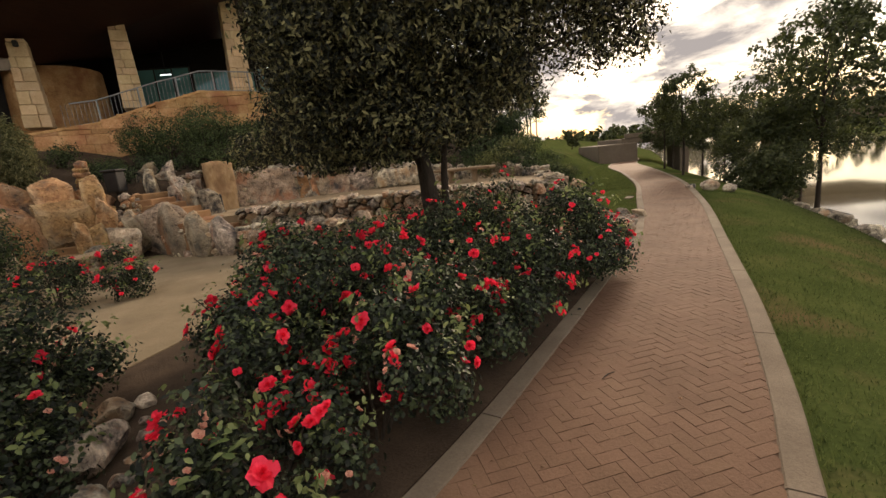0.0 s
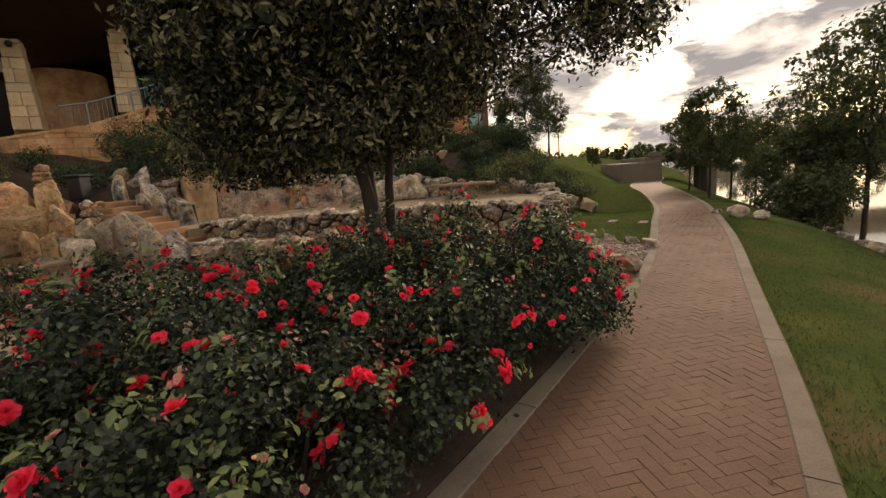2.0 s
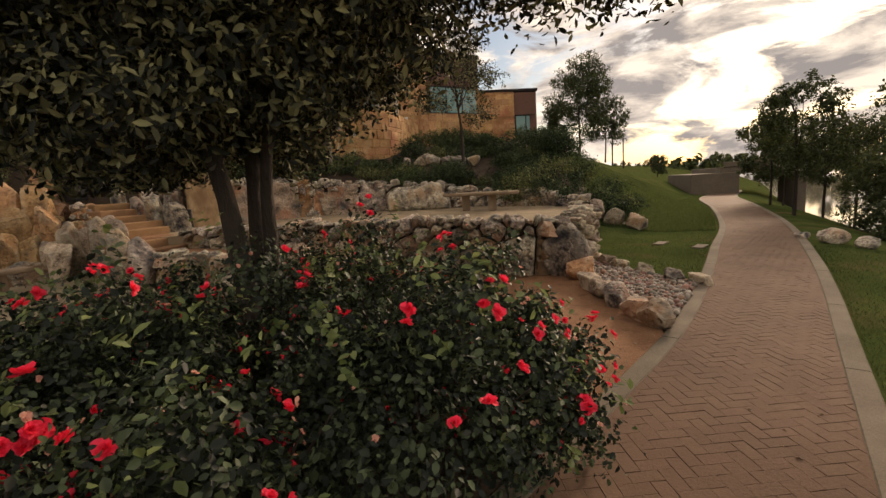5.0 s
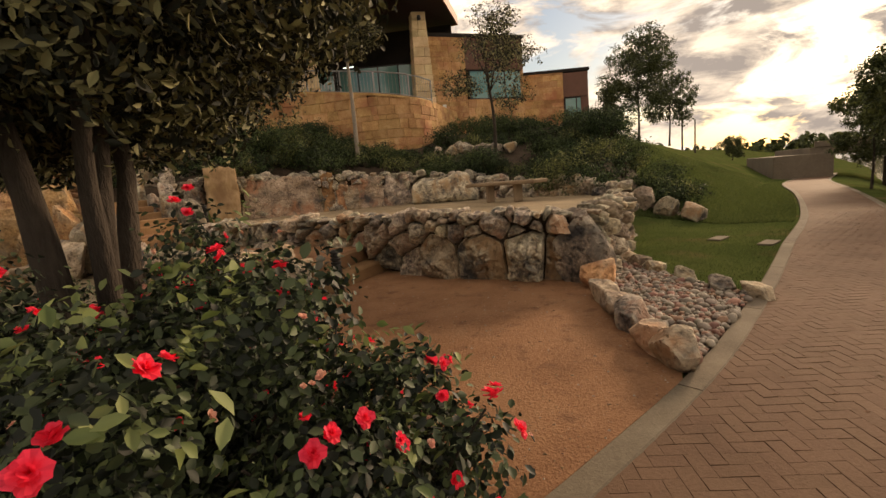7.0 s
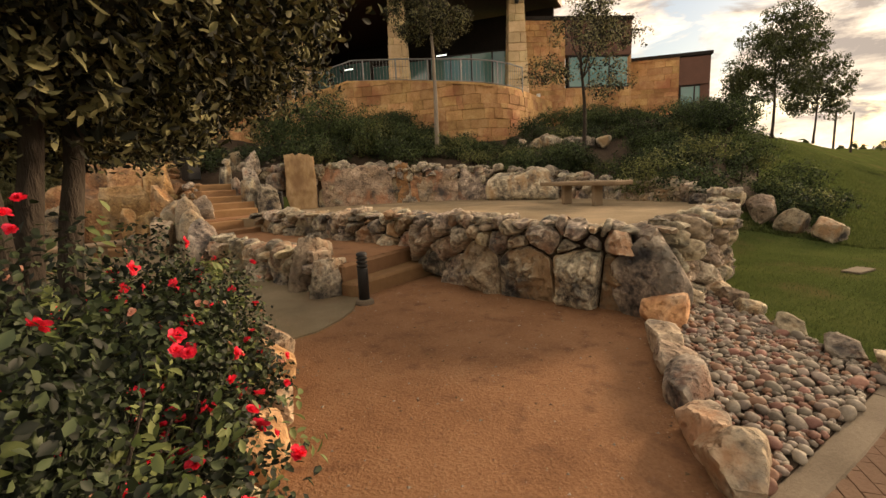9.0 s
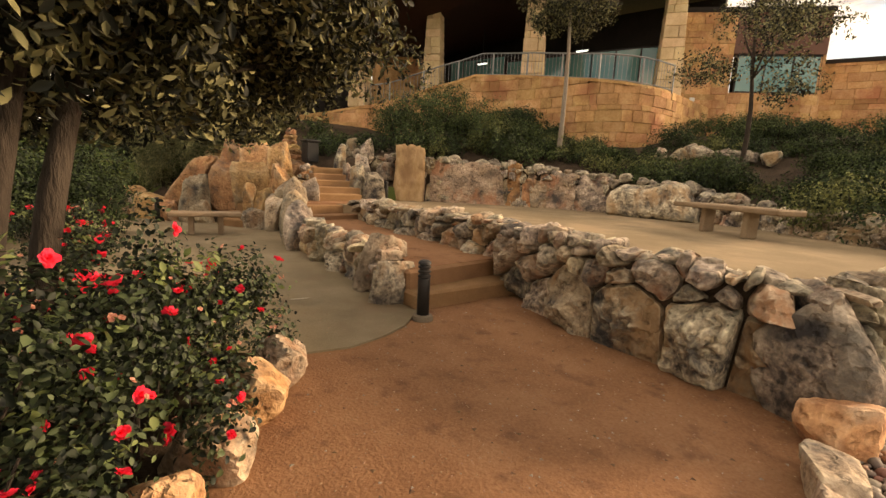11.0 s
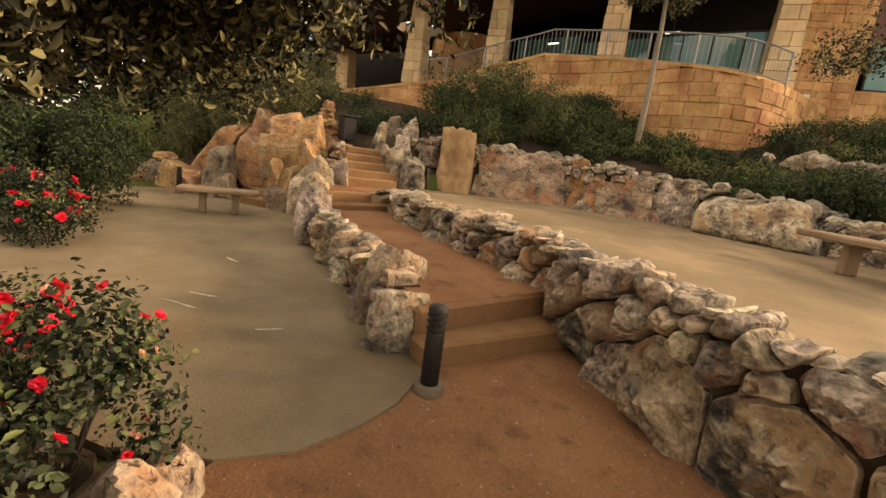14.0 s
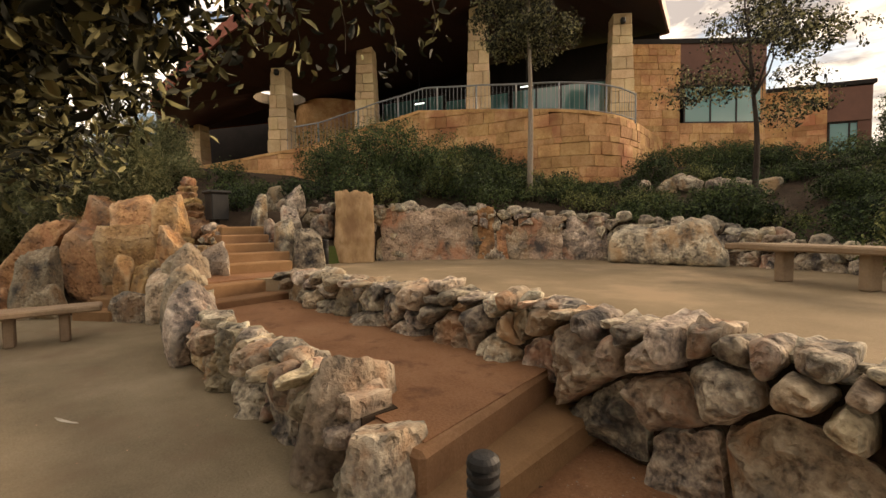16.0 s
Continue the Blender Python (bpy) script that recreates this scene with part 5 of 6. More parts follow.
wall_box(wing, "lower_wall", (0.75, 28.73), (2.0, 29.2), 2.3, 4.1, 0.5, M_MASONRY)
wall_box(wing, "panel", (0.75, 28.71), (2.0, 29.18), 5.3, 6.55, 0.5, M_PANEL, "brown metal panel")
wall_box(wing, "end_wall", (2.0, 29.2), (1.2, 33), 2.3, 6.55, 0.4, M_PANEL)
window(wing, (0.8, 28.85), (1.95, 29.3), 4.1, 5.3, 2)
# the same painted shade backs this window
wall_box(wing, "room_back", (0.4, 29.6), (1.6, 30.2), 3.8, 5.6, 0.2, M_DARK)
wall_box(wing, "roof_edge", (-1.7, 27.75), (2.1, 29.15), 6.6, 6.75, 1.2, M_DARK)

junction = part("junction_box", box_bm(0.17, 0.08, 0.15, 0.012, pose(-4.2, 23.5, 4.82, 0, 0, 42)), M_WHITE)
tagged(junction, "small white junction box on the sandstone wing", "junction box")


def railing(line, zf, label):
    """A steel guard rail: posts, two rails and thin balusters."""
    top = thing("railing", label, "railing", kind="structure")
    seg = np.concatenate([[0], np.cumsum(np.linalg.norm(np.diff(line, axis=0), axis=1))])
    at = lambda s: (float(np.interp(s, seg, line[:, 0])), float(np.interp(s, seg, line[:, 1])))
    for dz, r in ((0.86, 0.026), (0.1, 0.018)):
        v, f = [], []
        pts = [(*at(s), zf(at(s)[0]) + dz) for s in np.arange(0, seg[-1], 0.4)]
        tube(v, f, pts, [r] * len(pts), 6)
        pydata("rail", v, f, M_RAIL, top)
    for s in np.arange(0, seg[-1], 1.35):
        x, y = at(s)
        v, f = [], []
        tube(v, f, [(x, y, zf(x) - 0.05), (x, y, zf(x) + 0.88)], [0.026, 0.026], 6)
        pydata("post", v, f, M_RAIL, top)
    v, f = [], []
    for s in np.arange(0.1, seg[-1], 0.135):
        x, y = at(s)
        tube(v, f, [(x, y, zf(x) + 0.1), (x, y, zf(x) + 0.85)], [0.008, 0.008], 4)
    tagged(pydata("balusters", v, f, M_RAIL, top), kind="stuff")
    return top


RAILING = np.array([p + np.array([0, 0.32]) for p in TER if p[0] > -13.2 and p[1] < 20.2])
railing(RAILING, TER_Z, "curved grey steel guard rail on the terrace wall")


# ---- trees ----
def tree(name, label, base, stems, blobs, leaf, leaf_size, density, bark, seed, ratio=0.5):
    """A tree: stems are lists of points with a first radius; blobs give its crown."""
    top = thing(name, label, "tree", "trees", at=base)
    rng = np.random.default_rng(seed)
    v, f = [], []
    for pts, r in stems:
        c = spline(pts, 0.3)
        k = len(c)
        wob = np.cumsum(rng.normal(0, 0.006, (k, 3)), 0)
        wob[:, 2] = 0
        tube(v, f, c + wob, [r * (1 - 0.72 * i / (k - 1)) * (1.35 if i == 0 else 1) for i in range(k)], 9)
        tip = c[-1]
        near = sorted(blobs, key=lambda b: (b[0] - tip[0]) ** 2 + (b[1] - tip[1]) ** 2 + (b[2] - tip[2]) ** 2)[:5]
        for b in near:
            s0 = c[int(k * rng.uniform(0.55, 0.95))]
            e = np.array(b[:3]) + rng.normal(0, 0.15, 3)
            mid = (s0 + e) / 2 + rng.normal(0, 0.12, 3)
            limb = spline([s0, mid, e], 0.3)
            tube(v, f, limb, [r * 0.32 * (1 - 0.8 * i / (len(limb) - 1)) + 0.004 for i in range(len(limb))], 6)
    pydata("trunk", v, f, bark, top, smooth=True)
    p, nm = blob_points(blobs, density, rng)
    leaves("crown", p, nm, leaf_size, leaf, top, seed=seed, ratio=ratio)
    return top


# foliage masses of the oak: centre and half sizes
OAK_TOP = [(0.5, 4.8, 4.2, 1.9, 1.9, 1.6), (2.3, 5.2, 4.4, 1.5, 1.3, 1.0), (3.0, 5.4, 3.9, 1.1, 0.9, 0.9), (-0.6, 5.0, 3.8, 1.0, 1.2, 1.2), (0.7, 3.5, 4.0, 1.4, 1.1, 1.1), (1.8, 4.2, 3.7, 1.2, 1.0, 0.8), (0.6, 4.8, 5.6, 1.7, 1.7, 1.0), (2.6, 4.9, 5.0, 1.0, 1.0, 0.7), (-0.45, 3.9, 4.2, 0.75, 0.8, 1.0), (-0.7, 5.2, 4.7, 0.9, 1.0, 1.0), (-0.1, 3.7, 4.8, 0.9, 0.8, 1.0), (-0.6, 3.75, 3.9, 0.4, 0.4, 0.6)]
OAK_MIDDLE = [(2.5, 5.3, 3.45, 1.2, 1.0, 0.9), (3.4, 5.6, 3.3, 0.7, 0.7, 0.7), (-1.0, 6.1, 3.1, 0.8, 0.8, 0.8), (0.2, 6.2, 3.3, 1.2, 0.8, 1.1), (-1.0, 6.3, 3.0, 1.0, 0.8, 0.9), (1.3, 5.7, 2.9, 0.9, 0.7, 0.7), (0.0, 5.4, 2.75, 1.1, 0.8, 0.6), (1.1, 4.3, 2.9, 1.1, 0.9, 0.65), (0.2, 3.9, 2.9, 1.0, 0.9, 0.7), (-0.5, 4.4, 3.1, 0.9, 0.8, 0.8), (0.1, 6.8, 2.75, 0.6, 0.4, 0.5), (-0.6, 4.05, 3.3, 0.65, 0.7, 0.9), (-0.4, 3.7, 3.0, 0.55, 0.5, 0.7), (-0.9, 6.3, 2.75, 0.8, 0.6, 0.6), (-0.72, 3.78, 3.2, 0.35, 0.35, 0.7), (-0.6, 6.5, 3.2, 0.9, 0.6, 0.6)]
OAK_SKIRT = [(0.9, 6.1, 2.5, 0.5, 0.4, 0.35), (-0.3, 6.7, 2.45, 0.6, 0.4, 0.35), (0.9, 4.5, 2.25, 0.9, 0.8, 0.55), (0.0, 4.3, 2.2, 0.8, 0.7, 0.55), (0.6, 5.2, 2.2, 0.8, 0.6, 0.5), (-0.4, 5.3, 2.15, 0.8, 0.7, 0.5), (1.6, 4.9, 2.55, 0.7, 0.7, 0.5), (-0.6, 4.2, 2.3, 0.6, 0.6, 0.5), (0.3, 4.0, 2.05, 0.8, 0.6, 0.45), (-0.5, 4.5, 1.95, 0.7, 0.6, 0.45), (-0.3, 6.35, 2.65, 0.7, 0.5, 0.5), (0.4, 5.6, 1.95, 0.5, 0.4, 0.3)]
OAK_WEST = [(-1.0, 5.5, 2.6, 0.9, 0.8, 0.65), (-1.0, 6.1, 2.6, 0.6, 0.6, 0.55), (-1.0, 5.9, 2.15, 0.7, 0.6, 0.5), (-0.7, 6.8, 2.5, 0.6, 0.5, 0.5), (-0.9, 6.6, 2.3, 0.5, 0.4, 0.4), (-0.8, 4.75, 2.6, 0.6, 0.6, 0.6), (-0.8, 5.1, 1.9, 0.6, 0.6, 0.4), (-0.68, 3.85, 2.5, 0.35, 0.35, 0.5), (-1.4, 6.6, 2.65, 0.7, 0.6, 0.6), (-1.6, 6.0, 2.45, 0.7, 0.7, 0.7), (-1.66, 6.71, 2.45, 0.55, 0.55, 0.47), (-1.89, 6.62, 2.2, 0.5, 0.5, 0.42), (-2.8, 6.75, 2.11, 0.45, 0.45, 0.38)]
OAK = OAK_TOP + OAK_MIDDLE + OAK_SKIRT + OAK_WEST
oak = thing("live_oak", "spreading live oak with several leaning trunks and dense dark crown", "tree", "trees", at=(0.25, 4.9, 0.0))
orng = np.random.default_rng(31)
OAK_STEMS = [([(0.72, 4.46, -0.1), (0.66, 4.43, 0.9), (0.55, 4.40, 1.8), (0.1, 4.3, 3.4)], 0.09), ([(0.76, 4.60, -0.1), (0.78, 4.60, 1.0), (0.9, 4.6, 2.0), (1.5, 4.8, 3.6)], 0.062), ([(0.62, 4.66, -0.1), (0.59, 4.72, 1.0), (0.5, 4.9, 2.2), (0.5, 4.9, 4.2)], 0.075), ([(0.56, 4.82, -0.1), (0.49, 4.92, 1.0), (0.33, 5.1, 1.9), (-0.7, 5.4, 3.4)], 0.072)]
for pts, r in OAK_STEMS:
    c = spline(pts, 0.25)
    v, f = [], []
    tube(v, f, c - np.array([0.25, 4.9, 0]), [r * (1 - 0.6 * i / (len(c) - 1)) * (1.35 if i == 0 else 1) * (1 + 0.06 * math.sin(i * 1.7)) for i in range(len(c))], 10)
    pydata("trunk", v, f, M_BARK, oak, smooth=True)
for b in OAK:
    pts, r = min(OAK_STEMS, key=lambda q: (q[0][3][0] - b[0]) ** 2 + (q[0][3][1] - b[1]) ** 2)
    c = spline(pts, 0.25)
    s0 = c[int(len(c) * orng.uniform(0.5, 0.9))]
    e = np.array(b[:3])
    limb = spline([s0, (s0 + e) / 2 + orng.normal(0, 0.15, 3), e], 0.3) - np.array([0.25, 4.9, 0])
    v, f = [], []
    tube(v, f, limb, [0.028 * (1 - 0.8 * i / (len(limb) - 1)) + 0.004 for i in range(len(limb))], 6)
    pydata("limb", v, f, M_BARK, oak, smooth=True)
# low sprigs that hang from the oak's outer limbs
sv, sf, sp = [], [], []
for x, y, z in ((-0.62, 7.15, 2.32), (-0.66, 7.33, 2.3), (-0.61, 7.52, 2.4), (-0.63, 7.84, 2.4), (-0.4, 7.87, 2.5), (-0.5, 7.04, 2.42), (-0.2, 7.5, 2.62)):
    c = spline([(-0.4, 6.6, 2.75), ((x - 0.3) / 2, (y + 6.7) / 2, z + 0.28), (x, y, z + 0.1), (x - 0.03, y + 0.05, z - 0.12)], 0.08)
    tube(sv, sf, c - np.array([0.25, 4.9, 0]), [0.008 * (1 - 0.7 * i / (len(c) - 1)) for i in range(len(c))], 5)
    tail = c[len(c) // 2:]
    sp.append(np.repeat(tail, 9, axis=0) + orng.normal(0, 0.045, (len(tail) * 9, 3)))
pydata("twig", sv, sf, M_BARK, oak, smooth=True)
sp = np.vstack(sp)
p, nm = blob_points(OAK, 6400, orng, 0.4)
keep = ~((p[:, 0] > 1.5) & (p[:, 2] < 2.1)) & (p[:, 2] > 1.55) & ~((p[:, 1] > 5.9) & (p[:, 0] > -0.3) & (p[:, 2] < 2.1))
p, nm = np.vstack([p[keep], sp]), np.vstack([nm[keep], orng.normal(0, 1, sp.shape)])
leaves("crown", p - np.array([0.25, 4.9, 0]), nm, 0.064, M_LEAF_OAK, oak, seed=31, ratio=0.4)


def simple_tree(x, y, z, h, r, seed, leaf=M_LEAF_TREE, bark=M_BARK, trunk=0.35, density=1900, size=0.10, name="tree", label="small leafy park tree with a slim trunk", narrow=1.0):
    rng = random.Random(seed)
    blobs = []
    for i in range(30):
        t = (i + rng.random()) / 30
        zz = z + h * (trunk + 0.12 + (0.88 - trunk) * t)
        rad = r * narrow * (0.5 + 0.9 * t - 1.15 * t * t) * 1.25 * rng.uniform(0.25, 1.0)
        a = rng.random() * 6.28
        s = r * rng.uniform(0.2, 0.36)
        blobs.append((x + rad * math.cos(a), y + rad * math.sin(a), zz, s, s, s * 0.8))
    return tree(name, label, (0, 0, 0), [([(x, y, z - 0.2), (x + 0.04, y, z + h * trunk), (x + rng.uniform(-0.15, 0.15), y, z + h * 0.85)], 0.010 * h + 0.02)], blobs, leaf, size, density, bark, seed)


simple_tree(10.6, 19.0, -0.5, 4.4, 1.55, 1, density=1500, label="leafy tree on the lawn beside the path")
simple_tree(13.2, 22.5, -1.2, 4.2, 1.7, 2, density=1200, label="leafy tree on the river bank")
simple_tree(12.9, 16.6, -1.6, 3.6, 2.1, 3, trunk=0.12, label="bushy low tree on the river bank")
simple_tree(14.2, 16.2, -3.0, 8.4, 3.4, 4, trunk=0.36, density=400, size=0.15, label="tall open-crowned tree at the water's edge")
simple_tree(11.0, 14.0, -1.4, 2.0, 1.2, 41, trunk=0.1, label="low bush on the river bank")
simple_tree(17.0, 21, -3.0, 7.5, 3.0, 5, density=800, label="leafy tree at the water's edge")
simple_tree(16.2, 26, -2.4, 5.5, 2.4, 42, density=1000, label="leafy tree on the river bank")
simple_tree(13.2, 27.0, -0.9, 4.6, 1.7, 43, label="leafy tree on the lawn beside the path")
for i, (x, y, h, r) in enumerate([(-16.5, 7.2, 5.5, 2.6), (-17, 1.5, 7.0, 3.0), (-12.5, 0.2, 6.0, 2.6), (-9.5, -2.5, 6.0, 2.6), (-19, 4.5, 8.0, 3.0)]):
    simple_tree(x, y, height(x, y), h, r, 60 + i, trunk=0.05, density=900, size=0.17, leaf=M_LEAF_OAK, label="dark leafy tree beyond the patio")
simple_tree(15.5, 31, -1.6, 5.0, 1.8, 6, label="leafy tree beside the far path")
simple_tree(4.6, 33.0, 2.9, 5.8, 2.6, 7, density=1500, trunk=0.22, label="airy tree on the grassy hill")
simple_tree(6.6, 36.5, 2.6, 4.2, 2.0, 8, density=1500, trunk=0.25, label="small tree on the grassy hill")
simple_tree(12.3, 47, 1.2, 1.7, 1.2, 71, trunk=0.02, label="round dark bush on the hill's skyline")
simple_tree(3.3, 33.5, 3.2, 3.2, 1.3, 9, trunk=0.1, label="bushy tree beside the wing")
simple_tree(-4.75, 16.2, 2.5, 6.2, 1.5, 10, bark=M_BARK_PALE, trunk=0.42, density=6000, size=0.065, leaf=M_LEAF_OAK, label="slender pale-barked oak before the terrace wall")
simple_tree(-0.15, 16.7, 1.7, 4.6, 1.7, 11, trunk=0.3, density=2000, size=0.06, leaf=M_LEAF_OAK, label="small open tree among shrubs")


# ---- shrubs on the hillside ----
def shrub(x, y, z, w, h, seed, leaf=M_LEAF_SHRUB, size=0.056, density=2600, ratio=0.42, label="dense dark green shrub on the hillside"):
    rng = random.Random(seed)
    blobs = [(x + rng.uniform(-0.35, 0.35) * w, y + rng.uniform(-0.3, 0.3) * w, z + h * rng.uniform(0.25, 0.65), w * rng.uniform(0.25, 0.42), w * rng.uniform(0.25, 0.42), h * rng.uniform(0.3, 0.42)) for _ in range(6)]
    top = thing("shrub", label, "shrub", "hillside shrubs", at=(0, 0, 0))
    v, f = [], []
    for b in blobs[:4]:
        tube(v, f, [(x, y, z - 0.1), ((x + b[0]) / 2, (y + b[1]) / 2, z + h * 0.2), b[:3]], [0.03, 0.02, 0.008], 5)
    pydata("stem", v, f, M_BARK, top)
    nr = np.random.default_rng(seed)
    p, nm = blob_points(blobs, density, nr, 0.55)
    leaves("foliage", p, nm, size, leaf, top, seed=seed, ratio=ratio)
    return top


SR = random.Random(77)
for i in range(56):
    x = SR.uniform(-7.5, 5.0)
    yb = float(np.interp(x, BACK_X, BACK_Y)) if x < 3.3 else 15.3
    y = yb + 0.55 + SR.random() ** 1.2 * (2.6 if x < -3 else 5.5)
    if -2.7 < x < 0.2 and 16.5 < y < 18.6:
        continue
    w = SR.uniform(0.9, 1.7) * (0.55 if -4.8 < x < -1.2 and y > 15.8 else 1.0)
    shrub(x, y, height(x, y) - 0.05, w, w * (SR.uniform(0.45, 0.75) if x > -5 else SR.uniform(0.6, 0.85)), 100 + i, leaf=(M_LEAF_DEEP, M_LEAF_SAGE, M_LEAF_SHRUB, M_LEAF_DEEP)[i % 4], label=("dense dark green shrub on the hillside", "rounded olive-green shrub on the hillside")[i % 4 == 1])
for i in range(34):
    x = SR.uniform(-9.0, -1.8)
    y = SR.uniform(max(15.2, float(np.interp(x, BACK_X, BACK_Y)) + 1.0), 17.7)
    w = SR.uniform(0.9, 1.5) if x < -4.6 else SR.uniform(0.7, 1.1)
    shrub(x, y, height(x, y) - 0.05, w, w * SR.uniform(0.4, 0.55), 860 + i, leaf=(M_LEAF_SHRUB, M_LEAF_DEEP, M_LEAF_SAGE)[i % 3], label="low spreading ground-cover shrub on the hillside")
for i in range(30):
    x, y = SR.uniform(-2.2, 4.3), SR.uniform(14.2, 19.5)
    if y < float(np.interp(x, BACK_X, BACK_Y)) + 0.5 or x > 5.2 - (y - 13.0) * 0.25 or (x > 2.5 and y < 15.9) or (x < 0.2 and 16.7 < y < 18.6):
        continue
    w = SR.uniform(0.8, 1.5)
    shrub(x, y, height(x, y) - 0.05, w, w * SR.uniform(0.32, 0.5), 800 + i, leaf=(M_LEAF_DEEP, M_LEAF_SHRUB, M_LEAF_SAGE)[i % 3], label="low spreading ground-cover shrub on the hillside")
for i in range(18):
    x = SR.uniform(-2.8, 2.6)
    y = SR.uniform(19.2, 24.0 + 1.6 * max(0, x))
    w = SR.uniform(0.9, 1.6)
    shrub(x, y, height(x, y) - 0.05, w, w * SR.uniform(0.45, 0.65), 930 + i, leaf=(M_LEAF_DEEP, M_LEAF_SHRUB)[i % 2], label="rounded dark shrub below the stone wing")
for x, y, w in [(-2.45, 17.75, 0.5), (-2.0, 17.95, 0.45), (-1.55, 18.1, 0.55), (-1.1, 18.3, 0.5), (-0.6, 18.45, 0.55), (-0.1, 18.6, 0.5), (-1.8, 18.05, 0.4), (-0.9, 18.4, 0.4)]:
    boulder(x, y, height(x, y) + 0.05, w * 1.1, w * 0.7, 0.36, "pale ledge stone among the hillside shrubs")
for x, y, w, h in [(-7.4, 13.2, 1.9, 1.7), (-8.6, 13.0, 1.8, 1.9), (-6.3, 14.3, 1.9, 1.6), (-9.8, 13.6, 1.7, 1.5), (-5.6, 15.6, 1.4, 1.0), (-3.3, 16.9, 0.9, 0.5), (-8.0, 14.8, 1.8, 1.6)]:
    shrub(x, y, height(x, y) - 0.05, w, h, int(x * 100 + y * 10) % 997 + 300, label="tall green juniper-like shrub below the terrace wall")
for x, y, w, h in [(-11.6, 7.9, 2.0, 2.5), (-12.1, 8.9, 1.9, 2.2), (-13.4, 8.9, 2.0, 2.6), (-10.9, 9.0, 1.5, 1.2), (-13.0, 10.1, 1.8, 1.8), (-11.6, 10.1, 1.6, 1.0), (-10.6, 8.5, 1.2, 1.3), (-11.2, 8.4, 1.6, 1.9), (-12.5, 7.4, 1.9, 2.3), (-11.4, 7.0, 1.4, 1.9), (-10.55, 7.5, 1.3, 1.8), (-10.0, 8.75, 1.2, 2.3), (-9.75, 8.95, 0.9, 2.1)]:
    shrub(x, y, height(x, y) - 0.05, w, h, int(x * 100 + y * 10) % 997 + 500, leaf=M_LEAF_CEDAR, size=0.10, density=4200, ratio=0.16, label="feathery olive cedar above the rock garden")
for i, (x, y, w) in enumerate(((-11.6, 7.2, 1.2), (-12.4, 6.6, 1.3), (-11.3, 6.2, 0.9), (-12.6, 7.8, 1.5), (-13.4, 5.6, 1.4), (-11.2, 8.2, 1.1), (-13.2, 9.2, 1.6), (-12.3, 8.8, 1.3), (-11.0, 5.4, 0.7))):
    shrub(x, y, height(x, y) - 0.05, w, w * 0.62, 640 + i, leaf=(M_LEAF_SHRUB, M_LEAF_SAGE)[i % 2], label="rounded green shrub at the patio's far edge")
for i, (x, y, w) in enumerate(((-8.5, 10.5, 0.9), (-9.3, 10.9, 1.0), (-8.1, 11.3, 1.0), (-9.0, 11.3, 1.1), (-8.4, 11.9, 1.0), (-10.6, 11.2, 1.0), (-7.4, 12.2, 0.8), (-10.4, 9.6, 0.8))):
    shrub(x, y, height(x, y) - 0.05, w, w * 0.7, 700 + i, leaf=(M_LEAF_DEEP, M_LEAF_SHRUB)[i % 2], label="dark green shrub above the rock stair")
for x, y, w in ((-7.3, 9.42, 0.5), (-7.75, 9.15, 0.45), (-6.5, 10.1, 0.35)):
    shrub(x, y, max(0.5, height(x, y)) - 0.05, w, w * 0.8, int(-x * 100), leaf=M_LEAF_NEW, size=0.035, density=4000, label="small pale green plant among the rocks")
for x, y, w, h in ((-7.0, 5.25, 1.3, 2.0), (-7.2, 4.5, 1.5, 2.0), (-6.6, 4.0, 1.3, 1.6)):
    shrub(x, y, 0.02, w, h, int(-x * 100), leaf=M_LEAF_DEEP, density=5200, size=0.06, label="dark bushy shrub beside the patio")


# ---- roses ----
def petal_mesh(name, seed, mat, r=0.045, rings=4):
    """An open rose: rings of cupped petals."""
    rng = np.random.default_rng(seed)
    v, f = [], []
    for k in range(rings):
        n = 8 - k
        for i in range(n):
            a = 2 * math.pi * (i + 0.37 * k) / n + rng.normal(0, 0.3)
            tilt = 0.30 + 0.36 * k + rng.normal(0, 0.25)
            L = r * (1.05 - 0.24 * k) * rng.uniform(0.65, 1.2)
            w = L * 0.55
            d, s = Vector((math.cos(a), math.sin(a), 0)), Vector((-math.sin(a), math.cos(a), 0))
            up = Vector((0, 0, 1))
            o = len(v)
            mid, tip = d * (L * 0.55 * math.cos(tilt)) + up * (L * 0.55 * math.sin(tilt)), d * (L * math.cos(tilt)) + up * (L * (math.sin(tilt) + 0.08))
            v += [d * 0.002, mid + s * w, tip + s * w * 0.55 - up * L * 0.12, tip, tip - s * w * 0.55 - up * L * 0.12, mid - s * w]
            f += [(o, o + 1, o + 2, o + 3), (o, o + 3, o + 4, o + 5)]
    me = bpy.data.meshes.new(name)
    me.from_pydata([tuple(p) for p in v], [], f)
    me.update()
    me.materials.append(mat)
    return me


BLOOMS = [petal_mesh("blossom", i, M_PETAL, 0.040 + 0.003 * i) for i in range(6)]
FADED = [petal_mesh("faded_blossom", 10 + i, M_PETAL_PINK, 0.030 + 0.005 * i, 2) for i in range(2)]


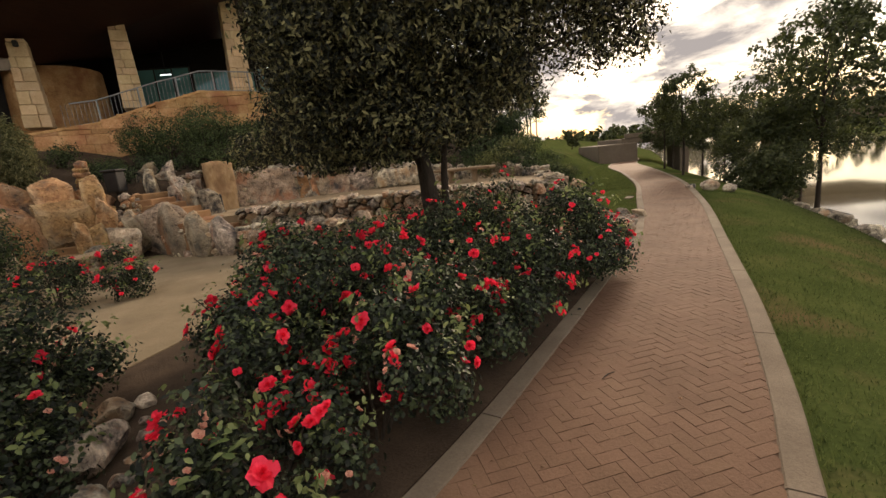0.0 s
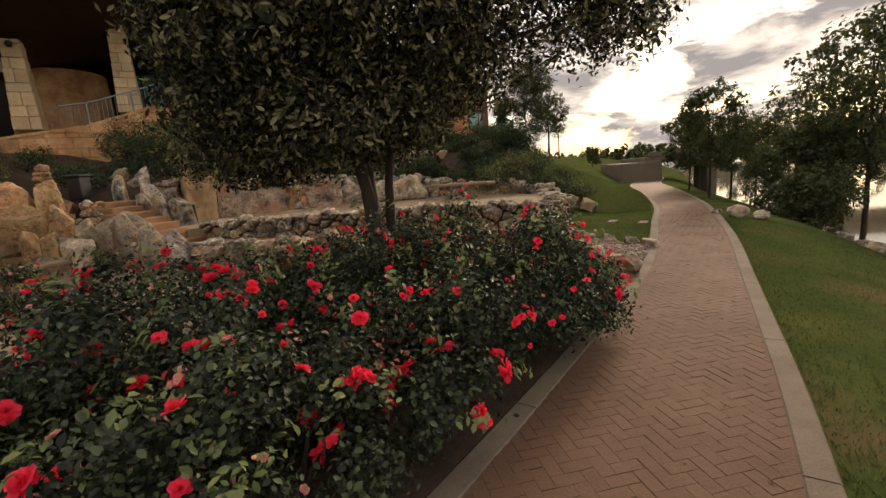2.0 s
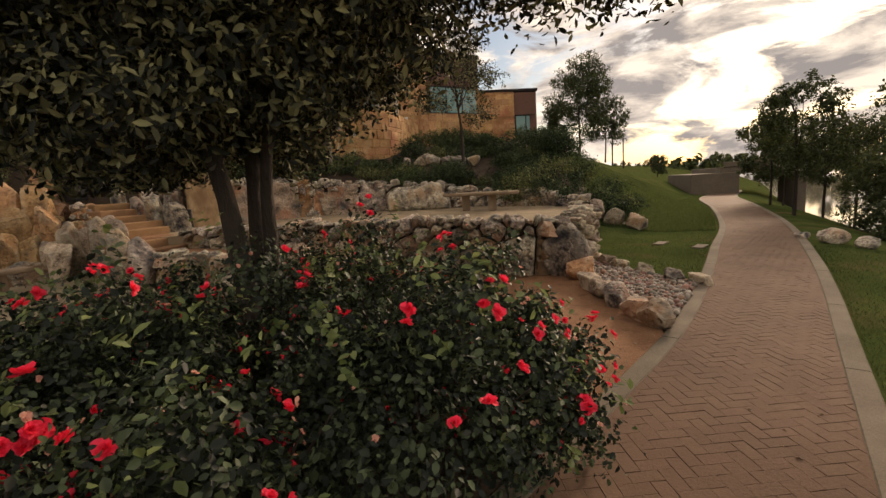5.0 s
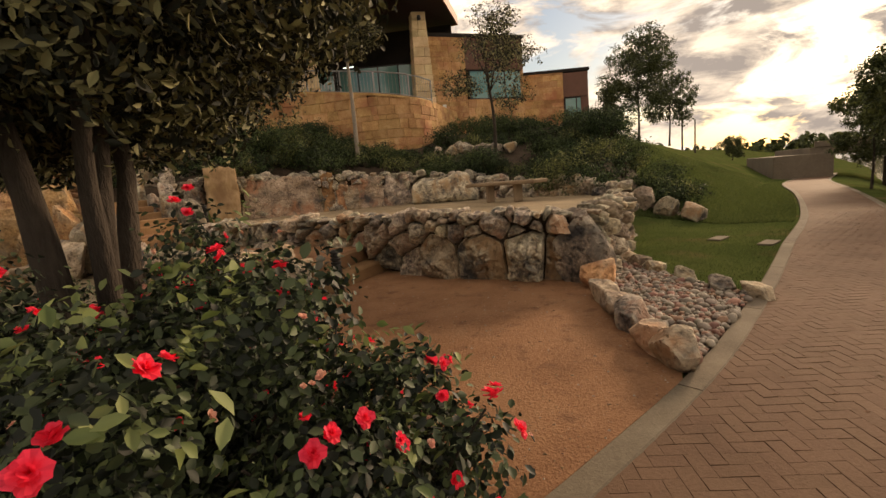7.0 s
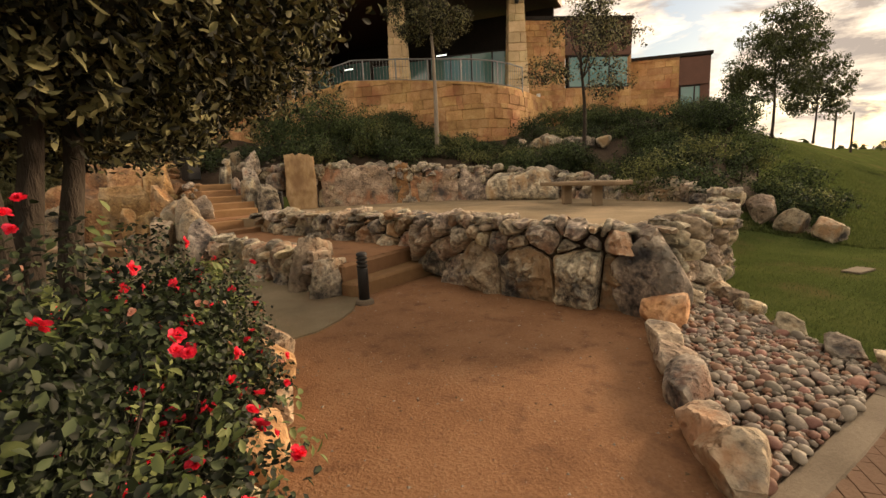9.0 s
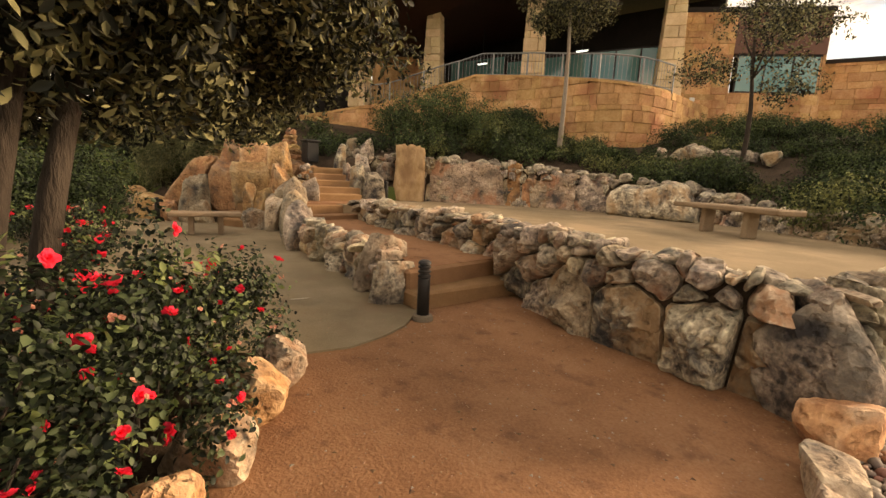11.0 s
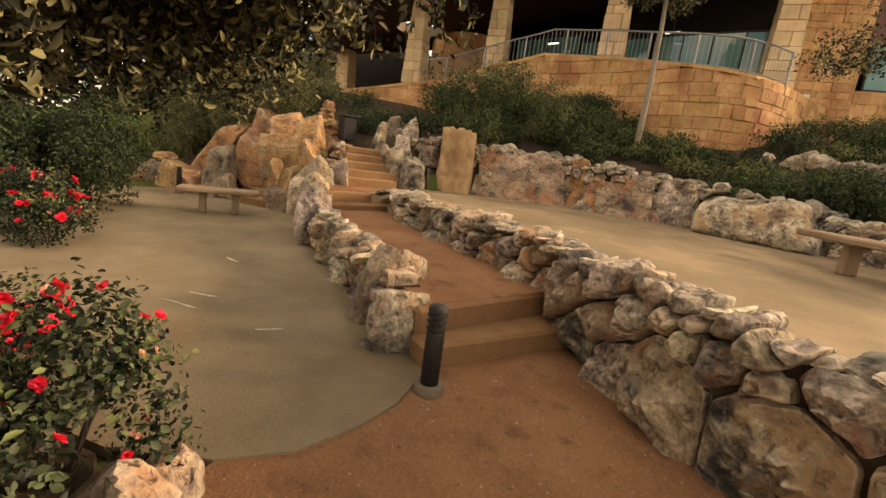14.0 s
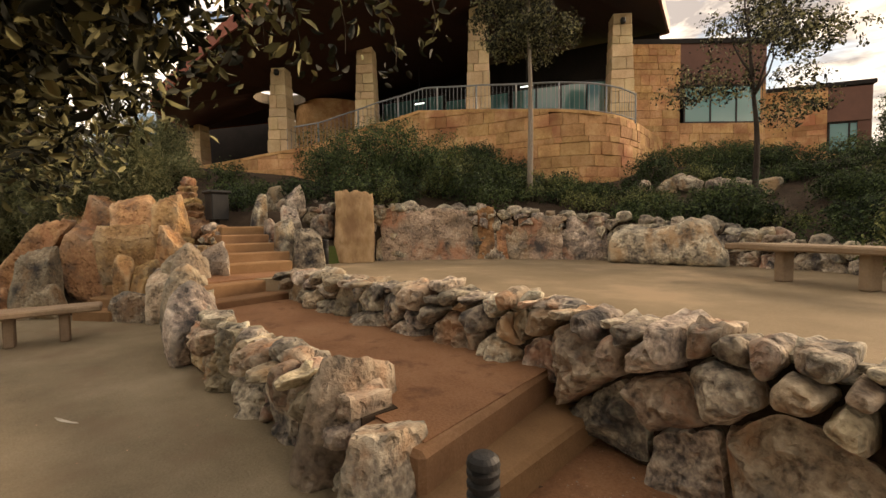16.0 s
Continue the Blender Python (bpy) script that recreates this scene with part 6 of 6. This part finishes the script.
def rose_bush(x, y, w, h, seed, blooms=9, faded=9):
    rng = np.random.default_rng(seed)
    top = thing("rose_bush", "leafy rose bush with scarlet blossoms and faded pink heads", "rose bush", "rose bushes", at=(x, y, 0.0))
    for i in range(6):
        v, f = [], []
        a, rr = rng.random() * 6.28, w * 0.42 * rng.random() ** 0.5
        e = (rr * math.cos(a), rr * math.sin(a), h * rng.uniform(0.4, 0.66))
        tube(v, f, [(0.05 * math.cos(a), 0.05 * math.sin(a), -0.05), (e[0] * 0.5, e[1] * 0.5, e[2] * 0.6), e], [0.012, 0.009, 0.004], 5)
        pydata("cane", v, f, M_BARK, top)
    blobs = []
    for i in range(18):
        a, rr = rng.random() * 6.28, w * 0.42 * rng.random() ** 0.5
        s = w * rng.uniform(0.09, 0.2)
        top_z = h * (0.92 - 0.55 * (rr / (0.4 * w)) ** 2)
        blobs.append((rr * math.cos(a), rr * math.sin(a), max(0.16, top_z * rng.uniform(0.45, 0.95)), s, s, h * rng.uniform(0.12, 0.22)))
    p, nm = blob_points(blobs, 10500, rng, 0.5)
    keep = p[:, 2] > 0.04
    leaves("foliage", p[keep], nm[keep], 0.034, M_LEAF_ROSE, top, seed=seed, ratio=0.62)
    # pale young shoots stand out in small fans at the shoot tips
    shoots, facing = [], []
    for k in range(20):
        b = blobs[rng.integers(len(blobs))]
        d = rng.normal(0, 1, 3)
        d[2] = abs(d[2]) + 0.2
        d /= np.linalg.norm(d)
        tip = np.array(b[:3]) + d * (np.array(b[3:]) * 1.15 + 0.05)
        m = int(rng.integers(7, 15))
        shoots.append(tip + d * rng.uniform(-0.03, 0.07, (m, 1)) + rng.normal(0, 0.032, (m, 3)))
        facing.append(np.repeat(d[None], m, 0) + np.array([0, 0, 0.4]))
    leaves("young_leaves", np.vstack(shoots), np.vstack(facing), 0.046, M_LEAF_NEW, top, "pale young leaves", seed=seed + 1, ratio=0.5)
    for k in range(blooms + faded):
        b = blobs[rng.integers(len(blobs))]
        d = rng.normal(0, 1, 3)
        d[2] = abs(d[2]) * 0.8
        d /= np.linalg.norm(d)
        q = np.array(b[:3]) + d * np.array(b[3:]) * rng.uniform(1.08, 1.28)
        for tries in range(14):
            if all((((q - np.array(o[:3])) / np.array(o[3:])) ** 2).sum() > 0.98 for o in blobs):
                break
            b = blobs[rng.integers(len(blobs))]
            d = rng.normal(0, 1, 3)
            d[2] = abs(d[2]) * 0.8
            d /= np.linalg.norm(d)
            q = np.array(b[:3]) + d * np.array(b[3:]) * rng.uniform(1.08, 1.28)
        live = k < blooms
        for mate in range(int(rng.integers(1, 4)) if rng.random() < 0.45 else 1):
            ob = new("blossom" if live else "faded_blossom", (BLOOMS if live else FADED)[rng.integers(6 if live else 2)])
            ob.parent = top
            tilt = Vector(d + np.array([0, 0, 0.3]) + rng.normal(0, 0.3, 3))
            ob.matrix_local = Matrix.Translation(q + (rng.normal(0, 0.035, 3) if mate else 0)) @ tilt.to_track_quat("Z", "Y").to_matrix().to_4x4() @ Matrix.Scale(rng.uniform(0.6, 1.04) * (0.62 if y > 2.9 and x > 0 else 1.0) * (1.0 if live else 0.7), 4)
    return top


ROSE_EDGE = [(0.0, 0.42, 1.1, 0.85), (0.4, 1.06, 1.2, 1.0), (0.8, 1.76, 1.2, 1.05), (1.2, 2.46, 1.2, 1.1), (1.58, 3.1, 1.25, 1.12), (2.12, 3.7, 1.5, 1.32), (2.28, 4.3, 1.35, 1.25), (-0.28, 1.22, 1.0, 1.0), (-0.1, 1.85, 1.35, 1.28), (0.3, 2.55, 1.35, 1.32), (0.7, 3.25, 1.35, 1.34), (1.1, 3.95, 1.3, 1.25), (1.5, 4.6, 1.2, 1.28), (1.9, 4.7, 0.95, 1.0), (1.1, 5.15, 1.15, 1.28), (-0.72, 2.02, 1.15, 1.18)]
ROSE_BACK = [(2.62, 4.2, 0.95, 1.0), (-0.6, 2.75, 1.35, 1.3), (-0.2, 3.5, 1.35, 1.34), (0.2, 4.2, 1.3, 1.15), (0.55, 5.3, 1.2, 1.25), (0.1, 5.75, 1.15, 1.1), (-0.3, 4.9, 1.0, 0.95), (-1.15, -0.35, 1.25, 1.05), (-1.7, 0.45, 1.3, 1.1), (-2.4, 1.2, 1.3, 1.1), (-2.6, 0.2, 1.3, 1.0), (-1.9, -0.9, 1.3, 1.0), (-0.4, -0.8, 0.9, 0.7), (-1.0, 5.35, 0.8, 0.62), (-5.2, 4.7, 1.1, 0.95), (-4.5, 5.1, 1.0, 0.9), (-2.3, 1.62, 1.15, 1.05)]
ROSES = ROSE_EDGE + ROSE_BACK
for i, (x, y, w, h) in enumerate(ROSES):
    rose_bush(x, y, w, h, 900 + i, blooms=21 if x > -1 or y > 4 else 8, faded=13)

# ---- stones along the river bank ----
for i in range(46):
    y = 3.5 + 20 * (i + RNG.random()) / 46
    x = right_x(y) + 3.6 + 1.6 * RNG.random() + 0.03 * y
    s = RNG.uniform(0.3, 0.8)
    boulder(x, y, height(x, y) - 0.05, s, s * 0.8, s * 0.55, "pale riprap stone on the river bank")

# ---- far distance ----
bridge = thing("bridge", "long low concrete bridge over the path and river", "bridge")
part("deck", box_bm(34, 12, 0.75, 0.05, pose(36.8, 58.2, 0.75, 0, 0, -3)), M_CONC, bridge)
part("parapet", box_bm(34, 0.25, 0.5, 0.03, pose(36.8, 52.2, 1.5, 0, 0, -3)), M_CONC, bridge)
part("abutment", box_bm(4.4, 12, 2.9, 0.05, pose(19.2, 58.6, -1.95, 0, 0, -3)), M_CONC, bridge)
for k in range(2):
    part("pier", box_bm(1.0, 4, 6.5, 0.05, pose(27 + 11 * k, 55.6 - 0.58 * k, -5.6, 0, 0, -3)), M_CONC, bridge)
for i, (x, y, h) in enumerate([(13.5, 88, 8), (16.5, 96, 6.5)]):
    pole = thing("utility_pole", "slim wooden utility pole on the skyline", "pole", "utility poles", at=(x, y, 2))
    v, f = [], []
    tube(v, f, [(0, 0, 0), (0, 0, h)], [0.16, 0.1], 8)
    pydata("mast", v, f, M_BARK, pole)
FR = np.random.default_rng(8)
far_blobs = []
for k in range(240):
    az = radians(FR.uniform(-75, 35))
    d = FR.uniform(170, 420)
    x, y = d * -math.sin(az), d * math.cos(az)
    far_blobs.append((x, y, FR.uniform(0, 3) + 0.006 * d, FR.uniform(5, 10), FR.uniform(5, 10), FR.uniform(3, 6)))
fp, fn = blob_points(far_blobs, 4, FR, 0.6)
tagged(leaves("far_woods", fp, fn, 2.2, M_LEAF_TREE, seed=4), "distant dark tree line on the horizon", "woods", kind="stuff")


# ---- grass blades on the nearer lawn ----
def blades(name, places, size, seed, wide=0.0045):
    rng = np.random.default_rng(seed)
    n = len(places)
    a = rng.random(n) * 6.283
    w = np.stack([np.cos(a), np.sin(a), np.zeros(n)], 1) * wide
    tip = rng.normal(0, 0.35, (n, 3))
    tip[:, 2] = 1
    tip *= (size * (0.5 + rng.random(n)))[:, None]
    v = np.stack([places - w, places + w, places + tip], 1).reshape(-1, 3)
    me = bpy.data.meshes.new(name)
    me.vertices.add(3 * n)
    me.vertices.foreach_set("co", v.ravel())
    me.loops.add(3 * n)
    me.loops.foreach_set("vertex_index", np.arange(3 * n))
    me.polygons.add(n)
    me.polygons.foreach_set("loop_start", np.arange(n) * 3)
    me.polygons.foreach_set("loop_total", np.full(n, 3))
    me.update(calc_edges=True)
    return tagged(link_mesh(name, me, M_BLADE), "short mown grass blades", "grass", kind="stuff")


GR = np.random.default_rng(12)
spots = []
while len(spots) < 60000:
    y = GR.uniform(-2.5, 11)
    if GR.random() < 0.72:
        x = right_x(y) + 0.2 + 3.6 * GR.random() ** 1.4
    else:
        y = GR.uniform(8.2, 15)
        x = GR.uniform(3.6, left_x(y) - 0.2)
        if x < 4.6 - (y - 8) * 0.6 and y < 9.9:
            continue
    spots.append((x, y, height(x, y) - 0.04))
blades("grass", np.array(spots), 0.03, 13)
spots = []
while len(spots) < 70000:
    y = 14.5 + 34 * GR.random() ** 1.3
    x = GR.uniform(3.4, left_x(y) - 0.25)
    if not planted(x, y):
        spots.append((x, y, height(x, y) - 0.04))
blades("grass", np.array(spots), 0.06, 14, 0.011)

# ---- pebble bed ----
BED = [(3.08, 8.4), (3.2, 7.75), (3.42, 6.98), (3.62, 6.45), (3.8, 6.2)] + [tuple(p) for p in KERB_OUT if 6.2 < p[1] < 7.9] + [(4.5, 7.95), (4.3, 8.2), (4.02, 8.6), (3.75, 9.05), (3.45, 9.75), (3.2, 9.2)]
sheet("pebble_bed", BED, 0.02, M_MULCH, "dry stream bed of river pebbles", "pebble bed")


def inside(x, y, poly):
    c = False
    for i in range(len(poly)):
        (x1, y1), (x2, y2) = poly[i - 1], poly[i]
        if (y1 > y) != (y2 > y) and x < (x2 - x1) * (y - y1) / (y2 - y1) + x1:
            c = not c
    return c


PB = random.Random(21)
PEBBLE_MESHES = []
for i in range(6):
    bm = bmesh.new()
    bmesh.ops.create_icosphere(bm, subdivisions=2, radius=1.0)
    for v in bm.verts:
        v.co = v.co * (1 + 0.16 * noise.noise(v.co * 1.3 + Vector((i * 9, 0, 0))))
    me = bpy.data.meshes.new("pebble")
    bm.to_mesh(me)
    bm.free()
    me.polygons.foreach_set("use_smooth", np.ones(len(me.polygons), dtype=bool))
    me.materials.append(M_PEBBLE_RED if i % 3 == 2 else M_PEBBLE)
    PEBBLE_MESHES.append(me)
bm = bmesh.new()
bmesh.ops.create_icosphere(bm, subdivisions=1, radius=1.0)
PEBBLE_SMALL = bpy.data.meshes.new("small_pebble")
bm.to_mesh(PEBBLE_SMALL)
bm.free()
pebbles = thing("stream_pebbles", "rounded grey and reddish river pebbles in a dry stream bed", "pebbles")
placed, near = [], {}
rests = [bmesh.new(), bmesh.new(), bmesh.new()]
for k in range(26000):
    x, y = PB.uniform(3.0, 4.7), PB.uniform(6.0, 9.8)
    r = 0.017 + 0.033 * PB.random() ** 1.4
    cell = (int(x * 10), int(y * 10))
    if not inside(x, y, BED) or any((x - a) ** 2 + (y - b) ** 2 < (0.7 * (r + c)) ** 2 for i in (-1, 0, 1) for j in (-1, 0, 1) for a, b, c in near.get((cell[0] + i, cell[1] + j), ())):
        continue
    placed.append((x, y, r))
    near.setdefault(cell, []).append((x, y, r))
    m = pose(x, y, 0.03 + r * PB.uniform(0.2, 0.6), PB.uniform(-28, 28), PB.uniform(-28, 28), PB.uniform(0, 360)) @ Matrix.Diagonal((r * 1.2, r * 0.95, r * 0.72, 1))
    if len(placed) <= 300:
        ob = new("pebble", PB.choice(PEBBLE_MESHES))
        ob.matrix_world = m
        ob.parent = pebbles
    else:
        rest = rests[len(placed) % 3]
        n0 = len(rest.verts)
        rest.from_mesh(PEBBLE_SMALL)
        rest.verts.ensure_lookup_table()
        for v in rest.verts[n0:]:
            v.co = m @ v.co
for rest, mat in zip(rests, (M_PEBBLE, M_PEBBLE_RED, M_PEBBLE_PALE)):
    tagged(part("small_pebbles", rest, mat, pebbles, smooth=True), kind="stuff")

# ---- loose grit and fallen leaves ----
LR = np.random.default_rng(44)


def litter(name, label, category, spots, size, mat, flat=0.5):
    """Many tiny angular crumbs lying on the ground, as one mesh."""
    base = np.array([(1, 0, 0), (-0.5, 0.8, 0), (-0.6, -0.7, 0), (0.1, 0.1, 1)], float)
    n = len(spots)
    a, s = LR.random(n) * 6.283, size * (0.4 + 1.2 * LR.random(n) ** 2)
    rot = np.stack([np.stack([np.cos(a), -np.sin(a)], 1), np.stack([np.sin(a), np.cos(a)], 1)], 1)
    v = np.empty((n, 4, 3))
    v[:, :, :2] = np.einsum("nij,kj->nki", rot, base[:, :2]) * s[:, None, None]
    v[:, :, 2] = base[:, 2] * (s * flat)[:, None]
    v += np.array(spots)[:, None, :]
    f = [tuple(4 * i + k for k in q) for i in range(n) for q in ((0, 1, 3), (1, 2, 3), (2, 0, 3))]
    return tagged(pydata(name, v.reshape(-1, 3), f, mat), label, category, kind="stuff")


def scatter(poly, n, z):
    x0, x1, y0, y1 = min(p[0] for p in poly), max(p[0] for p in poly), min(p[1] for p in poly), max(p[1] for p in poly)
    out = []
    while len(out) < n:
        x, y = LR.uniform(x0, x1), LR.uniform(y0, y1)
        if inside(x, y, poly):
            out.append((x, y, z))
    return out


litter("gravel_grit", "fine loose stones on the reddish gravel", "grit", scatter(GRAVEL, 5200, 0.011), 0.0075, M_GRIT)
litter("gravel_chips", "pale stone chips scattered on the gravel", "grit", scatter(GRAVEL, 420, 0.011), 0.011, M_PEBBLE_PALE)
litter("leaf_litter", "dry brown leaf crumbs on the gravel court", "leaf litter", scatter(GRAVEL, 380, 0.011), 0.016, M_LITTER, 0.25)
litter("patio_grit", "fine grit scattered on the patio", "grit", scatter([p for p in PAD if p[1] > 2.2], 1500, 0.029), 0.008, M_GRIT)
walkway = []
while len(walkway) < 260:
    y = LR.uniform(-1, 14)
    e = LR.random()
    x = left_x(y) + (right_x(y) - left_x(y)) * (e ** 3 if LR.random() < 0.7 else e)
    walkway.append((x, y, fall(y) + 0.0165))
litter("path_litter", "dry brown leaf crumbs on the brick path", "leaf litter", walkway, 0.014, M_LITTER, 0.3)
for (x, y), turn, length in zip(((1.95, 1.55), (2.7, 5.4), (3.9, 6.9)), (35, 120, 70), (0.14, 0.1, 0.09)):
    v, f = [], []
    tube(v, f, [(-length / 2, 0, 0.004), (0, 0.012, 0.006), (length / 2, 0.004, 0.004)], [0.003, 0.0045, 0.002], 6)
    twig = pydata("twig", v, f, M_BARK)
    twig.matrix_world = pose(x, y, fall(y) + 0.015, 0, 0, turn)
    tagged(twig, "short dry twig lying on the paving", "twig", "fallen twigs")

# pale scuffs of chalk on the patio
for k, (x, y, turn, length) in enumerate(((-1.95, 6.3, 40, 0.42), (-2.15, 6.5, 52, 0.3), (-3.4, 6.9, 20, 0.3), (-1.2, 6.9, 75, 0.22))):
    v, f = [], []
    for i in range(9):
        u = length * (i / 8 - 0.5)
        wide = 0.012 * (0.5 + LR.random()) * (1 if 0 < i < 8 else 0.2)
        mid = 0.007 * math.sin(i * 0.7 + k)
        v += [(u, mid - wide, 0), (u, mid + wide, 0)]
        if i:
            f.append((2 * i - 2, 2 * i, 2 * i + 1, 2 * i - 1))
    mark = pydata("chalk_mark", v, f, M_CHALK)
    mark.matrix_world = pose(x, y, 0.034, 0, 0, turn)
    tagged(mark, "faint pale chalk scuff on the patio", "chalk mark", "chalk marks")

# ---- herringbone pavers ----
A, TURN = 0.08, radians(17)
ca, sa = math.cos(TURN), math.sin(TURN)


def brick_points(cx, cy, along, z, tilt):
    """A paver with an eased top edge: twelve corners."""
    hx, hy = (A - 0.0009, A / 2 - 0.0009) if along else (A / 2 - 0.0009, A - 0.0009)
    out = []
    for dz, e in ((-0.03, 0), (-0.0012, 0), (0.0, 0.002)):
        for sx, sy in ((-1, -1), (1, -1), (1, 1), (-1, 1)):
            u, v = cx + sx * (hx - e), cy + sy * (hy - e)
            out.append((u * ca - v * sa, u * sa + v * ca, z + dz + tilt[0] * sx * 0.0015 + tilt[1] * sy * 0.0015))
    return out


BRICK_FACES = [(8, 9, 10, 11)] + [(k + i, k + (i + 1) % 4, k + 4 + (i + 1) % 4, k + 4 + i) for k in (0, 4) for i in range(4)]
jv, jf, singles = [], [], 0
for i in range(-75, 410):
    for j in range(-165, 410):
        k = (i - j) % 4
        if k not in (0, 3):
            continue
        cx, cy, along = ((i + 1) * A, (j + 0.5) * A, True) if k == 0 else ((i + 0.5) * A, (j + 1) * A, False)
        wx, wy = cx * ca - cy * sa, cx * sa + cy * ca
        if not -3.0 < wy < 28 or not left_x(wy) - 0.07 < wx < right_x(wy) + 0.07:
            continue
        z = fall(wy) + 0.014 + 0.0025 * noise.noise(Vector((wx * 3, wy * 3, 0)))
        pts = brick_points(cx, cy, along, z, (random.uniform(-1, 1), random.uniform(-1, 1)))
        if 0.6 < wy < 2.2 and singles < 300:
            pydata("brick", pts, BRICK_FACES, M_BRICK, path_bed)
            singles += 1
        else:
            o = len(jv)
            jv += pts
            jf += [tuple(o + q for q in f) for f in BRICK_FACES]
tagged(pydata("paving_bricks", jv, jf, M_BRICK, path_bed), kind="stuff")
